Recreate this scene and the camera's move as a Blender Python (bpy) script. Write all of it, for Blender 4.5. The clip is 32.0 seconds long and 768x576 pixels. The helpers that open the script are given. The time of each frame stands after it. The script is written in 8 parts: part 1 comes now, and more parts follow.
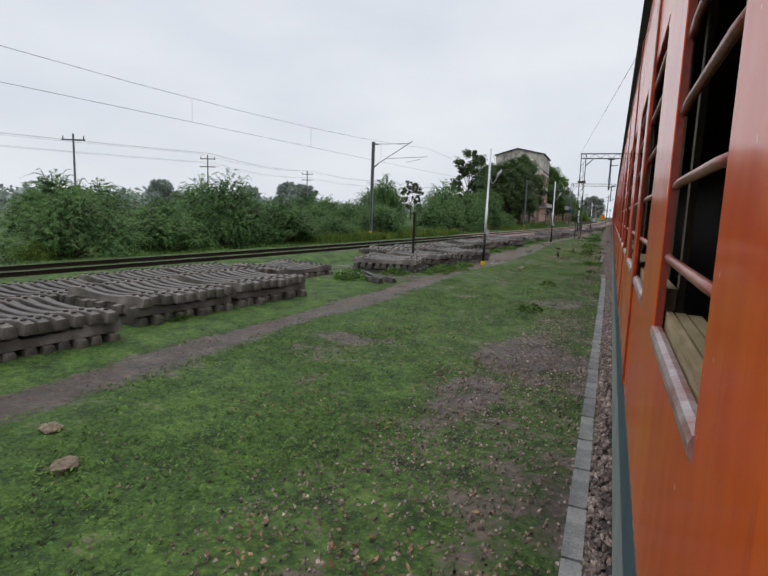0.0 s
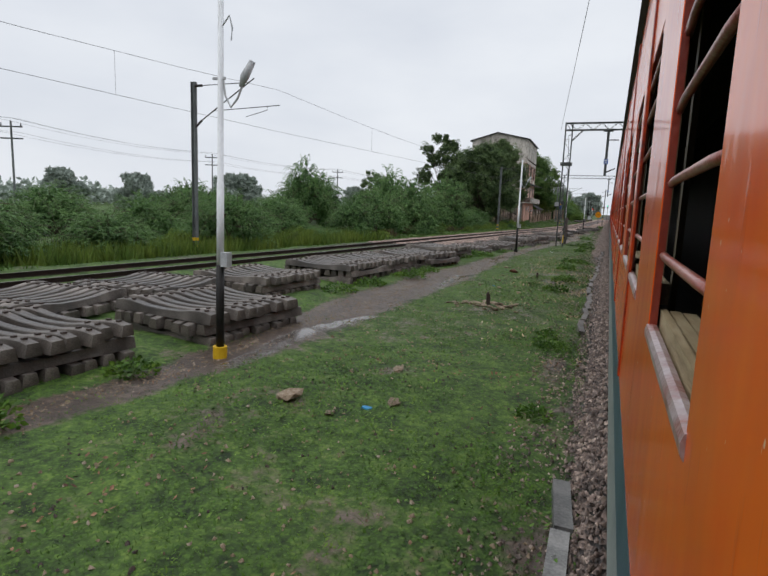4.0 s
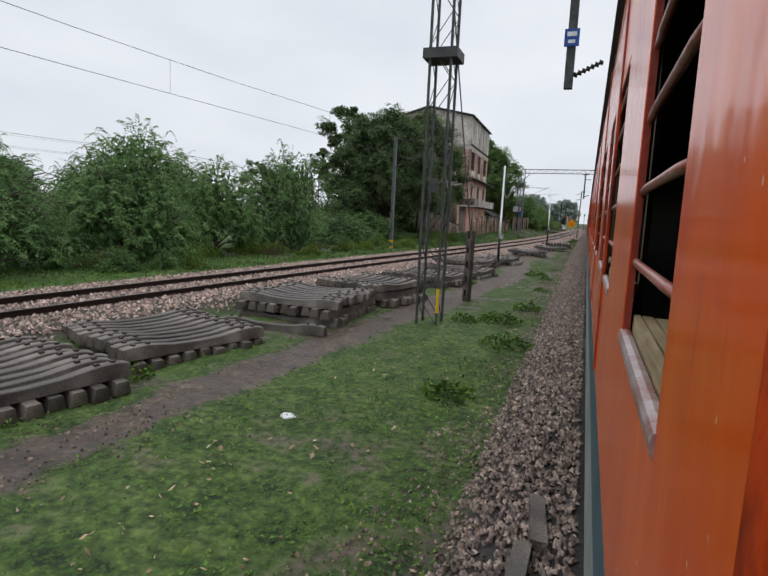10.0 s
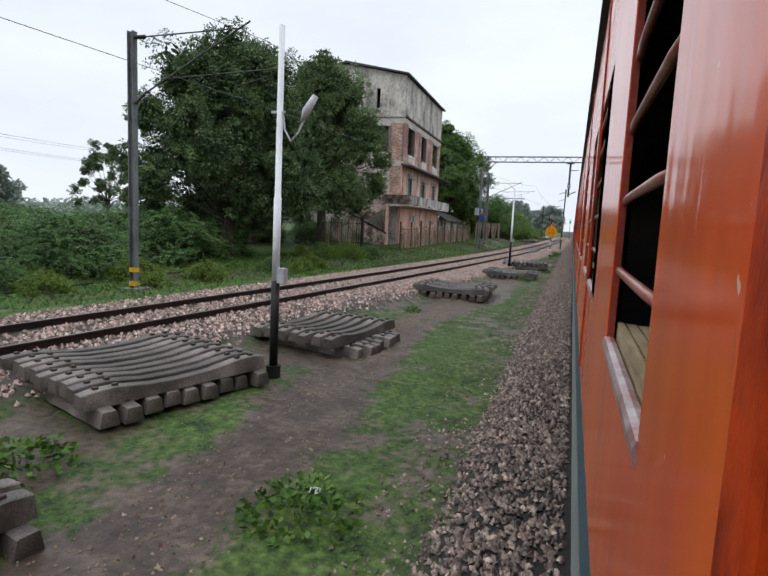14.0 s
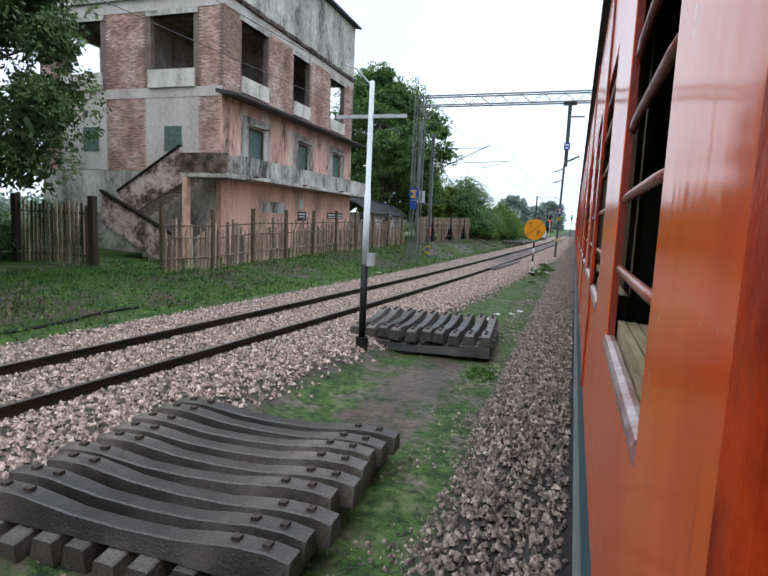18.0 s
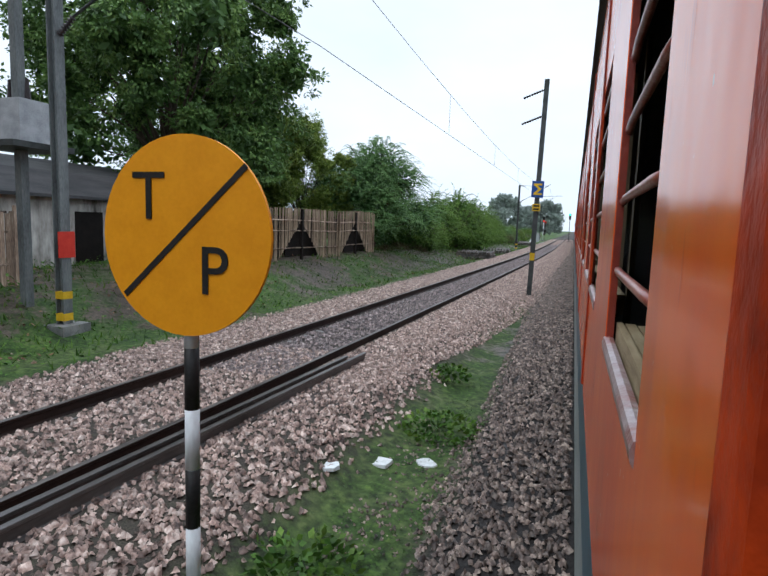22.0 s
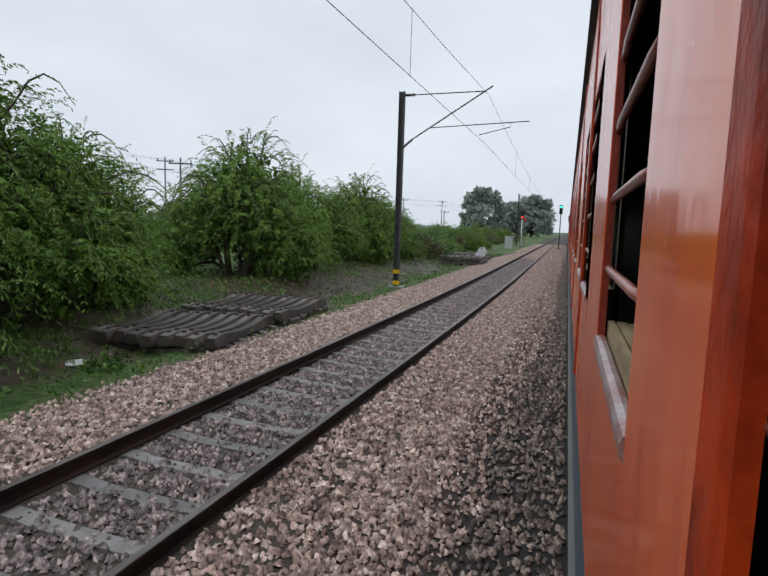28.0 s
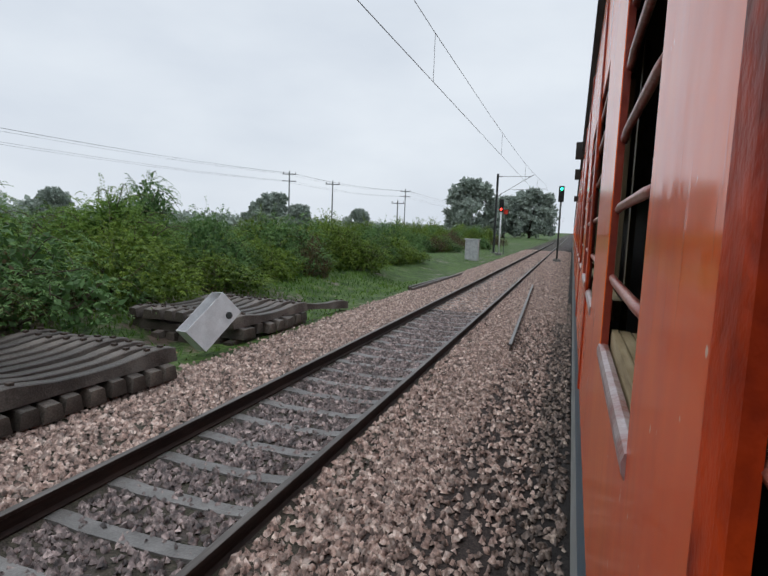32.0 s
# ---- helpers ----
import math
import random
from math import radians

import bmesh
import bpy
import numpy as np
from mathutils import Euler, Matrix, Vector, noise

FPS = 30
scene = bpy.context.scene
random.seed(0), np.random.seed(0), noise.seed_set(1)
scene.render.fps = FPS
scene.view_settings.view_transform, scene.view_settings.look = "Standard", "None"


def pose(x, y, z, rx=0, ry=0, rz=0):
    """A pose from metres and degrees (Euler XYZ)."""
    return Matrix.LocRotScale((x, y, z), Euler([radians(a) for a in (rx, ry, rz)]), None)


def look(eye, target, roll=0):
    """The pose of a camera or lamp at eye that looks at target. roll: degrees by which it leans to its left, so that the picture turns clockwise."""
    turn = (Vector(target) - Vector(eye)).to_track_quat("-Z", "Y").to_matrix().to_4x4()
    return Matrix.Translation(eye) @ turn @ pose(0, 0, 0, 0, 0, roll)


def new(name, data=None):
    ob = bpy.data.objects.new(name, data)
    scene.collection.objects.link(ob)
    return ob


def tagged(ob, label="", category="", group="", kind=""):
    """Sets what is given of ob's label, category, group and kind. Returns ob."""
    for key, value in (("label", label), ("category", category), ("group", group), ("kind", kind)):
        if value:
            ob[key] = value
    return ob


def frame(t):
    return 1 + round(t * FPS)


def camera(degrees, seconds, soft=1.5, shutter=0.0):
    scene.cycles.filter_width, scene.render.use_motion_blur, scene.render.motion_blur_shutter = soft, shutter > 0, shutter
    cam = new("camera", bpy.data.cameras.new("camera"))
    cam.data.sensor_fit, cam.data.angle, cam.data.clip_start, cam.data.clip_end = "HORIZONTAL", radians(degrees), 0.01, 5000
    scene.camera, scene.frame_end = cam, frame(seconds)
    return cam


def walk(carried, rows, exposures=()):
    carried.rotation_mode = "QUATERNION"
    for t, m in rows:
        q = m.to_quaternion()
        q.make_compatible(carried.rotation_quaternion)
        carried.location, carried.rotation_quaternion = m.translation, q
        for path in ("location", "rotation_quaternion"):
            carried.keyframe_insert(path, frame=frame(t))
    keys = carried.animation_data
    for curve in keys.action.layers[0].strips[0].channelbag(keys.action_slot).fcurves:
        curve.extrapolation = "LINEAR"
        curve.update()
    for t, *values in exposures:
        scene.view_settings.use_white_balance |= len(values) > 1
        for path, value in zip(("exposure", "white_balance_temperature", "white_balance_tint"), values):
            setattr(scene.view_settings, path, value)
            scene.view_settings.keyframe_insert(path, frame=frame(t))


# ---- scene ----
cam = camera(70.30, 32.0, soft=1.6)
# t, x, y, z, tilt, roll, yaw: the camera rides beside a train side that stands at x = 0.076
EXPO = [(0, 0.0, 6450, 10), (8, 0.07, 6500, 10), (13, 0.17, 6350, 10), (17, 0.70, 5950, 7), (18, 0.6, 5850, 6), (20, 0.55, 5850, 6), (24, 0.3, 5950, 7), (27, 0.06, 6250, 8), (32, 0.0, 6280, 8)]
PATH = [
    (0.0, -0.0120, 0.000, 2.299, 81.75, -2.00, 22.55),
    (0.5, -0.0115, 2.729, 2.301, 81.37, -2.41, 22.95),
    (1.0, -0.0111, 5.466, 2.298, 80.54, -2.39, 23.01),
    (1.5, -0.0106, 8.227, 2.292, 81.04, -2.97, 22.70),
    (2.0, -0.0102, 11.015, 2.294, 80.98, -2.09, 22.93),
    (2.5, -0.0097, 13.822, 2.299, 81.78, -1.91, 22.10),
    (4.5, -0.0078, 25.219, 2.299, 81.08, -2.17, 22.40),
    (5.0, -0.0074, 28.040, 2.297, 80.68, -1.84, 22.59),
    (5.5, -0.0069, 30.870, 2.296, 81.02, -1.78, 22.58),
    (6.0, -0.0065, 33.732, 2.301, 81.05, -2.12, 22.28),
    (6.5, -0.0060, 36.639, 2.296, 80.93, -2.09, 22.43),
    (7.0, -0.0055, 39.602, 2.297, 81.57, -2.31, 21.74),
    (7.5, -0.0051, 42.599, 2.303, 81.92, -2.38, 21.46),
    (8.0, -0.0046, 45.611, 2.294, 82.46, -2.52, 21.01),
    (8.5, -0.0042, 48.662, 2.297, 82.49, -2.44, 20.92),
    (9.0, -0.0037, 51.736, 2.296, 82.58, -2.75, 20.45),
    (9.5, -0.0032, 54.840, 2.295, 82.47, -2.76, 20.37),
    (10.0, -0.0028, 57.956, 2.296, 82.35, -2.52, 20.31),
    (10.5, -0.0023, 61.087, 2.315, 83.14, -2.64, 19.26),
    (11.0, -0.0018, 64.178, 2.308, 83.16, -2.38, 18.91),
    (11.5, -0.0014, 67.274, 2.304, 82.94, -2.78, 19.05),
    (12.0, -0.0009, 70.389, 2.305, 83.00, -2.79, 18.97),
    (12.5, -0.0005, 73.536, 2.316, 83.03, -2.58, 19.01),
    (13.0, 0.0000, 76.701, 2.301, 83.15, -2.73, 19.07),
    (13.5, 0.0004, 79.873, 2.308, 83.22, -2.62, 19.02),
    (14.0, 0.0007, 83.054, 2.298, 83.18, -2.60, 19.05),
    (14.5, 0.0011, 86.261, 2.281, 83.07, -2.89, 19.19),
    (16.5, 0.0025, 100.299, 2.294, 82.61, -2.41, 19.53),
    (17.0, 0.0029, 104.036, 2.294, 82.73, -2.40, 19.31),
    (17.5, 0.0032, 107.802, 2.297, 82.92, -2.28, 19.17),
    (18.0, 0.0036, 111.581, 2.299, 83.01, -2.42, 19.22),
    (18.5, 0.0040, 115.363, 2.295, 83.06, -2.54, 19.15),
    (19.0, 0.0043, 119.147, 2.301, 83.00, -2.48, 19.08),
    (19.5, 0.0047, 122.938, 2.298, 82.87, -2.26, 19.27),
    (20.0, 0.0050, 126.744, 2.295, 82.70, -2.14, 19.53),
    (20.5, 0.0054, 130.587, 2.307, 82.92, -2.09, 19.78),
    (21.0, 0.0057, 134.465, 2.301, 83.92, -2.44, 19.24),
    (21.5, 0.0061, 138.379, 2.304, 82.39, -1.97, 19.48),
    (22.0, 0.0065, 142.303, 2.300, 83.39, -1.91, 19.16),
    (22.5, 0.0068, 146.219, 2.300, 83.65, -1.93, 18.95),
    (23.0, 0.0072, 150.136, 2.304, 83.50, -1.63, 18.97),
    (23.5, 0.0075, 154.062, 2.309, 83.24, -1.77, 19.25),
    (24.0, 0.0079, 157.998, 2.311, 83.76, -1.68, 19.25),
    (24.5, 0.0083, 161.937, 2.305, 83.99, -1.66, 19.05),
    (26.5, 0.0097, 178.011, 2.296, 83.49, -2.38, 18.58),
    (27.0, 0.0101, 182.107, 2.299, 83.68, -2.21, 18.31),
    (27.5, 0.0104, 186.215, 2.299, 83.68, -1.73, 18.23),
    (28.0, 0.0108, 190.342, 2.295, 83.57, -1.83, 18.56),
    (28.5, 0.0111, 194.519, 2.296, 82.96, -2.23, 19.37),
    (29.0, 0.0115, 198.753, 2.300, 83.23, -2.02, 19.04),
    (29.5, 0.0115, 203.041, 2.298, 83.07, -2.01, 19.21),
    (30.0, 0.0115, 207.365, 2.294, 83.24, -2.05, 18.90),
    (30.5, 0.0115, 211.705, 2.298, 83.33, -2.46, 18.88),
    (31.0, 0.0115, 216.054, 2.300, 83.29, -2.36, 18.99),
    (31.5, 0.0115, 220.402, 2.308, 83.78, -2.33, 18.74),
    (32.0, 0.0115, 224.745, 2.311, 83.50, -2.15, 19.03),
]
walk(cam, [(t, pose(*r)) for t, *r in PATH], exposures=EXPO)

# ---------------------------------------------------------------- sky and light
world = bpy.data.worlds.new("overcast_sky")
scene.world = world
world.use_nodes = True
wn, wl = world.node_tree.nodes, world.node_tree.links
wn.clear()
sky = wn.new("ShaderNodeTexSky")
sky.sky_type = "NISHITA"
sky.sun_disc = False
sky.sun_elevation, sky.sun_rotation = radians(55), radians(200)
sky.air_density, sky.dust_density = 1.0, 4.0
geo_co = wn.new("ShaderNodeTexCoord")
cloud = wn.new("ShaderNodeTexNoise")
cloud.inputs["Scale"].default_value = 2.2
cloud.inputs["Detail"].default_value = 5.0
stretch = wn.new("ShaderNodeMapping")
stretch.inputs["Scale"].default_value = (1.0, 1.0, 2.6)
ramp = wn.new("ShaderNodeValToRGB")
ramp.color_ramp.elements[0].position, ramp.color_ramp.elements[1].position = 0.30, 0.75
ramp.color_ramp.elements[0].color = (0.72, 0.76, 0.83, 1)
ramp.color_ramp.elements[1].color = (0.90, 0.93, 0.97, 1)
dim = wn.new("ShaderNodeMix")
dim.data_type = "RGBA"
dim.blend_type = "MULTIPLY"
dim.inputs[0].default_value = 1.0
dim.inputs[7].default_value = (0.07, 0.07, 0.07, 1)
both = wn.new("ShaderNodeMix")
both.data_type = "RGBA"
both.inputs[0].default_value = 0.92
bg = wn.new("ShaderNodeBackground")
bg.inputs["Strength"].default_value = 1.0
wout = wn.new("ShaderNodeOutputWorld")
wl.new(geo_co.outputs["Generated"], stretch.inputs["Vector"])
wl.new(stretch.outputs["Vector"], cloud.inputs["Vector"])
wl.new(cloud.outputs["Fac"], ramp.inputs["Fac"])
wl.new(sky.outputs["Color"], dim.inputs[6])
wl.new(dim.outputs[2], both.inputs[6])
wl.new(ramp.outputs["Color"], both.inputs[7])
# an overcast sky is brighter overhead than at the horizon
up = wn.new("ShaderNodeSeparateXYZ")
rise = wn.new("ShaderNodeMapRange")
rise.inputs["From Min"].default_value, rise.inputs["From Max"].default_value = 0.35, 1.0
rise.inputs["To Min"].default_value, rise.inputs["To Max"].default_value = 1.0, 1.9
lift = wn.new("ShaderNodeMix")
lift.data_type, lift.blend_type = "RGBA", "MULTIPLY"
lift.inputs[0].default_value = 1.0
wl.new(geo_co.outputs["Generated"], up.inputs["Vector"])
wl.new(up.outputs["Z"], rise.inputs["Value"])
wl.new(both.outputs[2], lift.inputs[6])
wl.new(rise.outputs["Result"], lift.inputs[7])
wl.new(lift.outputs[2], bg.inputs["Color"])
wl.new(bg.outputs["Background"], wout.inputs["Surface"])
sun_data = bpy.data.lights.new("sun", "SUN")
sun_data.energy, sun_data.angle, sun_data.color = 0.7, radians(25), (1.0, 0.97, 0.93)
sun = new("sun", sun_data)
sun.matrix_world = look((-40, 60, 90), (0, 100, 0))


# ---------------------------------------------------------------- materials
def mat(name, stops, scale=3.0, rough=0.7, bump=0.2, metal=0.0, fine=40.0, island=0.0, coat=0.0, spec=0.2,
        stretch_by=(1, 1, 1), bump_scale=None, per_object=0.0, trans=0.0, rough2=None, tint=0.0):
    """Colour ramp over two scales of noise on object coordinates, with bump; island / per_object: value spread."""
    m = bpy.data.materials.new(name)
    m.use_nodes = True
    nt = m.node_tree
    n, l = nt.nodes, nt.links
    b = n["Principled BSDF"]
    tc = n.new("ShaderNodeTexCoord")
    mp = n.new("ShaderNodeMapping")
    mp.inputs["Scale"].default_value = stretch_by
    l.new(tc.outputs["Object"], mp.inputs["Vector"])
    big = n.new("ShaderNodeTexNoise")
    big.inputs["Scale"].default_value, big.inputs["Detail"].default_value = scale, 5.0
    small = n.new("ShaderNodeTexNoise")
    small.inputs["Scale"].default_value, small.inputs["Detail"].default_value = fine, 4.0
    l.new(mp.outputs["Vector"], big.inputs["Vector"])
    l.new(mp.outputs["Vector"], small.inputs["Vector"])
    add = n.new("ShaderNodeMath")
    add.operation = "MULTIPLY_ADD"
    add.inputs[1].default_value = 0.35
    l.new(small.outputs["Fac"], add.inputs[0])
    sc = n.new("ShaderNodeMath")
    sc.operation = "MULTIPLY"
    sc.inputs[1].default_value = 0.65
    l.new(big.outputs["Fac"], sc.inputs[0])
    l.new(sc.outputs[0], add.inputs[2])
    rp = n.new("ShaderNodeValToRGB")
    e = rp.color_ramp.elements
    lo, hi = 0.36, 0.64
    for i, c in enumerate(stops):
        p = lo + (hi - lo) * i / max(1, len(stops) - 1)
        el = e[i] if i < 2 else e.new(p)
        el.position, el.color = p, (*c, 1)
    if len(stops) == 1:
        e[1].color = (*stops[0], 1)
    l.new(add.outputs[0], rp.inputs["Fac"])
    col = rp.outputs["Color"]
    if island or per_object:
        src = n.new("ShaderNodeNewGeometry").outputs["Random Per Island"] if island else n.new("ShaderNodeObjectInfo").outputs["Random"]
        hs = n.new("ShaderNodeHueSaturation")
        mr = n.new("ShaderNodeMapRange")
        s = island or per_object
        mr.inputs["To Min"].default_value, mr.inputs["To Max"].default_value = 1 - s, 1 + s
        l.new(src, mr.inputs["Value"])
        l.new(mr.outputs["Result"], hs.inputs["Value"])
        l.new(col, hs.inputs["Color"])
        col = hs.outputs["Color"]
    if tint:
        oi = n.new("ShaderNodeObjectInfo")
        h2 = n.new("ShaderNodeHueSaturation")
        for sock, lo2, hi2 in (("Hue", 0.5 - tint * 0.16, 0.5 + tint * 0.05), ("Value", 1 - tint, 1 + tint * 0.8)):
            m2 = n.new("ShaderNodeMapRange")
            m2.inputs["To Min"].default_value, m2.inputs["To Max"].default_value = lo2, hi2
            l.new(oi.outputs["Random"], m2.inputs["Value"])
            l.new(m2.outputs["Result"], h2.inputs[sock])
        l.new(col, h2.inputs["Color"])
        col = h2.outputs["Color"]
    l.new(col, b.inputs["Base Color"])
    b.inputs["Roughness"].default_value, b.inputs["Metallic"].default_value = rough, metal
    b.inputs["Specular IOR Level"].default_value = spec
    b.inputs["Coat Weight"].default_value = coat
    b.inputs["Coat Roughness"].default_value = 0.12
    if rough2 is not None:
        rr = n.new("ShaderNodeMapRange")
        rr.inputs["From Min"].default_value, rr.inputs["From Max"].default_value = 0.35, 0.65
        rr.inputs["To Min"].default_value, rr.inputs["To Max"].default_value = rough, rough2
        l.new(big.outputs["Fac"], rr.inputs["Value"])
        l.new(rr.outputs["Result"], b.inputs["Roughness"])
    if bump:
        bp = n.new("ShaderNodeBump")
        bp.inputs["Strength"].default_value, bp.inputs["Distance"].default_value = bump, 0.02
        l.new(small.outputs["Fac"], bp.inputs["Height"])
        l.new(bp.outputs["Normal"], b.inputs["Normal"])
    if trans:
        tr = n.new("ShaderNodeBsdfTranslucent")
        mx = n.new("ShaderNodeMixShader")
        mx.inputs[0].default_value = trans
        l.new(col, tr.inputs["Color"])
        l.new(b.outputs[0], mx.inputs[1])
        l.new(tr.outputs[0], mx.inputs[2])
        l.new(mx.outputs[0], n["Material Output"].inputs["Surface"])
    return m


def leaf_mat(name, stops, rough=0.5, spec=0.22, trans=0.18):
    """Leaf colour from the mesh's own tone (age of the shoot, shade painted into inner leaves), patches and a little
    spread from leaf to leaf and plant to plant.
    """
    m = bpy.data.materials.new(name)
    m.use_nodes = True
    n, l = m.node_tree.nodes, m.node_tree.links
    b = n["Principled BSDF"]
    tone = n.new("ShaderNodeAttribute")
    tone.attribute_name = "tone"
    tc = n.new("ShaderNodeTexCoord")
    no = n.new("ShaderNodeTexNoise")
    no.inputs["Scale"].default_value, no.inputs["Detail"].default_value = 0.9, 3.0
    l.new(tc.outputs["Object"], no.inputs["Vector"])
    isl = n.new("ShaderNodeNewGeometry")
    obj = n.new("ShaderNodeObjectInfo")
    total = None
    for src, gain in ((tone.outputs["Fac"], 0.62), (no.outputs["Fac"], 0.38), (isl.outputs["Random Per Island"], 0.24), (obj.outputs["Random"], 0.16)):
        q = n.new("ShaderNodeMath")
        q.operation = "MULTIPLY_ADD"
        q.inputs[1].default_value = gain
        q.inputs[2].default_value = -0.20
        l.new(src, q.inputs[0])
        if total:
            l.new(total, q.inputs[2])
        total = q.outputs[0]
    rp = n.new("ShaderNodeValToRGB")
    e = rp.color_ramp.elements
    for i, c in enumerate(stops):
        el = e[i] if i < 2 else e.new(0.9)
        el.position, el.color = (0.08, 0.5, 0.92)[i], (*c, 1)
    l.new(total, rp.inputs["Fac"])
    l.new(rp.outputs["Color"], b.inputs["Base Color"])
    b.inputs["Roughness"].default_value, b.inputs["Specular IOR Level"].default_value = rough, spec
    tr = n.new("ShaderNodeBsdfTranslucent")
    mx = n.new("ShaderNodeMixShader")
    mx.inputs[0].default_value = trans
    l.new(rp.outputs["Color"], tr.inputs["Color"])
    l.new(b.outputs[0], mx.inputs[1])
    l.new(tr.outputs[0], mx.inputs[2])
    l.new(mx.outputs[0], n["Material Output"].inputs["Surface"])
    return m


def coach_paint():
    """Glossy wet orange paint: long runs and drips, rain dirt, small chips, and a skin that is not quite flat."""
    m = mat("orange_coach_paint", [(0.54, 0.050, 0.002), (0.66, 0.090, 0.003), (0.72, 0.128, 0.005)], 1.9, 0.45, 0, fine=14, coat=0.74, spec=0.06, stretch_by=(1, 1, 0.35))
    n, l = m.node_tree.nodes, m.node_tree.links
    b = n["Principled BSDF"]
    base = b.inputs["Base Color"].links[0].from_socket
    b.inputs["Coat IOR"].default_value = 1.55
    tc = n.new("ShaderNodeTexCoord")

    def tex(scale, stretch_by, lo, hi, detail=4.0):
        mp = n.new("ShaderNodeMapping")
        mp.inputs["Scale"].default_value = stretch_by
        t = n.new("ShaderNodeTexNoise")
        t.inputs["Scale"].default_value, t.inputs["Detail"].default_value = scale, detail
        r = n.new("ShaderNodeMapRange")
        r.interpolation_type = "SMOOTHSTEP"
        r.inputs["From Min"].default_value, r.inputs["From Max"].default_value = lo, hi
        l.new(tc.outputs["Object"], mp.inputs["Vector"])
        l.new(mp.outputs["Vector"], t.inputs["Vector"])
        l.new(t.outputs["Fac"], r.inputs["Value"])
        return r.outputs["Result"], t.outputs["Fac"]

    runs, _ = tex(11.0, (1, 3.5, 0.5), 0.62, 0.74, 6.0)
    dirt, _ = tex(3.0, (1, 1.5, 0.9), 0.52, 0.75)
    chips, _ = tex(70.0, (1, 1, 0.6), 0.74, 0.78, 2.0)
    for fac, col, gain in ((runs, (0.34, 0.030, 0.004), 0.4), (dirt, (0.42, 0.060, 0.010), 0.4), (chips, (0.62, 0.50, 0.40), 0.8)):
        g = n.new("ShaderNodeMath")
        g.operation = "MULTIPLY"
        g.inputs[1].default_value = gain
        l.new(fac, g.inputs[0])
        x = n.new("ShaderNodeMix")
        x.data_type = "RGBA"
        x.inputs[7].default_value = (*col, 1)
        l.new(g.outputs[0], x.inputs[0])
        l.new(base, x.inputs[6])
        base = x.outputs[2]
    l.new(base, b.inputs["Base Color"])
    _, wave = tex(7.0, (1, 1.6, 0.7), 0.4, 0.6, 2.0)
    s2 = n.new("ShaderNodeMath")
    s2.operation = "MULTIPLY_ADD"
    s2.inputs[1].default_value = 0.12
    l.new(runs, s2.inputs[0])
    l.new(wave, s2.inputs[2])
    bp = n.new("ShaderNodeBump")
    bp.inputs["Strength"].default_value, bp.inputs["Distance"].default_value = 0.5, 0.004
    l.new(s2.outputs[0], bp.inputs["Height"])
    l.new(bp.outputs["Normal"], b.inputs["Normal"])
    l.new(bp.outputs["Normal"], b.inputs["Coat Normal"])
    return m


M_ORANGE = coach_paint()
M_JAMB = mat("worn_red_jamb_paint", [(0.035, 0.008, 0.004), (0.22, 0.018, 0.003), (0.42, 0.040, 0.003)], 7, 0.5, 0.2, fine=50, spec=0.15, stretch_by=(1, 1, 0.7))
M_RED = mat("red_window_paint", [(0.15, 0.016, 0.008), (0.26, 0.03, 0.012)], 6, 0.38, 0.12, fine=60, coat=0.2, spec=0.5)
M_WORN = mat("worn_sill_metal", [(0.24, 0.07, 0.05), (0.30, 0.22, 0.22), (0.42, 0.37, 0.38)], 9, 0.35, 0.2, fine=60, metal=0.15, spec=0.5)
M_BAR = mat("red_bar_paint", [(0.17, 0.03, 0.018), (0.27, 0.07, 0.05), (0.34, 0.17, 0.14)], 18, 0.3, 0.1, fine=120, spec=0.5)
M_GREY = mat("grey_skirt_paint", [(0.16, 0.18, 0.18), (0.24, 0.26, 0.26)], 4, 0.4, 0.1, fine=40)
M_BLUE = mat("blue_stripe_paint", [(0.03, 0.06, 0.085), (0.05, 0.09, 0.12)], 5, 0.4, 0.08)
M_ROOFT = mat("dark_coach_roof", [(0.02, 0.02, 0.02), (0.05, 0.045, 0.04)], 3, 0.7, 0.2)
# near-black: the shade inside the coach is put into this colour
M_UNLIT_INSIDE = mat("unlit_coach_interior", [(0.002, 0.001, 0.001), (0.005, 0.004, 0.003)], 3, 0.6, 0.1)
M_WOOD = mat("pale_shutter_wood", [(0.16, 0.115, 0.06), (0.30, 0.235, 0.14), (0.40, 0.33, 0.21)], 6, 0.55, 0.25, fine=70, stretch_by=(1, 0.15, 1))
M_DARKWOOD = mat("dark_shutter_wood", [(0.06, 0.045, 0.025), (0.13, 0.10, 0.06)], 6, 0.6, 0.2, stretch_by=(1, 1, 0.2))
M_SLEEPER = mat("old_concrete_sleeper", [(0.020, 0.016, 0.012), (0.062, 0.050, 0.041), (0.148, 0.128, 0.111)], 2.2, 0.34, 0.45, fine=45, per_object=0.4, rough2=0.6, spec=0.55)
M_WETSLEEPER = mat("blackened_wet_sleeper", [(0.014, 0.010, 0.008), (0.042, 0.033, 0.027), (0.105, 0.088, 0.074)], 2.2, 0.34, 0.45, fine=45, per_object=0.4, rough2=0.6, spec=0.5)
M_INSERT = mat("rusty_rail_insert", [(0.025, 0.02, 0.018), (0.07, 0.05, 0.04)], 20, 0.6, 0.3)
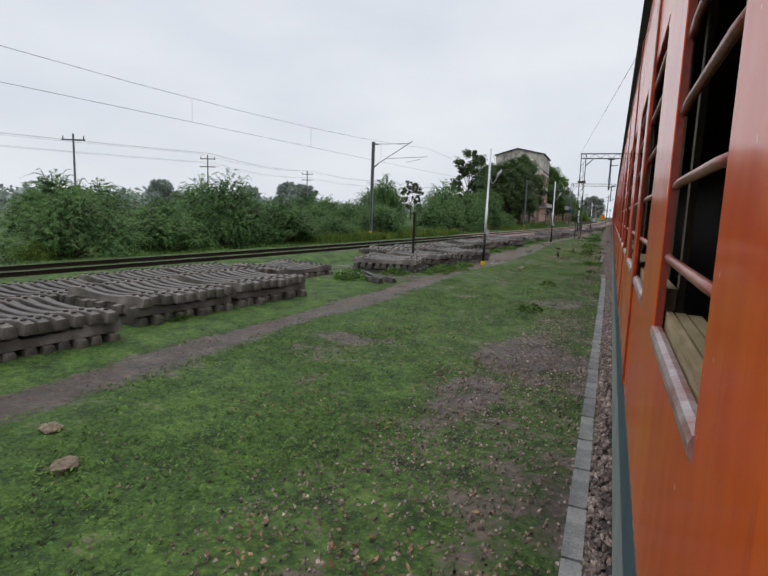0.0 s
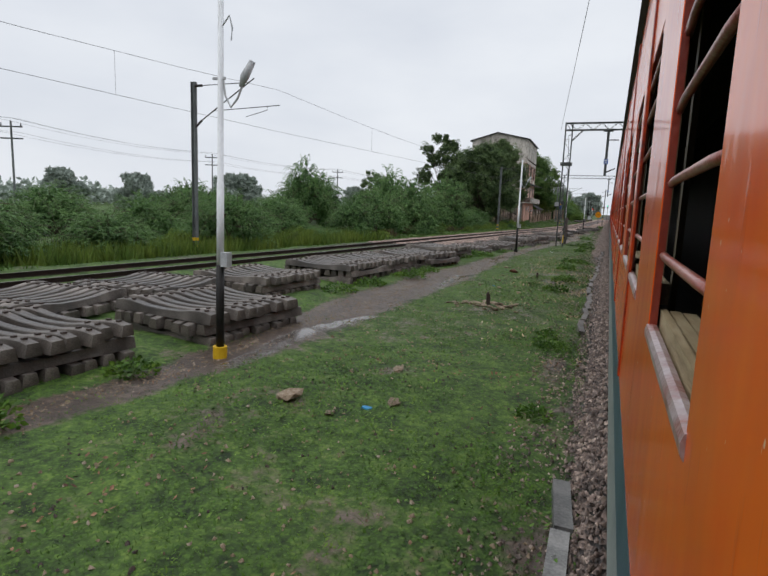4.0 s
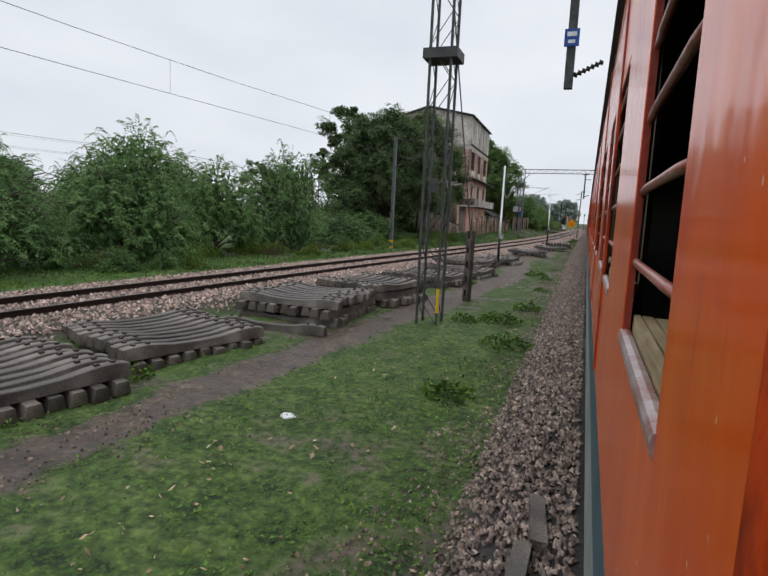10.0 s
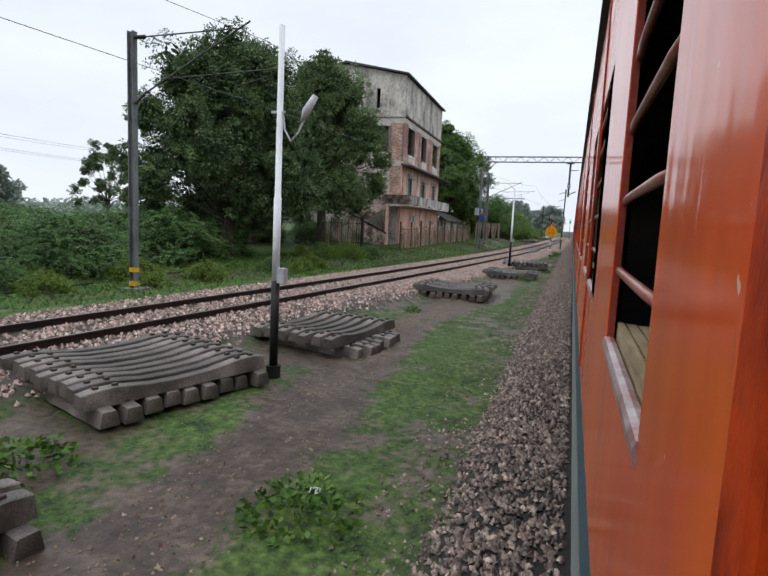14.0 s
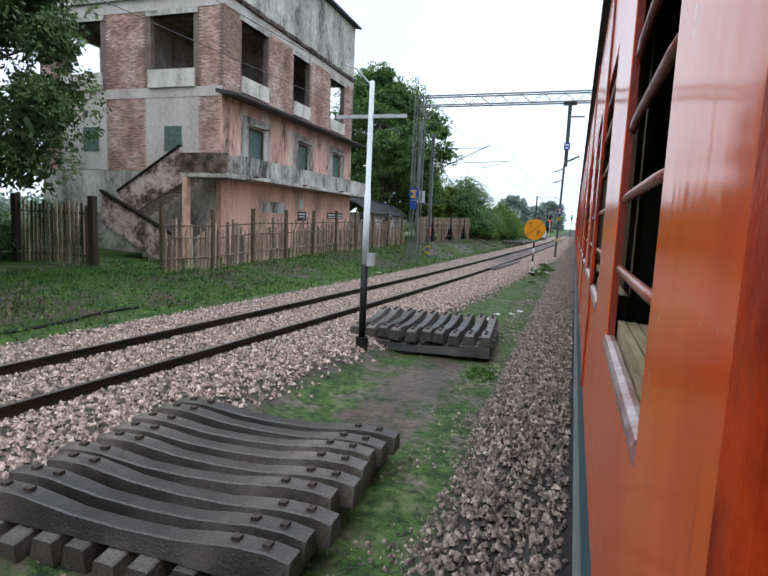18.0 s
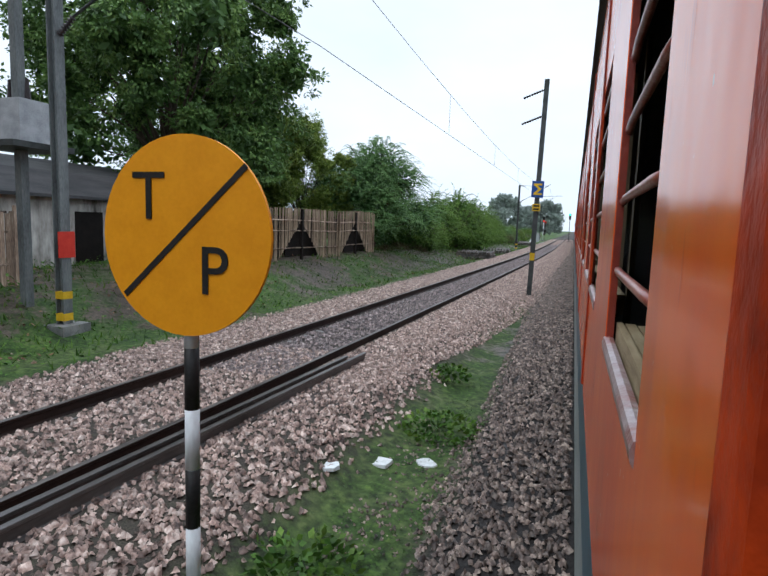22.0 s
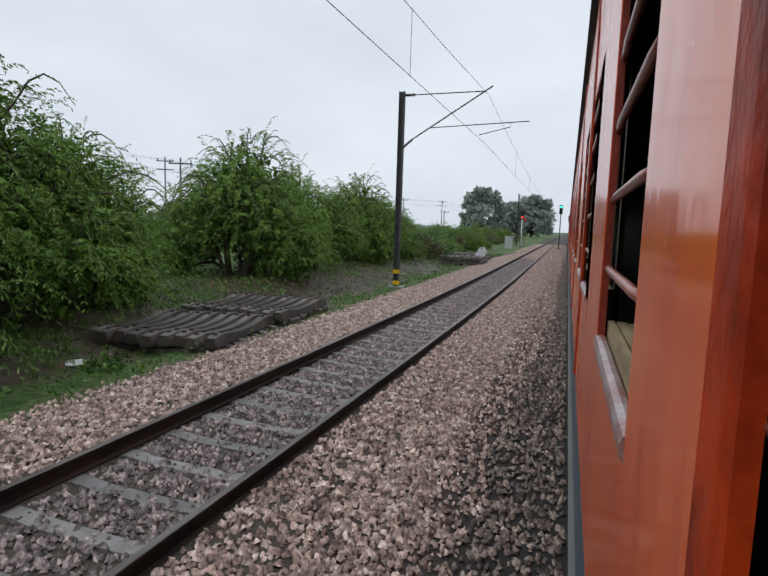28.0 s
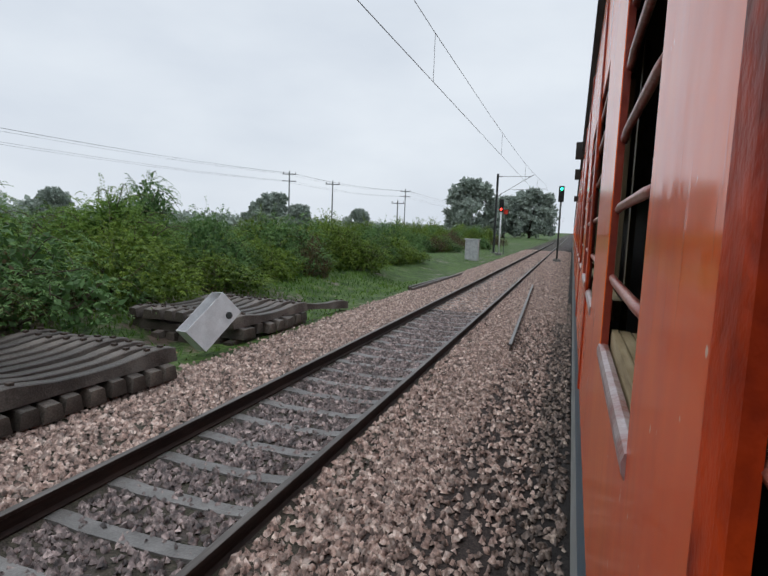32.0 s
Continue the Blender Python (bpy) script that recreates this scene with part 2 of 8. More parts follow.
M_RAIL = mat("rusty_rail_side", [(0.011, 0.006, 0.005), (0.028, 0.015, 0.011)], 5, 0.6, 0.25, stretch_by=(1, 0.2, 1))
M_RAILTOP = mat("worn_rail_head", [(0.05, 0.042, 0.038), (0.15, 0.135, 0.125)], 7, 0.35, 0.05, metal=0.5, stretch_by=(1, 0.1, 1))
M_LOOSE = mat("wet_spare_rail", [(0.03, 0.025, 0.023), (0.08, 0.07, 0.065)], 5, 0.3, 0.2, spec=0.6, stretch_by=(1, 0.2, 1))
M_TSLEEP = mat("track_sleeper_concrete", [(0.084, 0.079, 0.074), (0.162, 0.155, 0.148)], 5, 0.4, 0.35, per_object=0.25, spec=0.5)
M_STONE_OWN = mat("dark_ballast_stone", [(0.032, 0.023, 0.019), (0.135, 0.098, 0.082), (0.33, 0.262, 0.215)], 9.0, 0.45, 0.2, fine=30, island=0.6, spec=0.35)
M_STONE_MID = mat("wet_ballast_stone", [(0.031, 0.025, 0.025), (0.125, 0.095, 0.090), (0.350, 0.281, 0.263)], 9.0, 0.45, 0.2, fine=30, island=0.6, spec=0.35)
M_STONE_FAR = mat("pink_ballast_stone", [(0.06, 0.038, 0.031), (0.265, 0.182, 0.150), (0.52, 0.425, 0.37)], 9.0, 0.5, 0.2, fine=30, island=0.52, spec=0.3)
M_RUBBLE = mat("pale_rubble_stone", [(0.090, 0.064, 0.041), (0.180, 0.135, 0.090), (0.255, 0.217, 0.173)], 5, 0.7, 0.4, per_object=0.3)
M_CHIP = mat("pale_dry_chip", [(0.16, 0.10, 0.055), (0.32, 0.23, 0.14), (0.42, 0.36, 0.26)], 5, 0.7, 0, island=0.4)
M_LITTERLEAF = mat("brown_fallen_leaf", [(0.05, 0.022, 0.014), (0.15, 0.075, 0.045), (0.26, 0.17, 0.10)], 5, 0.6, 0, island=0.5)
M_KERB = mat("grey_kerb_concrete", [(0.07, 0.07, 0.068), (0.15, 0.15, 0.145), (0.23, 0.225, 0.215)], 4, 0.5, 0.4, per_object=0.25, spec=0.4)
M_GRASS = mat("grass_blade", [(0.022, 0.056, 0.010), (0.064, 0.132, 0.018), (0.130, 0.212, 0.030)], 0.9, 0.55, 0, fine=7, island=0.12, trans=0.25)
# duller green, mixed in more and more from y = 48 on
M_TURF = mat("dull_grass_blade", [(0.024, 0.044, 0.012), (0.062, 0.108, 0.027), (0.112, 0.168, 0.048)], 0.9, 0.55, 0, fine=7, island=0.2, trans=0.25)
M_WEED = mat("weed_leaf", [(0.020, 0.054, 0.010), (0.062, 0.132, 0.018), (0.132, 0.215, 0.034)], 2.0, 0.45, 0, fine=9, island=0.3, trans=0.2)
M_LEAF = leaf_mat("mesquite_leaf", [(0.026, 0.060, 0.018), (0.088, 0.172, 0.052), (0.180, 0.290, 0.095)])
M_NEARLEAF = leaf_mat("fresh_mesquite_leaf", [(0.020, 0.048, 0.008), (0.094, 0.174, 0.026), (0.205, 0.310, 0.054)])
M_LEAF2 = leaf_mat("dark_tree_leaf", [(0.022, 0.042, 0.015), (0.088, 0.140, 0.050), (0.205, 0.270, 0.105)])
M_MIDLEAF = leaf_mat("green_tree_leaf", [(0.026, 0.058, 0.015), (0.096, 0.174, 0.044), (0.205, 0.300, 0.076)])
M_OLIVE = leaf_mat("olive_tree_leaf", [(0.042, 0.066, 0.012), (0.150, 0.215, 0.036), (0.280, 0.345, 0.065)])
M_SCRUB = leaf_mat("yellowish_scrub_leaf", [(0.026, 0.050, 0.006), (0.122, 0.190, 0.024), (0.230, 0.305, 0.048)])
M_DRY = leaf_mat("dry_brown_leaf", [(0.05, 0.035, 0.018), (0.11, 0.085, 0.04), (0.14, 0.15, 0.05)])
# distance haze put into the leaf colour: pale grey-green
M_HAZEDLEAF = mat("haze_paled_far_leaf", [(0.24, 0.285, 0.25), (0.34, 0.385, 0.34)], 0.3, 0.7, 0, island=0.3, trans=0.2)
M_BARK = mat("grey_bark", [(0.05, 0.038, 0.028), (0.11, 0.085, 0.065)], 8, 0.85, 0.6, stretch_by=(1, 1, 0.25))
M_TWIG = mat("brown_twig", [(0.05, 0.04, 0.03), (0.10, 0.08, 0.055)], 8, 0.8, 0.3)
M_WHITE = mat("white_post_paint", [(0.50, 0.51, 0.52), (0.66, 0.68, 0.69)], 5, 0.5, 0.15, stretch_by=(1, 1, 0.3))
M_BLACK = mat("black_post_paint", [(0.008, 0.008, 0.008), (0.022, 0.02, 0.019)], 6, 0.5, 0.15)
M_STEEL = mat("grey_mast_steel", [(0.07, 0.075, 0.075), (0.13, 0.14, 0.14), (0.19, 0.20, 0.19)], 3, 0.55, 0.2, stretch_by=(1, 1, 0.3))
M_DSTEEL = mat("dark_mast_steel", [(0.03, 0.033, 0.033), (0.07, 0.075, 0.072)], 4, 0.55, 0.2)
M_YELLOW = mat("yellow_paint", [(0.50, 0.30, 0.01), (0.62, 0.40, 0.02)], 8, 0.55, 0.2)
M_AMBER = mat("amber_sign_paint", [(0.58, 0.225, 0.003), (0.65, 0.265, 0.005)], 5, 0.45, 0.05)
M_BOXWHITE = mat("white_enamel_sheet", [(0.50, 0.50, 0.51), (0.68, 0.69, 0.70)], 4, 0.45, 0.1)
M_SIGNBLUE = mat("blue_sign_paint", [(0.015, 0.05, 0.20), (0.025, 0.075, 0.27)], 6, 0.4, 0.05)
M_REDSIGN = mat("red_sign_paint", [(0.45, 0.03, 0.02), (0.55, 0.05, 0.03)], 6, 0.45, 0.05)
# wire colour lightened to stand in for haze and sky glare
M_WIRE = mat("haze_paled_wire", [(0.08, 0.08, 0.085), (0.12, 0.12, 0.125)], 5, 0.6, 0)
M_INSUL = mat("brown_insulator", [(0.02, 0.016, 0.016), (0.04, 0.03, 0.03)], 9, 0.3, 0)
M_PLASTER = mat("stained_pink_plaster", [(0.30, 0.19, 0.15), (0.66, 0.39, 0.30), (0.76, 0.47, 0.37)], 0.7, 0.85, 0.3, fine=6, stretch_by=(1, 1, 0.4))
M_PLASTER_OLD = mat("peeling_pink_plaster", [(0.081, 0.069, 0.063), (0.60, 0.36, 0.29), (0.74, 0.48, 0.39), (0.78, 0.77, 0.72)], 1.1, 0.85, 0.3, fine=5, stretch_by=(1, 1, 0.28))
M_CEMENT = mat("stained_grey_cement", [(0.13, 0.118, 0.106), (0.42, 0.39, 0.35), (0.66, 0.62, 0.56)], 0.7, 0.9, 0.4, fine=5, stretch_by=(1, 1, 0.6))
M_APRON = mat("cream_whitewash", [(0.34, 0.30, 0.25), (0.60, 0.56, 0.49), (0.70, 0.66, 0.58)], 1.2, 0.9, 0.2, fine=9, stretch_by=(1, 1, 0.5))
M_ROOM = mat("grey_room_plaster", [(0.16, 0.13, 0.115), (0.34, 0.29, 0.26), (0.46, 0.41, 0.38)], 1.2, 0.9, 0.2, fine=6)
M_PATCH = mat("smooth_beige_render", [(0.38, 0.33, 0.29), (0.52, 0.465, 0.42), (0.60, 0.55, 0.51)], 0.8, 0.9, 0.2, fine=9, stretch_by=(1, 1, 0.5))
M_STAIRWALL = mat("blotched_stair_parapet", [(0.045, 0.036, 0.032), (0.15, 0.11, 0.095), (0.44, 0.34, 0.30), (0.56, 0.47, 0.43)], 1.5, 0.9, 0.3, fine=7)
M_SOOT = mat("sooty_masonry", [(0.018, 0.015, 0.013), (0.075, 0.056, 0.046), (0.20, 0.15, 0.125)], 2.2, 0.9, 0.5, fine=16)
M_DIRTYWHITE = mat("stained_whitewash", [(0.07, 0.062, 0.055), (0.38, 0.35, 0.315), (0.62, 0.59, 0.54)], 1.1, 0.9, 0.3, fine=7, stretch_by=(1, 1, 0.35))
M_BRICK = mat("red_brick", [(0.223, 0.129, 0.105), (0.345, 0.220, 0.177), (0.424, 0.309, 0.262)], 2.0, 0.9, 0.35, per_object=0.3)
M_MORTAR = mat("brick_joint_mortar", [(0.14, 0.10, 0.085), (0.24, 0.185, 0.16)], 2.0, 0.95, 0.4, fine=20)
# frame tone is the dark one of an unlit room, shade put into the colour
M_DIMFRAME = mat("dim_room_tone_frame", [(0.10, 0.085, 0.075), (0.22, 0.19, 0.165)], 1.5, 0.9, 0.1)
M_GREENWIN = mat("green_shutter", [(0.06, 0.10, 0.085), (0.13, 0.18, 0.15)], 4, 0.6, 0.1)
M_SHEET = mat("roof_sheet", [(0.03, 0.03, 0.032), (0.075, 0.07, 0.07)], 3, 0.6, 0.3, stretch_by=(1, 0.2, 1))
M_FENCE = mat("weathered_fence_slat", [(0.06, 0.040, 0.030), (0.28, 0.20, 0.145), (0.52, 0.42, 0.33)], 2.5, 0.85, 0.4, per_object=0.6, stretch_by=(1, 1, 0.25))
M_FENCEPALE = mat("pale_fence_slat", [(0.085, 0.055, 0.037), (0.25, 0.185, 0.125), (0.37, 0.30, 0.22)], 2.5, 0.85, 0.4, per_object=0.4, stretch_by=(1, 1, 0.25))
# near-black: shade behind the fence openings; also copings, a door, some posts
M_NEARBLACK = mat("near_black_trim_and_gap", [(0.005, 0.0035, 0.003), (0.013, 0.009, 0.007)], 3, 0.8, 0.2)
M_REDSTONE = mat("red_brown_stone", [(0.06, 0.025, 0.016), (0.14, 0.06, 0.04)], 5, 0.6, 0.3)
M_BOX = mat("galvanised_box", [(0.30, 0.31, 0.32), (0.46, 0.47, 0.48)], 5, 0.5, 0.1, metal=0.2)
M_PAPER = mat("white_litter", [(0.5, 0.52, 0.52), (0.68, 0.7, 0.7)], 9, 0.7, 0.3)
M_BLUELIT = mat("blue_litter", [(0.03, 0.16, 0.38), (0.06, 0.30, 0.48)], 9, 0.6, 0.2)
M_PIPE = mat("black_hose", [(0.008, 0.008, 0.008), (0.02, 0.02, 0.02)], 9, 0.5, 0.1)


def glow(name, col, strength):
    m = bpy.data.materials.new(name)
    m.use_nodes = True
    b = m.node_tree.nodes["Principled BSDF"]
    b.inputs["Base Color"].default_value = (*col, 1)
    b.inputs["Emission Color"].default_value = (*col, 1)
    b.inputs["Emission Strength"].default_value = strength
    return m


M_LAMPRED = glow("red_signal_lens", (1.0, 0.03, 0.02), 6.0)
M_LAMPGREEN = glow("green_signal_lens", (0.05, 1.0, 0.55), 4.0)


def ground_material():
    m = bpy.data.materials.new("wet_grass_and_soil")
    m.use_nodes = True
    n, l = m.node_tree.nodes, m.node_tree.links
    b = n["Principled BSDF"]
    b.inputs["Specular IOR Level"].default_value = 0.3
    tc = n.new("ShaderNodeTexCoord")

    def noise_node(scale, detail=6.0):
        t = n.new("ShaderNodeTexNoise")
        t.inputs["Scale"].default_value, t.inputs["Detail"].default_value = scale, detail
        l.new(tc.outputs["Object"], t.inputs["Vector"])
        return t.outputs["Fac"]

    def ramp_node(src, stops, lo=0.33, hi=0.67):
        r = n.new("ShaderNodeValToRGB")
        e = r.color_ramp.elements
        for i, c in enumerate(stops):
            p = lo + (hi - lo) * i / (len(stops) - 1)
            el = e[i] if i < 2 else e.new(p)
            el.position, el.color = p, (*c, 1)
        l.new(src, r.inputs["Fac"])
        return r.outputs["Color"]

    def attr(name):
        a = n.new("ShaderNodeAttribute")
        a.attribute_name = name
        return a.outputs["Fac"]

    def math2(op, a, c):
        q = n.new("ShaderNodeMath")
        q.operation = op
        q.use_clamp = op == "ADD"
        for i, v in enumerate((a, c)):
            if isinstance(v, (int, float)):
                q.inputs[i].default_value = v
            else:
                l.new(v, q.inputs[i])
        return q.outputs[0]

    def smooth(src, lo, hi):
        r = n.new("ShaderNodeMapRange")
        r.interpolation_type = "SMOOTHSTEP"
        r.inputs["From Min"].default_value, r.inputs["From Max"].default_value = lo, hi
        l.new(src, r.inputs["Value"])
        return r.outputs["Result"]

    def mixc(f, a, c):
        q = n.new("ShaderNodeMix")
        q.data_type = "RGBA"
        l.new(f, q.inputs[0])
        l.new(a, q.inputs[6])
        l.new(c, q.inputs[7])
        return q.outputs[2]

    n_big, n_mid, n_fine, n_grain = noise_node(0.35), noise_node(1.7), noise_node(9.0), noise_node(60.0, 3.0)
    leafy = n.new("ShaderNodeTexVoronoi")
    leafy.inputs["Scale"].default_value = 30.0
    l.new(tc.outputs["Object"], leafy.inputs["Vector"])
    cell = n.new("ShaderNodeSeparateColor")
    l.new(leafy.outputs["Color"], cell.inputs[0])
    spread = math2("ADD", math2("MULTIPLY", cell.outputs[0], 0.16), math2("MULTIPLY", leafy.outputs["Distance"], -0.10))
    dull = ramp_node(n_fine, [(0.014, 0.024, 0.007), (0.054, 0.080, 0.022), (0.110, 0.146, 0.045)])
    grass = ramp_node(math2("ADD", spread, math2("ADD", math2("MULTIPLY", n_mid, 0.45), math2("MULTIPLY", n_fine, 0.40))),
                      [(0.010, 0.022, 0.005), (0.050, 0.100, 0.014), (0.124, 0.202, 0.030)])
    soil = ramp_node(math2("ADD", math2("MULTIPLY", n_mid, 0.35), math2("ADD", math2("MULTIPLY", n_fine, 0.4), math2("MULTIPLY", n_grain, 0.25))),
                     [(0.012, 0.008, 0.006), (0.053, 0.037, 0.028), (0.142, 0.106, 0.081)])
    mud = ramp_node(n_mid, [(0.046, 0.037, 0.031), (0.092, 0.076, 0.066)])
    # near-black beds: shade in the gaps between stones, put into the ground colour
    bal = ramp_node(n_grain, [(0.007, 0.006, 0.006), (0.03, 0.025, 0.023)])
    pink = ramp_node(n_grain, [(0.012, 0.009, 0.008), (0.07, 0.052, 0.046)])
    patch = math2("ADD", math2("MULTIPLY", n_big, 0.45), math2("MULTIPLY", n_mid, 0.35))
    patch = math2("ADD", patch, math2("MULTIPLY", n_fine, 0.20))
    bare = smooth(math2("ADD", patch, math2("MULTIPLY", attr("bare"), 0.5)), 0.535, 0.63)
    grass = mixc(math2("MULTIPLY", attr("dull"), smooth(n_mid, 0.38, 0.62)), grass, dull)
    col = mixc(bare, grass, soil)
    wet = smooth(math2("ADD", math2("MULTIPLY", attr("wet"), 0.55), math2("MULTIPLY", patch, 0.8)), 0.80, 0.88)
    col = mixc(wet, col, mud)
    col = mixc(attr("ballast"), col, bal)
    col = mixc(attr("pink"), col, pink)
    l.new(col, b.inputs["Base Color"])
    rr = n.new("ShaderNodeMapRange")
    rr.inputs["To Min"].default_value, rr.inputs["To Max"].default_value = 0.8, 0.16
    damp = n.new("ShaderNodeMath")
    damp.operation = "MAXIMUM"
    l.new(wet, damp.inputs[0])
    l.new(math2("MULTIPLY", bare, 0.5), damp.inputs[1])
    l.new(damp.outputs[0], rr.inputs["Value"])
    l.new(rr.outputs["Result"], b.inputs["Roughness"])
    sp = n.new("ShaderNodeMapRange")
    sp.inputs["To Min"].default_value, sp.inputs["To Max"].default_value = 0.3, 0.75
    l.new(wet, sp.inputs["Value"])
    l.new(sp.outputs["Result"], b.inputs["Specular IOR Level"])
    bp = n.new("ShaderNodeBump")
    bp.inputs["Strength"].default_value, bp.inputs["Distance"].default_value = 0.7, 0.05
    h = math2("MULTIPLY", math2("ADD", math2("MULTIPLY", n_fine, 0.5), math2("MULTIPLY", cell.outputs[0], 0.5)), math2("SUBTRACT", 1.0, wet))
    l.new(h, bp.inputs["Height"])
    l.new(bp.outputs["Normal"], b.inputs["Normal"])
    return m


M_GROUND = ground_material()


# ---------------------------------------------------------------- mesh helpers
class Geo:
    """Collects vertices and faces of one mesh."""

    def __init__(self):
        self.v, self.f, self.mi, self.cur = [], [], [], 0

    def add(self, vs, fs):
        o = len(self.v)
        self.v += [tuple(p) for p in vs]
        self.f += [tuple(i + o for i in q) for q in fs]
        self.mi += [self.cur] * len(fs)
        return self

    def box(self, x0, x1, y0, y1, z0, z1, m=None):
        p = [(x0, y0, z0), (x1, y0, z0), (x1, y1, z0), (x0, y1, z0), (x0, y0, z1), (x1, y0, z1), (x1, y1, z1), (x0, y1, z1)]
        if m is not None:
            p = [m @ Vector(q) for q in p]
        return self.add(p, [(0, 3, 2, 1), (4, 5, 6, 7), (0, 1, 5, 4), (1, 2, 6, 5), (2, 3, 7, 6), (3, 0, 4, 7)])

    def tube(self, path, radii, sides=6, caps=True):
        path = [Vector(p) for p in path]
        if isinstance(radii, (int, float)):
            radii = [radii] * len(path)
        vs, fs = [], []
        for i, p in enumerate(path):
            d = (path[min(i + 1, len(path) - 1)] - path[max(i - 1, 0)]).normalized()
            a = d.cross(Vector((0, 0, 1)))
            if a.length < 0.05:
                a = d.cross(Vector((1, 0, 0)))
            a.normalize()
            b = d.cross(a)
            for k in range(sides):
                t = 2 * math.pi * k / sides
                vs.append(p + (a * math.cos(t) + b * math.sin(t)) * radii[i])
        for i in range(len(path) - 1):
            for k in range(sides):
                k2 = (k + 1) % sides
                fs.append((i * sides + k, i * sides + k2, (i + 1) * sides + k2, (i + 1) * sides + k))
        if caps:
            fs.append(tuple(range(sides))[::-1])
            fs.append(tuple((len(path) - 1) * sides + k for k in range(sides)))
        return self.add(vs, fs)

    def prism(self, outline, axis, a, b):
        """Outline of 2D points, drawn along axis ('x', 'y' or 'z') from a to b."""
        n = len(outline)
        put = {"x": lambda p, q: (q, p[0], p[1]), "y": lambda p, q: (p[0], q, p[1]), "z": lambda p, q: (p[0], p[1], q)}[axis]
        vs = [put(p, a) for p in outline] + [put(p, b) for p in outline]
        fs = [tuple(range(n)), tuple(range(2 * n - 1, n - 1, -1))]
        fs += [(i, i + n, (i + 1) % n + n, (i + 1) % n) for i in range(n)]
        return self.add(vs, fs)

    def mesh(self, name, *mats, smooth=False):
        me = bpy.data.meshes.new(name)
        me.from_pydata(self.v, [], self.f)
        for m in mats:
            me.materials.append(m)
        if len(mats) > 1:
            me.polygons.foreach_set("material_index", self.mi)
        bm = bmesh.new()
        bm.from_mesh(me)
        bmesh.ops.recalc_face_normals(bm, faces=bm.faces)
        bm.to_mesh(me)
        bm.free()
        if smooth:
            me.polygons.foreach_set("use_smooth", [True] * len(me.polygons))
        return me


def part(name, me, parent, label="", m=None):
    """One mesh object under a thing or a part."""
    ob = new(name, me)
    ob.parent = parent
    if m is not None:
        ob.matrix_basis = m
    if label:
        ob["label"] = label
    return ob


def thing(name, label, category, at=None, group="", kind=""):
    ob = new(name)
    ob.empty_display_size = 0.2
    if at is not None:
        ob.matrix_basis = at
    return tagged(ob, label, category, group, kind)


def solid(name, me, label, category, at=None, group="", kind=""):
    ob = new(name, me)
    if at is not None:
        ob.matrix_basis = at
    return tagged(ob, label, category, group, kind)


def fast_mesh(name, verts, faces, *mats):
    """Mesh from numpy arrays; all faces have the same number of corners."""
    me = bpy.data.meshes.new(name)
    k = faces.shape[1]
    me.vertices.add(len(verts))
    me.vertices.foreach_set("co", np.ascontiguousarray(verts, dtype=np.float32).ravel())
    me.loops.add(faces.size)
    me.loops.foreach_set("vertex_index", np.ascontiguousarray(faces, dtype=np.int32).ravel())
    me.polygons.add(len(faces))
    me.polygons.foreach_set("loop_start", np.arange(0, faces.size, k, dtype=np.int32))
    for m in mats:
        me.materials.append(m)
    me.update(calc_edges=True)
    me.validate()
    return me


# ---------------------------------------------------------------- the lie of the land
CEN_Y = [-200, -20, 0, 20, 32, 43, 61, 81, 95, 113, 131, 144, 165, 190, 212, 240, 900]
CEN_X = [-62, -24, -20.3, -17.2, -15.7, -14.5, -12.8, -10.9, -9.3, -7.4, -5.95, -5.25, -4.45, -3.6, -3.15, -3.1, -3.1]
_yy = np.arange(-200, 900, 1.0)
_xx = np.convolve(np.pad(np.interp(_yy, CEN_Y, CEN_X), 9, mode="edge"), np.ones(19) / 19, "valid")


def cen(y):
    """x of the second track's centre line."""
    return np.interp(y, _yy, _xx)


def rail_z(y):
    return np.interp(y, [0, 150, 210], [-0.12, -0.08, 0.0])


def edge_x(y):
    """Outer edge of the ballast beside the train."""
    return np.interp(y, [-60, 26, 36, 45, 54, 57, 60, 100, 150, 160, 168, 900], [-0.03, -0.03, -0.3, -0.42, -0.3, -0.6, -0.85, -1.0, -1.05, -1.2, -1.6, -1.7])


def step(v, a, b):
    t = np.clip((v - a) / (b - a), 0, 1)
    return t * t * (3 - 2 * t)


def lumpy(x, y, s, k=0):
    return np.sin(x * s + 1.3 * k + np.sin(y * s * 0.7)) * np.sin(y * s * 0.83 + k + np.sin(x * s * 1.1)) * 0.5 + 0.5


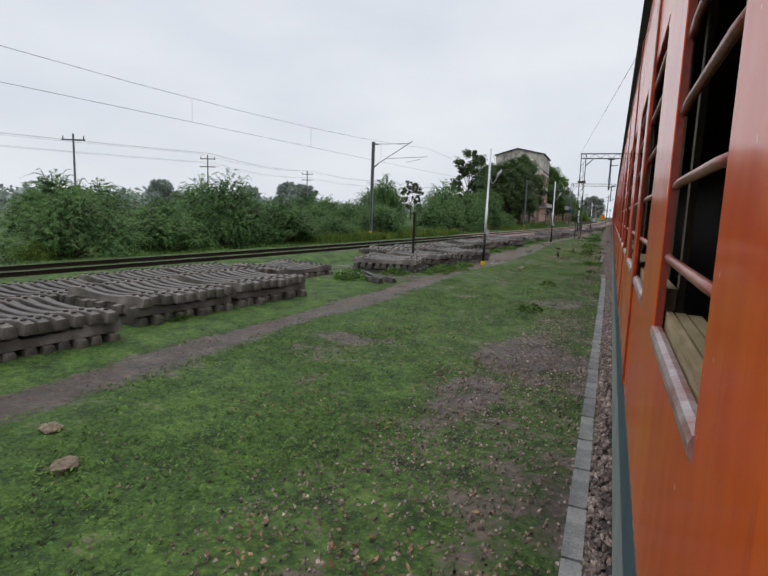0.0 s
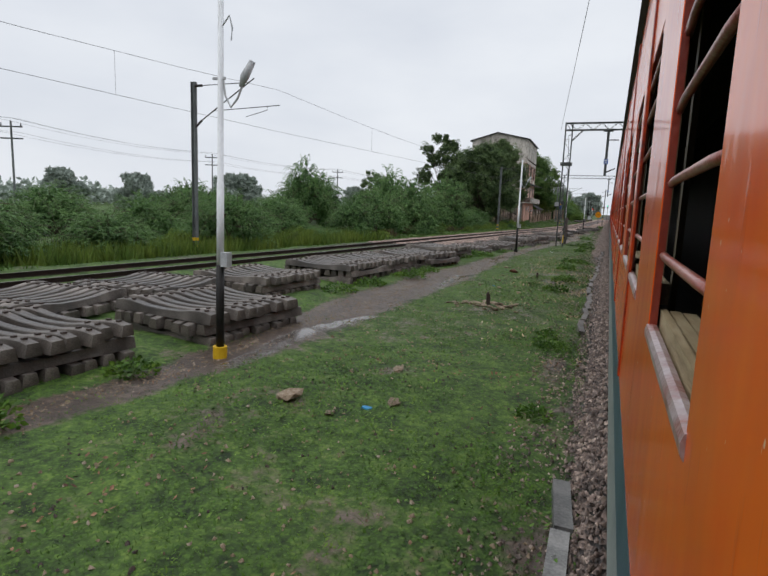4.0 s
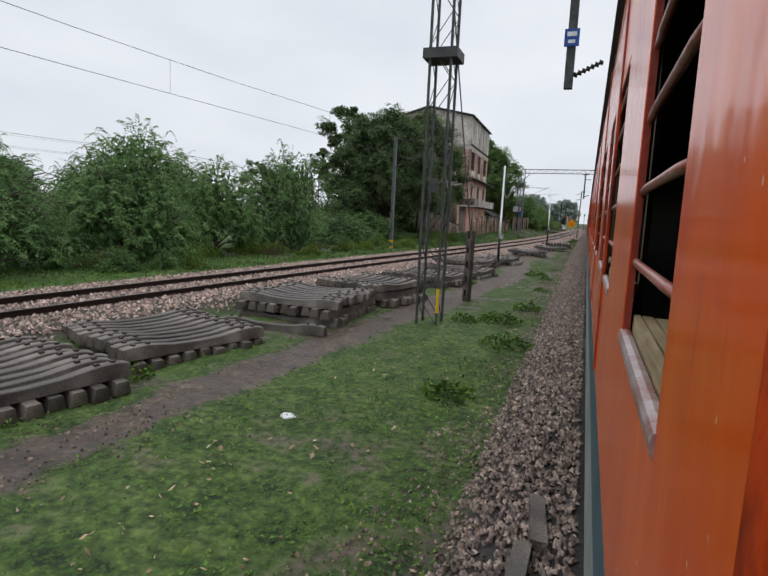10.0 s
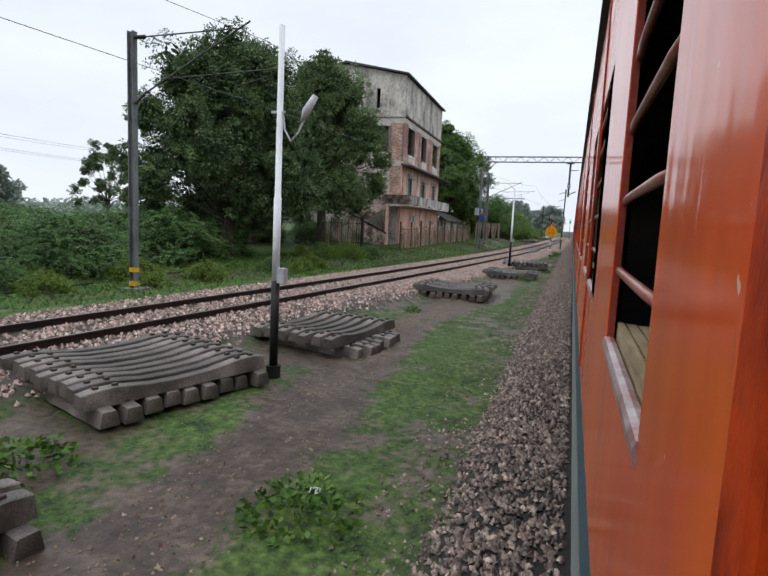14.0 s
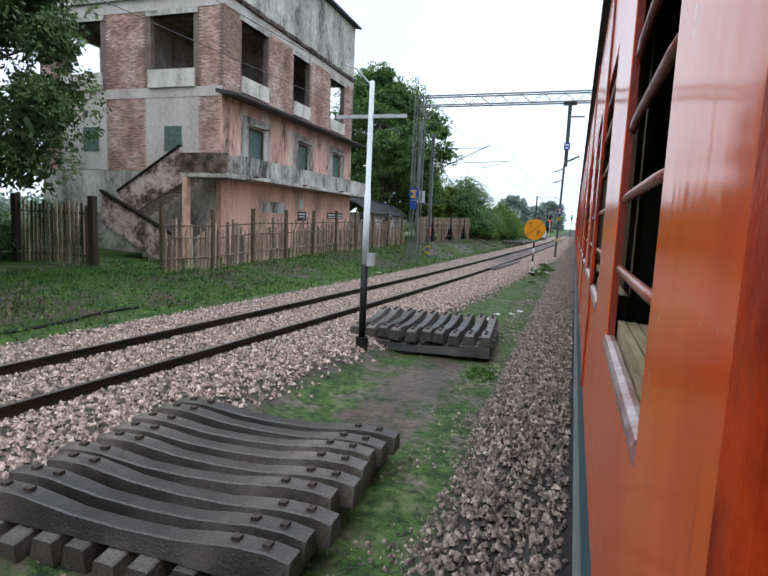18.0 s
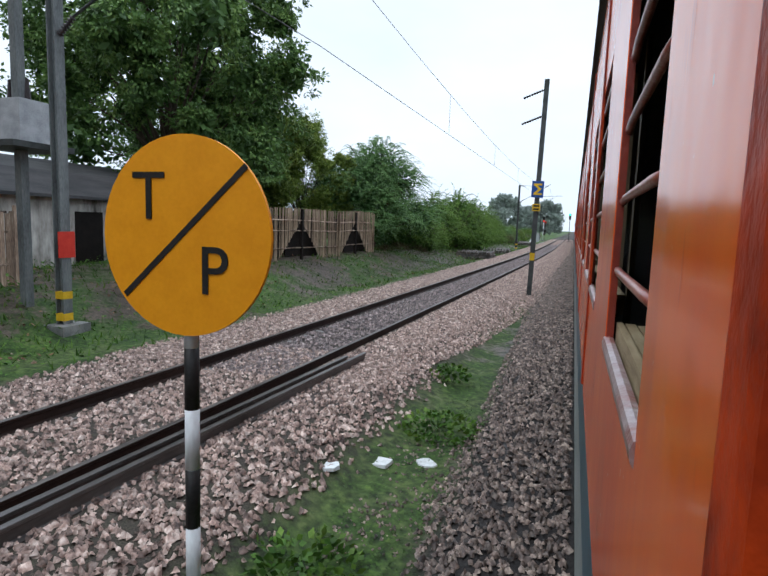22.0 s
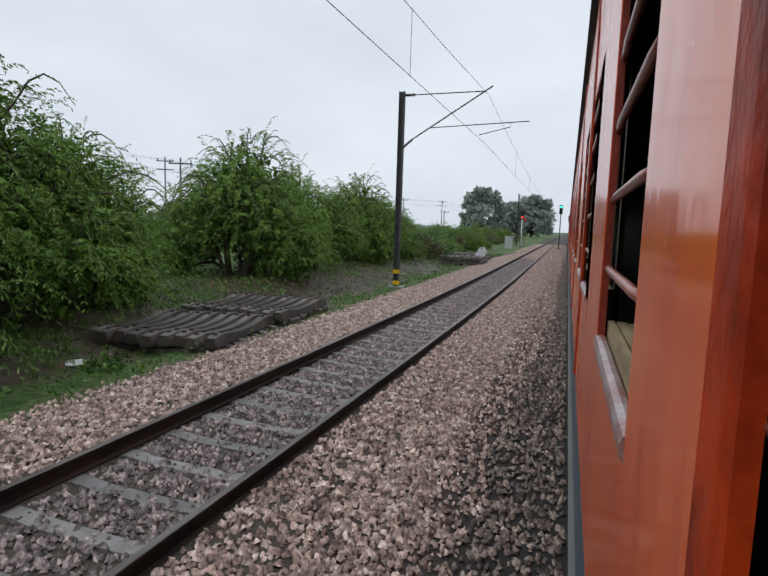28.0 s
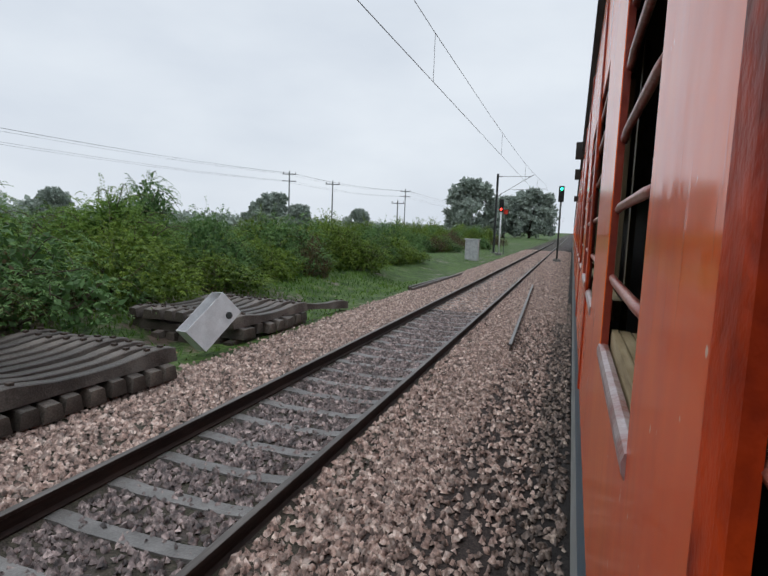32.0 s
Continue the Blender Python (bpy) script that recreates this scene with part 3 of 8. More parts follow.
def height(x, y):
    """Ground level at x, y (arrays)."""
    c, e, rz = cen(y), edge_x(y), rail_z(y)
    left = np.interp(y, [-200, 0, 90, 120, 138, 158, 174, 186, 200, 240, 900], [-0.5, -0.5, -0.35, -0.1, 0.35, 0.72, 0.74, 0.42, 0.15, 0.05, 0.0])
    between = np.interp(y, [0, 140, 160, 175, 900], [-0.6, -0.6, -0.5, -0.36, -0.33])
    z = between + 0.0 * x
    z = z + (-0.33 - z) * step(x, e - 0.15, e + 0.55)
    near_bed = step(x - c, 3.3, 2.3)
    far_bed = step(x - c, -5.8, -2.4)
    lefts = -0.5 + (left + 0.5) * step(x - c, -3.6, -7.5)
    bed = rz - np.where(np.abs(x - c) < 0.82, np.interp(y, [140, 165, 190, 200], [0.17, 0.207, 0.215, 0.225]), 0.155 + 0.03 * step(np.abs(x - c), 1.6, 2.5))
    z = np.where(x < c, lefts + (bed - lefts) * far_bed, z + (bed - z) * near_bed)
    z = z + 0.05 * np.sin(x * 1.7 + 0.6 * np.sin(y * 0.7)) * np.sin(y * 0.9 + x * 0.4) * (np.abs(x - c) > 3.4) * (x < e - 0.3)
    return z


def h1(x, y):
    return float(height(np.array([x], float), np.array([y], float))[0])


xs = np.concatenate([np.array([-900, -500, -300, -200, -140, -100, -75, -58, -46, -38, -32, -28]), np.arange(-25, -8, 0.4), np.arange(-8, 0.6, 0.2), np.array([1, 2, 3.4, 4.5, 6, 9, 14, 25, 50, 120, 400, 900])])
ys = np.concatenate([np.array([-400, -200, -100, -60, -40, -25]), np.arange(-15, 250, 0.6), np.arange(252, 330, 3), np.array([340, 360, 400, 460, 560, 720, 1000, 1500, 2500])])
gx, gy = np.meshgrid(xs, ys)
gz = height(gx, gy)
gz = np.where(gx > 3.4, gz - 0.25, gz)
nx, ny = len(xs), len(ys)
ii = (np.arange(ny - 1)[:, None] * nx + np.arange(nx - 1)[None, :]).ravel()
ground_me = fast_mesh("ground", np.stack([gx, gy, gz], -1).reshape(-1, 3), np.stack([ii, ii + 1, ii + 1 + nx, ii + nx], 1), M_GROUND)
PATH_Y = [-20, 10, 17, 26, 32, 37, 45, 50, 58, 66, 75, 82, 87, 92, 97, 101, 106, 112, 118, 122]
PATH_X = [-7.9, -7.45, -6.95, -6.9, -6.3, -6.6, -6.3, -6.1, -6.0, -5.4, -4.7, -3.9, -3.35, -3.65, -4.2, -4.0, -3.7, -3.8, -2.6, -2.3]
PATH_W = [0.4, 0.28, 0.28, 0.2, 0.4, 1.0, 0.9, 0.6, 0.28, 0.3, 0.4, 0.42, 0.45, 0.45, 0.5, 0.7, 1.1, 1.1, 0.4, 0.2]
pth_x, pth_w = np.interp(gy, PATH_Y, PATH_X), np.interp(gy, PATH_Y, PATH_W)
on_path = step(np.abs(gx - pth_x), pth_w + 0.5, pth_w * 0.6) * (gy < 124)
PUD_Y, PUD_X = [-20, 20, 37, 50, 55.5, 62, 104, 113], [-7.5, -6.6, -5.75, -5.7, -6.1, -5.6, -2.2, -2.0]
puddle = step(np.abs(gx - np.interp(gy, PUD_Y, PUD_X) - 0.12 * np.sin(gy * 1.1)), 0.62, 0.2) * np.clip(0.95 + 0.45 * np.sin(gy * 0.55 + 2.2) + 0.2 * np.sin(gy * 1.7), 0, 1) * np.interp(gy, [22, 34, 44, 48, 62, 100], [0.70, 0.84, 0.84, 0.92, 0.92, 0.68]) * ((gy < 62) | ((gy > 103) & (gy < 114)))
yard = step(gx - (gy - 6) * 0.14, -3.3, -2.2) * step(gy, 21, 13) * (0.16 * lumpy(gx, gy, 1.7, 6))


def bare_spots(x, y):
    """Bare, trodden spots in the grass: 0 to 1."""
    v = 0.0 * x
    for cx, cy, ra, rb in ((-1.6, 18.3, 1.0, 0.7), (-1.1, 15.8, 0.75, 1.5), (-9.0, 21.9, 1.3, 0.9), (-7.6, 22.0, 0.8, 1.1), (-5.6, 10.8, 0.9, 0.6), (-1.45, 11.2, 1.0, 2.0), (-2.2, 8.6, 0.8, 0.9),
                           (-4.4, 18.6, 0.8, 0.35), (-2.7, 35.8, 0.7, 0.35), (-3.2, 31.2, 0.6, 0.3), (-1.9, 31.4, 0.6, 0.25), (-0.75, 32.6, 0.35, 0.9), (-2.5, 49.4, 0.8, 0.5), (-1.3, 50.6, 0.5, 1.2), (-1.7, 46.2, 0.6, 0.5)):
        d = np.hypot((x - cx) / ra, (y - cy) / rb) + 0.35 * (lumpy(x, y, 3.7, 2) - 0.5)
        v = np.maximum(v, step(d, 1.15, 0.7))
    return v


worn = step(gx, -8.5, -7.0) * np.where(gy < 104, step(gx - pth_x, 1.0, 0.3), step(gx - edge_x(gy), -0.9, -1.7)) * np.interp(gy, [64, 74, 98, 124, 130], [0, 0.14, 0.16, 0.12, 0]) * (0.25 + 0.75 * lumpy(gx, gy, 1.2, 21)) + np.interp(gy, [66, 78, 120, 130], [0, 0.06, 0.06, 0]) * step(gx, -9, -8) + np.interp(gy, [60, 70], [0.14, 0.06]) * step(gx - edge_x(gy), -0.8, 0.0) * lumpy(gx, gy, 2.1, 27) + 0.34 * bare_spots(gx, gy) * (0.25 + 0.75 * lumpy(gx, gy, 3.3, 12)) + step(gx, -3.4, -1.4) * np.interp(gy, [34, 44, 60, 66], [0, 1, 1, 0]) * (0.01 + 0.12 * lumpy(gx, gy, 1.5, 11))
bank = step(cen(gy) - gx, 3.4, 5.0) * step(cen(gy) - gx, 13, 8) * np.interp(gy, [84, 86, 150, 160, 188, 200, 206, 234, 242], [0, 0.13, 0.14, 0.24, 0.24, 0.13, 0.27, 0.22, 0.0])
for name, val in (("bare", np.clip(on_path * np.interp(gy, [60, 72], [0.48, 0.36]) * np.where(gy > 98, 0.3 + 0.6 * lumpy(gx, gy, 1.9, 4), 1.0) + yard + bank + worn, 0, 1)), ("wet", puddle), ("dull", np.interp(gy, [48, 62, 96, 104, 200, 215], [0.15, 0.75, 0.75, 1.0, 1.0, 0.2]) * step(gx, -10, -9)),
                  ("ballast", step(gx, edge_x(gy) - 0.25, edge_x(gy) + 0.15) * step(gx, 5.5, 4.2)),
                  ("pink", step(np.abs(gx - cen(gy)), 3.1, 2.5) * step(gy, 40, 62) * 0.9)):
    a = ground_me.attributes.new(name, "FLOAT", "POINT")
    a.data.foreach_set("value", val.astype(np.float32).ravel())
ground_me.polygons.foreach_set("use_smooth", [True] * len(ground_me.polygons))
solid("ground", ground_me, "wet grass and bare soil beside the railway tracks", "ground", kind="structure")

# ---------------------------------------------------------------- both tracks
def rail_outline(s=1.0):
    return [(-0.068, -0.172), (0.068, -0.172), (0.068, -0.158), (0.012, -0.145), (0.010, -0.05), (0.034, -0.035), (0.034, -0.004), (0.028, 0.0), (-0.028, 0.0), (-0.034, -0.004), (-0.034, -0.035), (-0.010, -0.05), (-0.012, -0.145), (-0.068, -0.158)]


def rail_mesh(name, xf, zf, y0, y1, stepy):
    g = Geo()
    out = rail_outline()
    n = len(out)
    yv = list(np.arange(y0, y1 + 0.01, stepy))
    for y in yv:
        xc, zc = float(xf(y)), float(zf(y))
        g.v += [(xc + p[0], y, zc + p[1]) for p in out]
    for i in range(len(yv) - 1):
        for k in range(n):
            k2 = (k + 1) % n
            g.f.append((i * n + k, i * n + k2, (i + 1) * n + k2, (i + 1) * n + k))
            g.mi.append(1 if k in (6, 7, 8) else 0)
    return g.mesh(name, M_RAIL, M_RAILTOP)


far_track = thing("railway_track", "second railway track with rusty rails on concrete sleepers in pinkish ballast", "railway track", kind="structure")
for side in (-0.872, 0.872):
    part("rail", rail_mesh("rail", lambda y, s=side: cen(y) + s, rail_z, -60, 500, 4.0), far_track)
sl_me = Geo()
sl_me.prism([(-1.37, -0.20), (1.37, -0.20), (1.35, 0.0), (0.66, 0.0), (0.45, -0.025), (-0.45, -0.025), (-0.66, 0.0), (-1.35, 0.0)], "y", -0.085, 0.085)
sl_me = sl_me.mesh("sleeper", M_TSLEEP)
y = 96.0
count = 0
while y < 262 and count < 290:
    ang = math.atan2(float(cen(y + 1) - cen(y - 1)), 2)
    part("sleeper", sl_me, far_track, m=pose(float(cen(y)), y, float(rail_z(y)) - 0.178, 0, 0, -math.degrees(ang)))
    y += 0.65
    count += 1

own_track = thing("railway_track", "railway track under the train, rails on concrete sleepers", "railway track", kind="structure")
OWN_C = 1.72
for side in (-0.872, 0.872):
    part("rail", rail_mesh("rail", lambda y, s=side: OWN_C + s, lambda y: 0.0, -60, 500, 20.0), own_track)
g = Geo()
for k in range(0, 150):
    yk = -40 + k * 2.4
    g.prism([(OWN_C - 1.37, -0.37), (OWN_C + 1.37, -0.37), (OWN_C + 1.35, -0.175), (OWN_C - 1.35, -0.175)], "y", yk - 0.11, yk + 0.11)
tagged(part("sleeper_row", g.mesh("sleeper_row", M_TSLEEP), own_track), kind="stuff")

# loose rails lying beside the second track
def loose_rail(x0, y0, x1, y1, z):
    d = Vector((x1 - x0, y1 - y0, 0))
    g = Geo()
    g.prism(rail_outline(), "y", 0, d.length)
    solid("loose_rail", g.mesh("loose_rail", M_LOOSE), "rusty spare rail lying on the ballast", "rail",
          Matrix.Translation((x0, y0, z)) @ Matrix.Rotation(math.atan2(-d.x, d.y), 4, "Z"), group="spare rails")


for dx in (0.0, 0.2):
    loose_rail(-4.3 + dx, 142.2 + dx, -3.72 + dx, 151.2 + dx * 2, -0.065)
loose_rail(-1.04, 236.0, -1.5, 249.6, 0.0)
loose_rail(-5.75, 245.0, -5.5, 254.0, -0.04)
loose_rail(-6.05, 245.6, -5.8, 251.5, -0.06)


# ---------------------------------------------------------------- scattered stones and blades
def scatter_stones(name, x, y, z, size, m, label):
    n = len(x)
    o = np.array([(1, 0.7, -0.6), (-1, 0.8, -0.6), (-0.9, -0.8, -0.6), (1, -0.7, -0.6), (0.45, 0.1, 0.75), (-0.5, -0.1, 0.7)], float)
    v = o[None] * np.random.uniform(0.6, 1.15, (n, 6, 1)) + np.random.uniform(-0.28, 0.28, (n, 6, 3))
    a = np.random.uniform(0, 2 * np.pi, n)
    b = np.random.uniform(-0.7, 0.7, n)
    ca, sa, cb, sb = np.cos(a), np.sin(a), np.cos(b), np.sin(b)
    vx, vy, vz = v[..., 0], v[..., 1], v[..., 2]
    vx, vz = vx * cb[:, None] + vz * sb[:, None], -vx * sb[:, None] + vz * cb[:, None]
    vx, vy = vx * ca[:, None] - vy * sa[:, None], vx * sa[:, None] + vy * ca[:, None]
    s = size[:, None]
    P = np.stack([vx * s + x[:, None], vy * s + y[:, None], vz * s * 1.05 + z[:, None] + 0.012], -1).reshape(-1, 3)
    t = np.array([(0, 1, 5), (0, 5, 4), (1, 2, 5), (2, 3, 4), (2, 4, 5), (3, 0, 4)])
    F = (np.arange(n)[:, None, None] * 6 + t[None]).reshape(-1, 3)
    return solid(name, fast_mesh(name, P, F, m), label, "ballast", kind="stuff")


rng = np.random.default_rng(4)
n = 115000
y = rng.uniform(-2, 246, n)
x = edge_x(y) - 0.12 + rng.uniform(0, 1, n) ** 0.9 * (0.14 - edge_x(y) + 0.12)
x = np.where((y < 60) & (rng.uniform(0, 1, n) < 0.75), rng.uniform(-0.1, 0.55, n), x)
brown = (y > 160) & (x < np.interp(y, [160, 175, 196, 210], [-1.35, -0.95, -0.45, -0.15]) - 0.25 * lumpy(x, y, 2.0, 3))
for sel, mm, lab in ((~brown, M_STONE_OWN, "dark grey and purple ballast stones along the train"), (brown, M_STONE_FAR, "brownish ballast stones between the tracks")):
    scatter_stones("ballast_stones", x[sel], y[sel], height(x[sel], y[sel]) + 0.015, rng.uniform(0.018, 0.04, sel.sum()), mm, lab)
n = 200000
y = rng.uniform(150, 242, n)
lo, hi = cen(y) - 2.8 + rng.normal(0, 0.15, len(y)), np.interp(y, [150, 155, 160, 166], [-2.7, -1.9, -1.4, -1.0])
x = lo + rng.uniform(0, 1, len(y)) * (hi - lo)
off = np.abs(x - cen(y))
keep = (np.abs(off - 0.872) > 0.1)
mid = keep & (off < 0.8)
outer = keep & (off >= 0.8)
# the stones between the rails lie lower and leave the sleeper tops bare
on_sleeper = np.abs((y - 96.0 + 0.325) % 0.65 - 0.325) < 0.1
mid &= ~on_sleeper | (rng.uniform(0, 1, n) < np.interp(y, [190, 205, 225], [0.22, 0.35, 0.25]))
scatter_stones("ballast_stones", x[outer], y[outer], height(x[outer], y[outer]) + 0.01, rng.uniform(0.02, 0.043, outer.sum()), M_STONE_FAR, "pinkish ballast stones round the second track")
scatter_stones("ballast_stones", x[mid], y[mid], height(x[mid], y[mid]) + 0.012, rng.uniform(0.02, 0.043, mid.sum()), M_STONE_MID, "wet dark ballast stones between the rails")
n = 110000
y = np.concatenate([rng.uniform(104, 152, n - 25000), rng.uniform(58, 104, 25000)])
x = cen(y) + rng.normal(0, 0.12, n) + rng.uniform(-2.75, 2.75, n)
keep = (np.abs(np.abs(x - cen(y)) - 0.872) > 0.1)
x, y = x[keep], y[keep]
scatter_stones("ballast_stones", x, y, height(x, y) + 0.01, rng.uniform(0.02, 0.043, len(x)) * np.where(y < 104, 1.3, 1.0), M_STONE_FAR, "pinkish ballast stones round the second track")
# thinner cover further on, where the line runs away
n = 60000
y = 241 + rng.uniform(0, 1, n) ** 1.6 * 60
x = cen(y) - 2.8 + rng.uniform(0, 1, n) * 5.9
keep = (np.abs(np.abs(x - cen(y)) - 0.872) > 0.1) & ~((np.abs(x - cen(y)) < 0.8) & (np.abs((y - 96.0 + 0.325) % 0.65 - 0.325) < 0.12))
x, y = x[keep], y[keep]
scatter_stones("ballast_stones", x, y, height(x, y) + 0.01, rng.uniform(0.03, 0.05, len(x)), M_STONE_FAR, "ballast stones between the tracks")


def scatter_blades(name, x, y, hgt, m, label, width=0.012, lean=0.5):
    n = len(x)
    a = rng.uniform(0, 2 * np.pi, n)
    dx, dy = np.cos(a), np.sin(a)
    ln = rng.uniform(-lean, lean, (n, 2)) * hgt[:, None]
    z = height(x, y) - 0.01
    w = width * rng.uniform(0.6, 1.5, n)
    P = np.stack([np.stack([x - dx * w, y - dy * w, z], -1), np.stack([x + dx * w, y + dy * w, z], -1),
                  np.stack([x + ln[:, 0], y + ln[:, 1], z + hgt], -1)], 1).reshape(-1, 3)
    return solid(name, fast_mesh(name, P, np.arange(3 * n).reshape(-1, 3), m), label, "grass", kind="stuff")


def flat_leaves(name, x, y, up, size, m, label):
    n = len(x)
    a = rng.uniform(0, 2 * np.pi, n)
    d = np.stack([np.cos(a), np.sin(a), rng.uniform(-0.1, 0.9, n)], -1)
    s = np.stack([-np.sin(a), np.cos(a), rng.uniform(-0.6, 0.6, n)], -1)
    c = np.stack([x, y, height(x, y) + up], -1)
    L, W = size[:, None], size[:, None] * rng.uniform(0.18, 0.42, (n, 1))
    P = np.stack([c, c + d * L * 0.5 + s * W, c + d * L, c + d * L * 0.5 - s * W], 1).reshape(-1, 3)
    return solid(name, fast_mesh(name, P, np.arange(4 * n).reshape(-1, 4), m), label, "grass", kind="stuff")


n = 620000
y = -2 + 164 * rng.uniform(0, 1, n) ** 1.25
x = rng.uniform(0, 1, n) ** 1.35 * -10.5 + edge_x(y) + 0.05
den = np.clip(0.2 + 1.15 * lumpy(x, y, 1.3) * (0.45 + 0.55 * lumpy(x, y, 3.1, 4)), 0, 1)
den *= 1 - 0.9 * step(x - (y - 6) * 0.14, -3.0, -1.9) * step(y, 21, 13) * np.clip(1.5 * lumpy(x, y, 1.7, 6), 0, 1)
den *= 1 - (np.interp(y, [60, 72], [0.97, 0.9]) - 0.5 * lumpy(x, y, 2.4, 8) ** 2) * step(np.abs(x - np.interp(y, PATH_Y, PATH_X)), np.interp(y, PATH_Y, PATH_W) + 0.4, np.interp(y, PATH_Y, PATH_W) * 0.7) * np.where(y > 98, 0.45 + 0.5 * lumpy(x, y, 1.9, 4), 1.0)
den *= 1 - 0.85 * bare_spots(x, y) * (0.4 + 0.6 * lumpy(x, y, 3.3, 12))
den *= 1 - 0.35 * step(x, -3.4, -1.4) * np.interp(y, [34, 44, 60, 66], [0, 1, 1, 0]) * step(lumpy(x, y, 1.5, 11), 0.4, 0.75)
den *= 1 - np.interp(y, [64, 74, 98, 124, 130], [0, 0.6, 0.65, 0.5, 0]) * step(lumpy(x, y, 1.2, 21), 0.2, 0.6) * np.where(y < 104, step(x - np.interp(y, PATH_Y, PATH_X), 1.0, 0.3), step(x - edge_x(y), -0.9, -1.7))
den *= np.interp(y, [62, 76, 124, 134], [1, 0.7, 0.7, 1])
den *= 1 - 0.7 * step(x - edge_x(y), -0.6, 0.1) * lumpy(x, y, 2.1, 27)
den *= (x > cen(y) + 2.9) | (y < 60)
keep = rng.uniform(0, 1, n) < den
x, y = x[keep], y[keep]
clump = 0.55 + 0.7 * lumpy(x, y, 0.9, 2) + 0.7 * lumpy(x, y, 4.3, 3) ** 2
dull_part = rng.uniform(0, 1, len(x)) < np.interp(y, [48, 62, 96, 104], [0.1, 0.7, 0.7, 1.4]) * (0.5 + lumpy(x, y, 0.9, 24))
for sel, m, words in ((~dull_part, M_GRASS, "short wet grass and clover-like weeds"), (dull_part, M_TURF, "short dull olive grass")):
    flat_leaves("short_grass", x[sel], y[sel], rng.uniform(0.0, 0.05, sel.sum()) * clump[sel], rng.uniform(0.014, 0.032, sel.sum()) * clump[sel], m, words)
n = 260000
y = -2 + 60 * rng.uniform(0, 1, n) ** 1.6
x = rng.uniform(0, 1, n) ** 1.2 * -8.0 + edge_x(y) + 0.05
soft = lumpy(x, y, 0.8, 19) * 0.6 + lumpy(x, y, 2.3, 6) * 0.4
keep = (rng.uniform(0, 1, n) < np.clip(2.5 * (soft - 0.3), 0, 1)) & (bare_spots(x, y) < 0.3) & (np.abs(x - np.interp(y, PATH_Y, PATH_X)) > np.interp(y, PATH_Y, PATH_W) + 0.1) & (rng.uniform(0, 1, n) > 0.93 * step(x - (y - 6) * 0.14, -3.0, -1.9) * step(y, 21, 13))
x, y = x[keep], y[keep]
scatter_blades("fine_turf", x, y, rng.uniform(0.02, 0.06, len(x)), M_GRASS, "fine short turf in soft patches", 0.004, 0.9)
# creeping broad-leaved weeds in mats with dark gaps
n = 150000
y = -1 + 70 * rng.uniform(0, 1, n) ** 1.5
x = edge_x(y) - 0.1 - rng.uniform(0, 1, n) ** 1.2 * 7.5
mats = lumpy(x, y, 0.62, 15) * 0.6 + lumpy(x, y, 1.9, 8) * 0.4
keep = (rng.uniform(0, 1, n) < np.clip(3.2 * (mats - 0.42), 0, 0.9)) & (rng.uniform(0, 1, n) > 0.9 * step(x - (y - 6) * 0.14, -3.0, -1.9) * step(y, 21, 13)) & (np.abs(x - np.interp(y, PATH_Y, PATH_X)) > np.interp(y, PATH_Y, PATH_W) + 0.2) & (bare_spots(x, y) < 0.4)
x, y = x[keep], y[keep]
flat_leaves("creeping_weeds", x, y, rng.uniform(0.0, 0.075, len(x)) * (0.5 + lumpy(x, y, 5.1, 2)), rng.uniform(0.03, 0.06, len(x)), M_WEED, "low creeping weeds in mats over the grass")
# brown leaf litter and grit on the trodden spots and along the path
n = 90000
y = rng.uniform(4, 118, n)
x = edge_x(y) - 0.1 - rng.uniform(0, 1, n) * 8.0
walked = step(np.abs(x - np.interp(y, PATH_Y, PATH_X)), np.interp(y, PATH_Y, PATH_W) + 0.7, np.interp(y, PATH_Y, PATH_W) * 0.5)
keep = rng.uniform(0, 1, n) < np.clip(np.maximum(0.9 * bare_spots(x, y), 0.75 * walked) * (1.7 * lumpy(x, y, 2.9, 18) - 0.3), 0, 1)
x, y = x[keep], y[keep]
tagged(flat_leaves("leaf_litter", x[::2], y[::2], rng.uniform(0.0, 0.02, len(x[::2])), rng.uniform(0.02, 0.05, len(x[::2])), M_LITTERLEAF, "brown leaf litter trodden into the bare soil"), category="leaf litter")
tagged(scatter_stones("path_grit", x[1::2], y[1::2], height(x[1::2], y[1::2]), rng.uniform(0.006, 0.02, len(x[1::2])), M_RUBBLE, "small stones trodden into the path"), category="gravel")
# pale yellow leaves dropped singly, and ballast grit spilt over the grass edge
x, y = -0.75 - rng.uniform(0, 1, 1000) ** 1.7 * 3.4, rng.uniform(36, 72, 1000)
keep = rng.uniform(0, 1, 1000) < np.clip(2.4 * lumpy(x, y, 1.3, 31) - 0.5, 0, 1)
x, y = x[keep], y[keep]
tagged(flat_leaves("fallen_leaves", x, y, rng.uniform(0.02, 0.04, len(x)), rng.uniform(0.035, 0.09, len(x)), M_CHIP, "pale yellow leaves dropped on the grass"), category="leaf litter")
n = 26000
y = rng.uniform(20, 150, n)
x = edge_x(y) - 0.9 * rng.uniform(0, 1, n) ** 1.6
keep = rng.uniform(0, 1, n) < np.clip(1.9 * lumpy(x, y, 2.1, 27) - 0.35, 0, 1)
x, y = x[keep], y[keep]
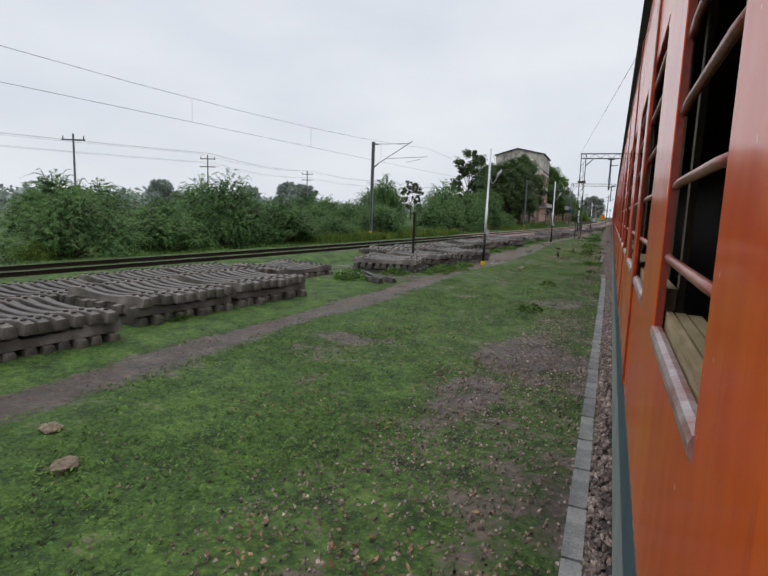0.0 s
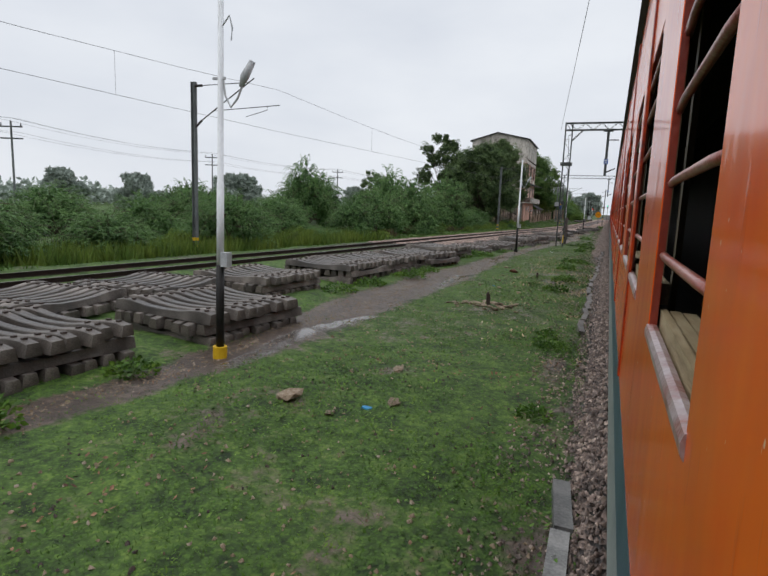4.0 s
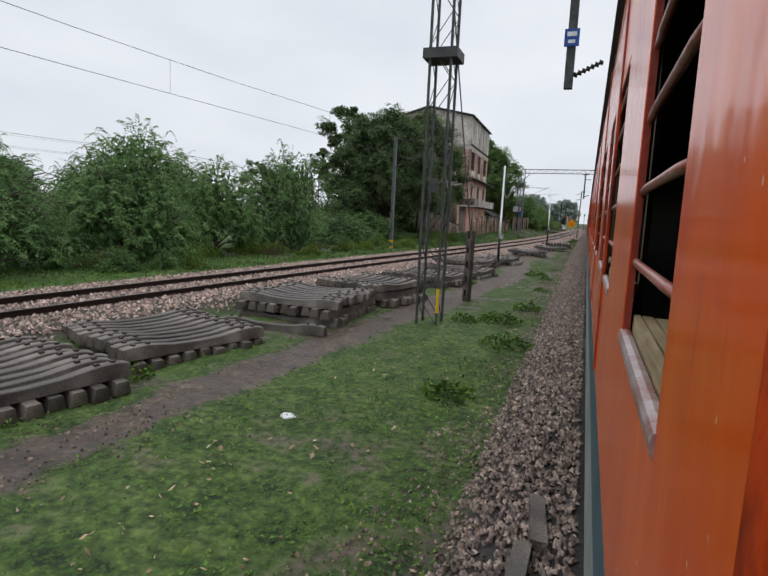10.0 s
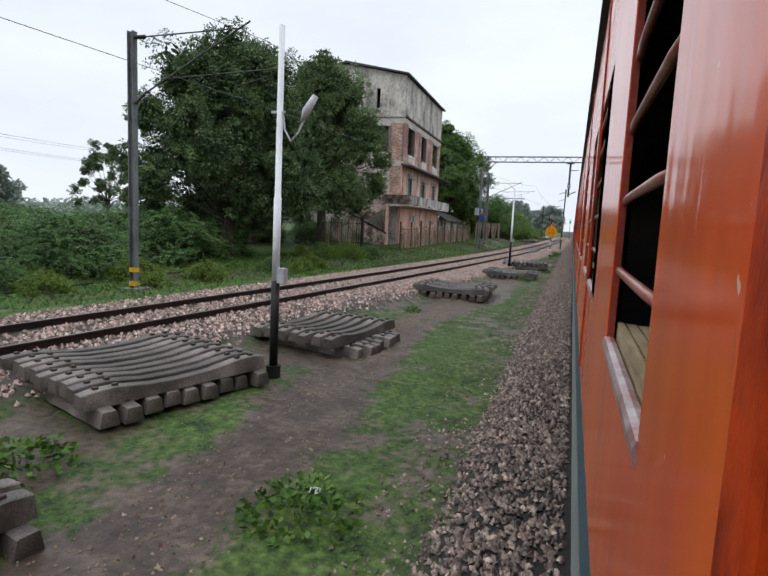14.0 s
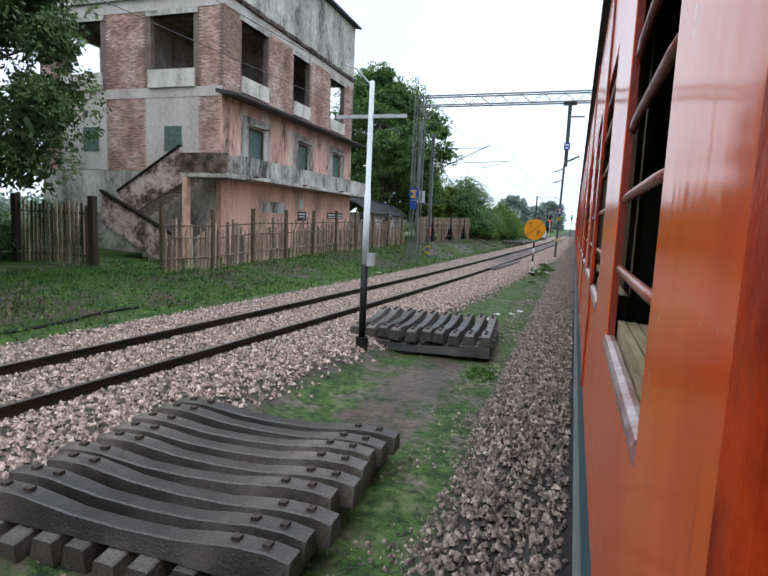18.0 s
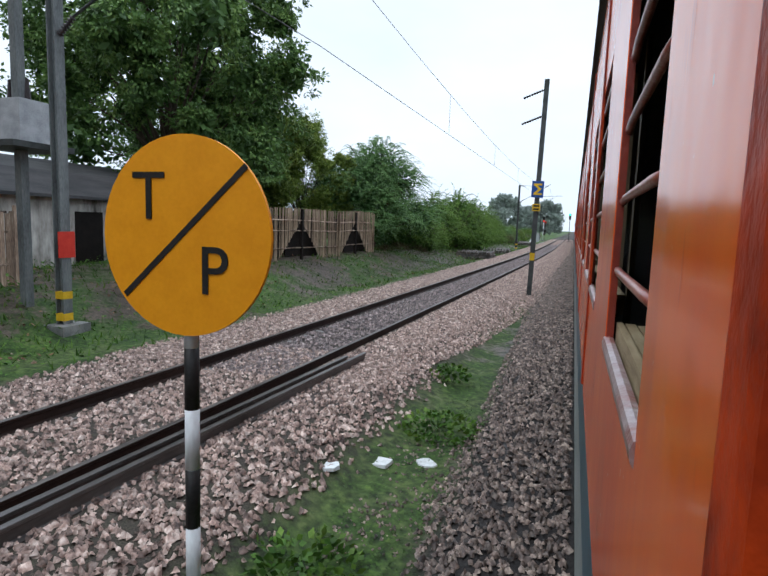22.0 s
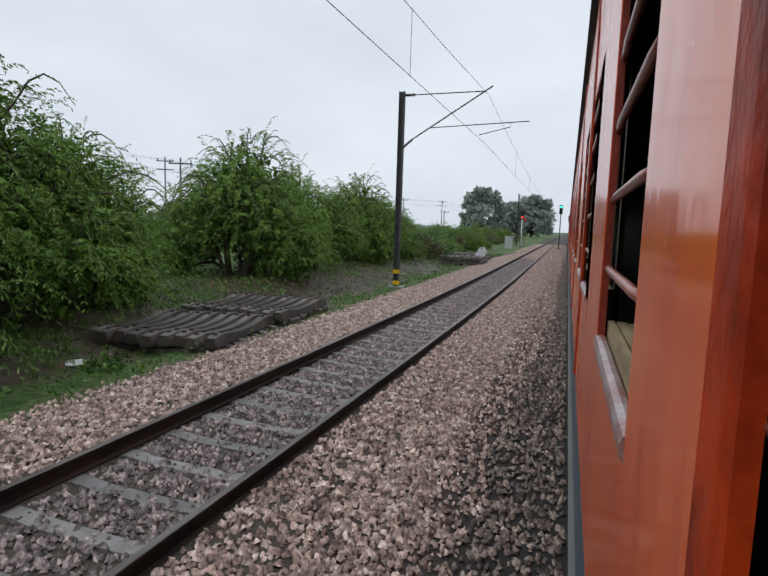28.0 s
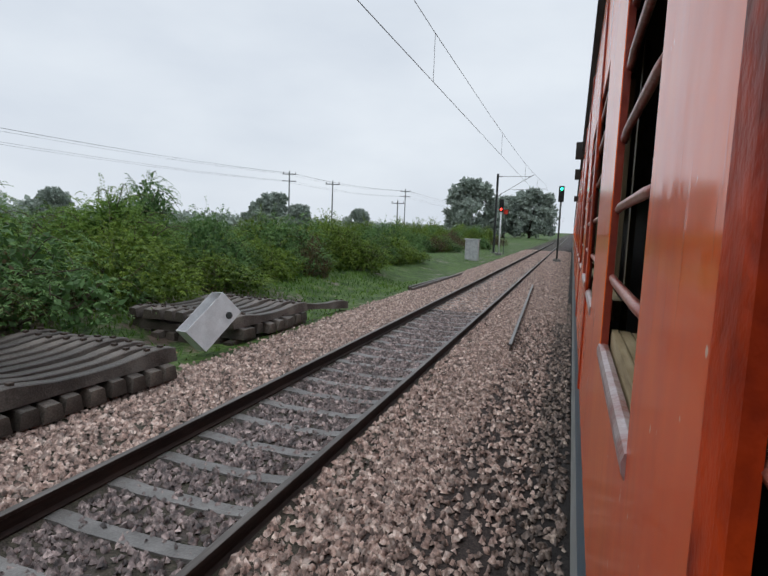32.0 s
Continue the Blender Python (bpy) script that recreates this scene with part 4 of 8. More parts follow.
tagged(scatter_stones("spilt_grit", x, y, height(x, y), rng.uniform(0.008, 0.028, len(x)), M_STONE_OWN, "ballast grit spilt over the edge of the grass"), category="gravel")
# brown fallen leaves in drifts
n = 9000
y = rng.uniform(1, 34, n)
x = -0.4 - rng.uniform(0, 1, n) * 5.0
keep = rng.uniform(0, 1, n) < np.clip(2.6 * lumpy(x, y, 1.15, 17) * lumpy(x, y, 2.7, 4) - 0.75, 0, 1)
x, y = x[keep], y[keep]
tagged(flat_leaves("fallen_leaves", x, y, rng.uniform(0.015, 0.05, len(x)), rng.uniform(0.03, 0.075, len(x)), M_LITTERLEAF, "brown and reddish fallen leaves lying in drifts"), category="leaf litter")
n = 170000
y = rng.uniform(5, 250, n)
x = cen(y) - 2.9 - rng.uniform(0, 1, n) ** 0.7 * 9
keep = rng.uniform(0, 1, n) < (0.25 + 0.75 * lumpy(x, y, 0.8, 1)) * np.where((((y > 152) & (y < 190)) | ((y > 206) & (y < 232))) & (x < cen(y) - 4.2), 0.4, 1.0)
x, y = x[keep], y[keep]
scatter_blades("verge_grass", x, y, rng.uniform(0.05, 0.2, len(x)), M_GRASS, "rough grass on the far verge of the tracks", 0.02, 0.7)

n = 170000
y = rng.uniform(60, 232, n)
x = cen(y) - 3.0 - rng.uniform(0, 1, n) ** 0.8 * 8.5
big = lumpy(x, y, 0.75, 9)
fine = lumpy(x, y, 2.6, 5)
keep = (rng.uniform(0, 1, n) < np.clip(1.6 * big * (0.3 + 0.7 * fine), 0, 1) * np.interp(y, [148, 156, 186, 196, 204, 210], [1, 0.5, 0.5, 1, 1, 0.45])) & (x > -16)
x, y = x[keep], y[keep]
hgt = 0.08 + 0.4 * (big * fine)[keep]
flat_leaves("bank_weeds", x, y, rng.uniform(0.0, 1.0, len(x)) * hgt, rng.uniform(0.045, 0.12, len(x)), M_WEED, "dense broad-leaved weeds over the far bank")


# ---------------------------------------------------------------- the train
WALL = 0.076
SILL, HEAD = 2.10, 2.79
eye_y = {t: r[1] for t, *r in PATH}


def y_at(t):
    ts = sorted(eye_y)
    return float(np.interp(t, ts, [eye_y[q] for q in ts]))


# each bay has two barred windows: 0.55 m wide, a 0.28 m post between them, a wider post to the next bay
# bays are spaced to fit the camera's view at every whole second
bays = []
for t in range(0, 32):
    a, b = y_at(t) + 0.56, y_at(t + 1) + 0.56
    k = 3 if t < 15 else 4
    bays += [a + (b - a) * i / k for i in range(k)]
last = y_at(32) + 0.56
bays = [bays[0] - 1.84] + bays + [last + 1.95 * i for i in range(0, 52)]

W_WIN = 0.55
AOFF = 0.84


def train_meshes():
    out = {}
    g = Geo()
    y0, y1 = 0.0, W_WIN
    # lining of the opening: one bent profile with rounded upper corners, red inside, orange on its front edge
    r = 0.085
    pts = [(y0 - 0.02, SILL - 0.02), (y0 - 0.02, HEAD + 0.02), (y1 + 0.02, HEAD + 0.02), (y1 + 0.02, SILL - 0.02), (y1 - 0.006, SILL - 0.02)]
    for i in range(7):
        a = math.pi / 2 * i / 6
        pts.append((y1 - 0.006 - r + r * math.cos(a), HEAD - 0.006 - r + r * math.sin(a)))
    for i in range(7):
        a = math.pi / 2 * (1 + i / 6)
        pts.append((y0 + 0.006 + r + r * math.cos(a), HEAD - 0.006 - r + r * math.sin(a)))
    pts.append((y0 + 0.006, SILL - 0.02))
    g.prism(pts, "x", WALL + 0.0015, WALL + 0.014)
    g.mi[0] = 1
    out["frame"] = g.mesh("window_frame", M_RED, M_ORANGE)
    g = Geo()
    g.prism([(WALL - 0.004, SILL - 0.020), (WALL - 0.005, SILL - 0.008), (WALL - 0.002, SILL + 0.001), (WALL + 0.006, SILL + 0.004), (WALL + 0.014, SILL + 0.002), (WALL + 0.014, SILL - 0.04), (WALL + 0.002, SILL - 0.03)], "y", y0 - 0.004, y1 + 0.004)
    out["sill"] = g.mesh("sill", M_WORN)
    g = Geo()
    g.tube([(WALL + 0.013, y0 - 0.012, 0), (WALL + 0.009, y0 + 0.1, 0.001), (WALL + 0.009, y1 - 0.1, 0.001), (WALL + 0.013, y1 + 0.012, 0)], 0.0072, 8)
    out["bar"] = g.mesh("window_bar", M_BAR, smooth=True)
    g = Geo()
    for xa, xb, top in ((0.0185, 0.030, 0.030), (0.0305, 0.034, 0.024), (0.0345, 0.052, 0.028), (0.0525, 0.056, 0.021), (0.0565, 0.078, 0.026)):
        g.box(WALL + xa, WALL + xb, y0 - 0.015, y1 + 0.015, SILL - 0.03, SILL + top)
    out["shutter"] = g.mesh("lowered_shutter", M_WOOD)
    # rounded cover strip added on the far jamb, placed to fit the view's right edge
    a, b = W_WIN - 0.055, W_WIN + 0.004
    g = Geo()
    g.prism([(WALL + 0.004, a), (WALL - 0.004, a + 0.002), (WALL - 0.006, a + 0.012), (WALL - 0.006, b - 0.014), (WALL - 0.003, b - 0.004), (WALL + 0.004, b)], "z", 1.72, 3.38)
    out["strip"] = g.mesh("jamb_strip", M_JAMB)
    g = Geo()
    for q in (0.02, 0.42):
        g.box(WALL + 0.085, WALL + 0.1, q, q + 0.045, SILL - 0.1, HEAD + 0.05)
    out["batten"] = g.mesh("inner_batten", M_DARKWOOD)
    return out


TM = train_meshes()
BAR_Z = [SILL + 0.130, SILL + 0.257, SILL + 0.384, SILL + 0.511, SILL + 0.62]


def coach(i0, i1):
    """A run of bays as one coach body."""
    ya, yb = bays[i0] - AOFF - 0.2, bays[i1] - AOFF - 0.2
    co = thing("train_coach", "orange railway passenger coach with barred open windows, wet paint", "train coach", Matrix.Translation((0, ya, 0)), group="coaches of the train")
    L = yb - ya
    near = ya < 236
    T = lambda y, z=0.0: Matrix.Translation((0, y - ya, z))
    g = Geo()
    g.prism([(WALL + 0.004, 1.70), (WALL, 1.72), (WALL, SILL), (WALL + 0.013, SILL), (WALL + 0.013, 1.70)], "y", 0, L)
    part("lower_panel", g.mesh("lower_panel", M_ORANGE), co)
    g = Geo()
    g.prism([(WALL, HEAD), (WALL, 3.08), (WALL - 0.002, 3.16), (WALL + 0.004, 3.4), (WALL + 0.015, 3.4), (WALL + 0.015, HEAD)], "y", 0, L)
    part("upper_panel", g.mesh("upper_panel", M_ORANGE), co)
    part("skirt", Geo().prism([(WALL + 0.012, 1.22), (WALL + 0.003, 1.26), (WALL + 0.003, 1.52), (WALL + 0.05, 1.52), (WALL + 0.05, 1.22)], "y", 0, L).mesh("skirt", M_GREY), co, "grey painted skirt")
    part("stripe", Geo().prism([(WALL + 0.002, 1.52), (WALL + 0.002, 1.70), (WALL + 0.05, 1.70), (WALL + 0.05, 1.52)], "y", 0, L).mesh("stripe", M_BLUE), co, "dull blue stripe")
    part("gutter", Geo().prism([(WALL - 0.03, 3.42), (WALL - 0.03, 3.47), (WALL + 0.02, 3.50), (WALL + 0.04, 3.40), (WALL, 3.40)], "y", 0, L).mesh("gutter", M_ROOFT), co)
    w0, w1 = WALL, WALL + 3.25
    roof = [(w0 + 0.01, 3.47), (w0 + 0.25, 3.72), (w0 + 0.7, 3.92), (w0 + 1.62, 4.02), (w1 - 0.7, 3.92), (w1 - 0.25, 3.72), (w1, 3.47), (w1, 3.42), (w0 + 0.05, 3.42)]
    part("roof", Geo().prism(roof, "y", 0, L).mesh("roof", M_ROOFT), co)
    part("far_side", Geo().prism([(w1 - 0.05, 1.22), (w1, 1.22), (w1, 3.42), (w1 - 0.05, 3.42)], "y", 0, L).mesh("far_side", M_ORANGE), co)
    part("floor", Geo().prism([(w0 + 0.05, 1.22), (w1 - 0.05, 1.22), (w1 - 0.05, 1.34), (w0 + 0.05, 1.34)], "y", 0, L).mesh("floor", M_UNLIT_INSIDE), co)
    # dark sheet added to stand in for the unlit depth of the coach
    part("partition", Geo().prism([(w0 + 0.95, 1.34), (w0 + 1.0, 1.34), (w0 + 1.0, 3.42), (w0 + 0.95, 3.42)], "y", 0, L).mesh("partition", M_UNLIT_INSIDE), co)
    part("underframe", Geo().box(0.5, 2.9, 0.3, L - 0.3, 0.75, 1.22).mesh("underframe", M_ROOFT), co)
    for fy in (0.2, 0.8):
        bo = part("bogie", Geo().box(0.6, 2.85, L * fy - 1.2, L * fy + 1.2, 0.45, 0.76).mesh("bogie", M_ROOFT), co)
        for wy in (-0.9, 0.9):
            for wx in (OWN_C - 0.872, OWN_C + 0.872):
                ring = [(math.cos(a) * 0.455, 0.455 + math.sin(a) * 0.455) for a in np.linspace(0, 2 * math.pi, 24, endpoint=False)]
                part("wheel", Geo().prism([(L * fy + wy + p, q) for p, q in ring], "x", wx - 0.06, wx + 0.06).mesh("wheel", M_RAIL), bo)
    joined = {"frame": [], "bar": [], "sill": []}
    for i in range(i0, i1):
        s = bays[i]
        nxt = bays[i + 1] - AOFF if i + 1 < len(bays) else s + 1.01
        # posts: the narrow one inside the bay, the wide one after it
        for a, b in ((s - AOFF + W_WIN, s), (s + W_WIN, nxt)):
            part("window_post", Geo().prism([(WALL, SILL), (WALL, HEAD), (WALL + 0.013, HEAD), (WALL + 0.013, SILL)], "y", a - ya, b - ya).mesh("window_post", M_ORANGE), co)
        if i == i0:
            part("window_post", Geo().prism([(WALL, SILL), (WALL, HEAD), (WALL + 0.013, HEAD), (WALL + 0.013, SILL)], "y", 0, s - AOFF - ya).mesh("window_post", M_ORANGE), co)
        for wy in (s - AOFF, s):
            win = part("window", TM["frame"], co, "red-lined open window with round bars", T(wy))
            part("sill", TM["sill"], win, "worn bare metal sill")
            if wy < s and near:
                part("jamb_strip", TM["strip"], win, "worn dark red cover strip")
            if near:
                part("lowered_shutter", TM["shutter"], win, "pale wooden shutter slid down")
                part("inner_batten", TM["batten"], win)
            for z in BAR_Z:
                part("window_bar", TM["bar"], win, m=Matrix.Translation((0, 0, z)))
    return co


k = 0
while k < len(bays) - 1:
    coach(k, min(k + 11, len(bays) - 1))
    k += 11

# lamp boxes at the eaves of a coach further along, placed to fit the view at 32 s
for by, bz, bs in ((y_at(32) + 8.0, 3.42, 0.11), (y_at(32) + 10.6, 3.36, 0.09), (y_at(32) + 17.0, 3.3, 0.08)):
    lb = Geo().box(-0.03, WALL - 0.001, by - 0.05, by + 0.05, bz - bs, bz + bs)
    solid("eaves_box", lb.mesh("eaves_box", M_ROOFT), "small dark box fixed at the coach eaves", "box")


# ---------------------------------------------------------------- stacks of concrete sleepers
def sleeper_mesh(body):
    g = Geo()
    prof = [(-1.375, 0.205), (-1.2, 0.235), (-0.95, 0.235), (-0.72, 0.205), (-0.45, 0.165), (0.0, 0.15), (0.45, 0.165), (0.72, 0.205), (0.95, 0.235), (1.2, 0.235), (1.375, 0.205)]
    vs, n = [], len(prof)
    for x, z in prof:
        wb = 0.12 if abs(x) > 0.6 else 0.105
        wt = 0.086 if abs(x) > 0.6 else 0.076
        vs += [(x, -wb, 0.0), (x, -wt, z - 0.012), (x, -wt + 0.014, z), (x, wt - 0.014, z), (x, wt, z - 0.012), (x, wb, 0.0)]
    fs = []
    for i in range(n - 1):
        for q in range(6):
            q2 = (q + 1) % 6
            fs.append((i * 6 + q, i * 6 + q2, (i + 1) * 6 + q2, (i + 1) * 6 + q))
    fs += [tuple(range(6)), tuple((n - 1) * 6 + q for q in range(5, -1, -1))]
    g.add(vs, fs)
    g.cur = 1
    for x in (-1.17, -0.93, 0.93, 1.17):
        g.box(x - 0.03, x + 0.03, -0.032, 0.032, 0.228, 0.265)
    return g.mesh("sleeper", body, M_INSERT)


SLEEPER, WET_SLEEPER = sleeper_mesh(M_SLEEPER), sleeper_mesh(M_WETSLEEPER)
srnd = random.Random(11)


def sleeper_stack(x, y, yaw, tiers, n=9, label="stack of old concrete railway sleepers on the grass", missing=0.0):
    """tiers: for each layer 'a' (sleepers along the stack's own x) or 'b' (along its y). x, y: the middle of the stack."""
    z0 = max(h1(x, y), h1(x - 1.2, y) - 0.22) - 0.03
    st = thing("sleeper_stack", label, "sleeper stack", pose(x, y, z0, 0, 0, yaw), group="stacks of sleepers")
    z = 0.0
    for ti, t in enumerate(tiers):
        for i in range(n):
            if ti == len(tiers) - 1 and srnd.random() < missing:
                continue
            off = (i - (n - 1) / 2) * 0.322 + srnd.uniform(-0.02, 0.02)
            sl = srnd.uniform(-0.09, 0.09)
            m = pose(sl, off, z, srnd.uniform(-1, 1), srnd.uniform(-0.8, 0.8), srnd.uniform(-1.4, 1.4))
            if t == "b":
                m = Matrix.Rotation(math.pi / 2, 4, "Z") @ m
            m = m @ Matrix.Diagonal((1.1, 1.12, 1.0, 1.0))
            part("sleeper", WET_SLEEPER if y > 102 else SLEEPER, st, m=m)
        z += 0.235
    return st


STACKS = [(-14.3, 7.5, -4, "ba", 9), (-14.4, 10.6, -5, "ba", 9), (-14.2, 13.7, -6, "ba", 9), (-13.9, 16.8, -6, "ba", 9), (-12.6, 31.2, 8, "ab", 9), (-12.2, 34.4, 6, "ab", 9),
          (-11.1, 3.7, -5, "aba", 9), (-10.9, 6.9, -6, "aba", 9), (-11.2, 11.0, -8, "aba", 9), (-10.75, 14.1, -8, "aba", 9),
          (-12.75, 19.7, -14, "ab", 9),
          (-9.75, 24.6, 8, "aba", 9), (-9.3, 28.2, -4, "aba", 9), (-8.45, 32.5, -8, "aba", 9),
          (-10.7, 37.6, -6, "aba", 9), (-10.05, 42.1, -5, "aba", 10), (-9.85, 45.55, -6, "aba", 9), (-9.1, 49.2, -12, "aba", 11),
          (-9.5, 54.7, -12, "aba", 9), (-9.05, 59.5, -5, "ab", 9), (-8.25, 63.2, -10, "ab", 9), (-8.1, 66.9, -18, "ab", 9),
          (-7.3, 71.85, -1, "aba", 9), (-6.8, 75.4, -14, "abb", 8), (-6.5, 81.25, -11, "ab", 9), (-5.85, 85.1, -8, "ab", 9),
          (-6.6, 90.1, -17, "ab", 9), (-5.45, 95.0, -8, "ab", 7), (-4.5, 105.5, 1, "ba", 9), (-3.3, 116.15, 2, "ba", 9), (-3.15, 124.4, 4, "ab", 10),
          (-7.85, 189.1, 0, "bab", 9), (-7.85, 200.3, 8, "ab", 9), (-8.0, 203.5, 2, "ab", 9), (-7.15, 230.1, -2, "bab", 9), (-7.7, 235.7, -3, "bab", 9)]
for sx, sy, sa, tiers, cnt in STACKS:
    sleeper_stack(sx, sy, sa, tiers, cnt)
for sx, sy, sz, sa in ((-6.1, 84.0, 0.0, 3), (-9.3, 20.55, -0.6, -39), (-8.9, 20.85, -0.6, -37), (-6.95, 69.3, -0.6, 3)):
    solid("sleeper", SLEEPER, "single old concrete sleeper lying loose", "sleeper", pose(sx, sy, (h1(sx, sy) + 0.45) if sz == 0.0 else h1(sx, sy), 0, 0, sa), group="loose sleepers")
solid("sleeper", SLEEPER, "single old concrete sleeper leaning off a stack", "sleeper", pose(-6.6, 238.3, h1(-6.6, 238.3) + 0.26, 0, 5, 75), group="loose sleepers")


# ---------------------------------------------------------------- posts, masts and signs
def ring(r, n=16, cx=0.0, cy=0.0):
    return [(cx + r * math.cos(2 * math.pi * i / n), cy + r * math.sin(2 * math.pi * i / n)) for i in range(n)]


def lamp_post(x, y, lean=0.0, yellow_foot=False, turn=0.0, cross=False, tall=6.4):
    z = h1(x, y)
    lp = thing("lamp_post", "slim yard lamp post, white above and black below", "lamp post", pose(x, y, z, 0, lean, turn), group="yard lamp posts")
    part("foot", Geo().prism(ring(0.13, 12), "z", -0.15, 0.22).mesh("foot", M_BLACK if not yellow_foot else M_YELLOW), lp, "yellow painted foot" if yellow_foot else "black painted foot")
    part("black_section", Geo().tube([(0, 0, 0.2), (0, 0, 1.75)], 0.075, 12).mesh("black_section", M_BLACK, smooth=True), lp, "black painted lower pole")
    part("white_section", Geo().tube([(0, 0, 1.75), (0, 0, 3.2), (0, 0, 3.2), (0, 0, tall)], [0.066, 0.066, 0.055, 0.05], 12).mesh("white_section", M_WHITE, smooth=True), lp, "white painted upper pole")
    part("junction_box", Geo().box(0.06, 0.2, -0.07, 0.07, 1.72, 1.98).mesh("junction_box", M_BOX), lp)
    if cross:
        part("crossarm", Geo().box(-0.75, 0.75, -0.03, 0.03, tall - 0.72, tall - 0.65).mesh("crossarm", M_BOX), lp)
        a = part("lamp_arm", Geo().tube([(0, 0, tall - 0.1), (-0.35, 0, tall + 0.25), (-0.6, 0, tall + 0.35)], 0.02, 6).mesh("lamp_arm", M_BOX), lp)
    else:
        zc = tall - 1.9
        part("hook", Geo().tube([(0.04, 0, zc + 1.35), (0.18, 0, zc + 1.5), (0.24, 0, zc + 1.3), (0.22, 0, zc + 1.1)], 0.014, 6).mesh("hook", M_BOX), lp)
        a = part("lamp_arm", Geo().tube([(0.05, 0, zc + 0.5), (0.1, 0, zc + 0.2), (0.22, 0, zc), (0.36, 0, zc + 0.15), (0.5, 0, zc + 0.45)], 0.018, 6).mesh("lamp_arm", M_BOX), lp)
        part("lamp_head", Geo().tube([(0.42, 0, zc + 0.33), (0.5, 0, zc + 0.5), (0.66, 0, zc + 0.74)], [0.03, 0.075, 0.055], 8).mesh("lamp_head", M_BOX, smooth=True), a)
        part("clamp", Geo().box(-0.16, 0.1, -0.02, 0.02, zc + 0.47, zc + 0.51).mesh("clamp", M_BOX), lp)
    return lp


lamp_post(-6.5, 30.4, 0.6, True)
lamp_post(-5.9, 61.5, 0.0)
lamp_post(-4.9, 91.5, 0.3, tall=6.05)
lamp_post(-4.05, 122.1, 0.2, cross=True, tall=5.4)
blk = thing("marker_post", "plain black steel post behind the sleepers", "post", pose(-9.8, 27.9, h1(-9.8, 27.9)))
part("shaft", Geo().box(-0.06, 0.06, -0.05, 0.05, -0.1, 2.7).mesh("shaft", M_BLACK), blk)
part("cap", Geo().box(-0.075, 0.075, -0.065, 0.065, 2.7, 2.74).mesh("cap", M_BLACK), blk)

g = Geo()
g.box(-0.13, 0.13, -0.10, -0.03, -0.2, 2.45).box(-0.13, 0.13, 0.05, 0.10, -0.2, 2.45)
for zz in np.arange(0.1, 2.5, 0.5):
    g.box(-0.13, 0.13, -0.03, 0.05, zz - 0.2, zz + 0.08)
solid("concrete_post", g.mesh("concrete_post", M_SLEEPER), "dark weathered slotted concrete post standing in the grass", "post", pose(-3.75, 76.8, h1(-3.75, 76.8), 0, 1, 72))


def h_section(a, b, flange, web):
    """Outline of an H-shaped steel section, flanges at plus and minus a."""
    return [(-a, -b), (-a + flange, -b), (-a + flange, -web), (a - flange, -web), (a - flange, -b), (a, -b), (a, b), (a - flange, b), (a - flange, web), (-a + flange, web), (-a + flange, b), (-a, b)]


def h_mast(x, y, tall, m=M_STEEL, label="steel overhead-line mast with a cantilever arm", turn=0.0, yellow=True):
    z = h1(x, y)
    ms = thing("overhead_mast", label, "mast", pose(x, y, z, 0, 0, turn), group="overhead line masts")
    g = Geo()
    g.prism(h_section(0.11, 0.11, 0.025, 0.008), "z", -0.2, tall)
    part("column", g.mesh("column", m), ms)
    part("footing", Geo().box(-0.35, 0.35, -0.35, 0.35, -0.2, 0.08).mesh("footing", M_KERB), ms)
    if yellow:
        for zz in (0.15, 0.62):
            part("paint_band", Geo().box(-0.114, 0.114, -0.114, 0.114, zz, zz + 0.16).mesh("paint_band", M_YELLOW), ms)
    return ms


def insulator(g, p, q, r=0.07, n=7):
    """Ribbed insulator between two points."""
    p, q = Vector(p), Vector(q)
    path, rad = [], []
    for i in range(n):
        for f, rr in ((0.0, 0.35), (0.45, 1.0), (0.55, 1.0), (0.95, 0.35)):
            path.append(p.lerp(q, (i + f) / n))
            rad.append(r * rr)
    g.tube(path, rad, 8)


def cantilever(ms, top, low, reach, sign=1):
    """Stay tube, bracket tube and register arm reaching over the track."""
    s = sign
    for p, q in (((s * 0.12, 0, top), (s * 0.55, 0, top)), ((s * 0.12, 0, low), (s * 0.5, 0, low + 0.32))):
        g = Geo()
        insulator(g, p, q)
        part("insulator", g.mesh("insulator", M_INSUL, smooth=True), ms)
    g = Geo()
    g.tube([(s * 0.55, 0, top), (s * reach, 0, top + 0.02)], 0.022, 6)
    g.tube([(s * 0.5, 0, low + 0.32), (s * (reach + 0.25), 0, top + 0.2)], 0.028, 6)
    zr = low + 0.75
    g.tube([(s * 1.15, 0, zr), (s * (reach + 1.7), 0, zr + 0.15)], 0.02, 6)
    g.tube([(s * (reach + 1.0), 0, zr + 0.1), (s * (reach + 1.0), 0, zr - 0.05), (s * (reach - 0.2), 0, zr - 0.32)], 0.016, 6)
    part("cantilever_arm", g.mesh("cantilever_arm", M_DSTEEL), ms)


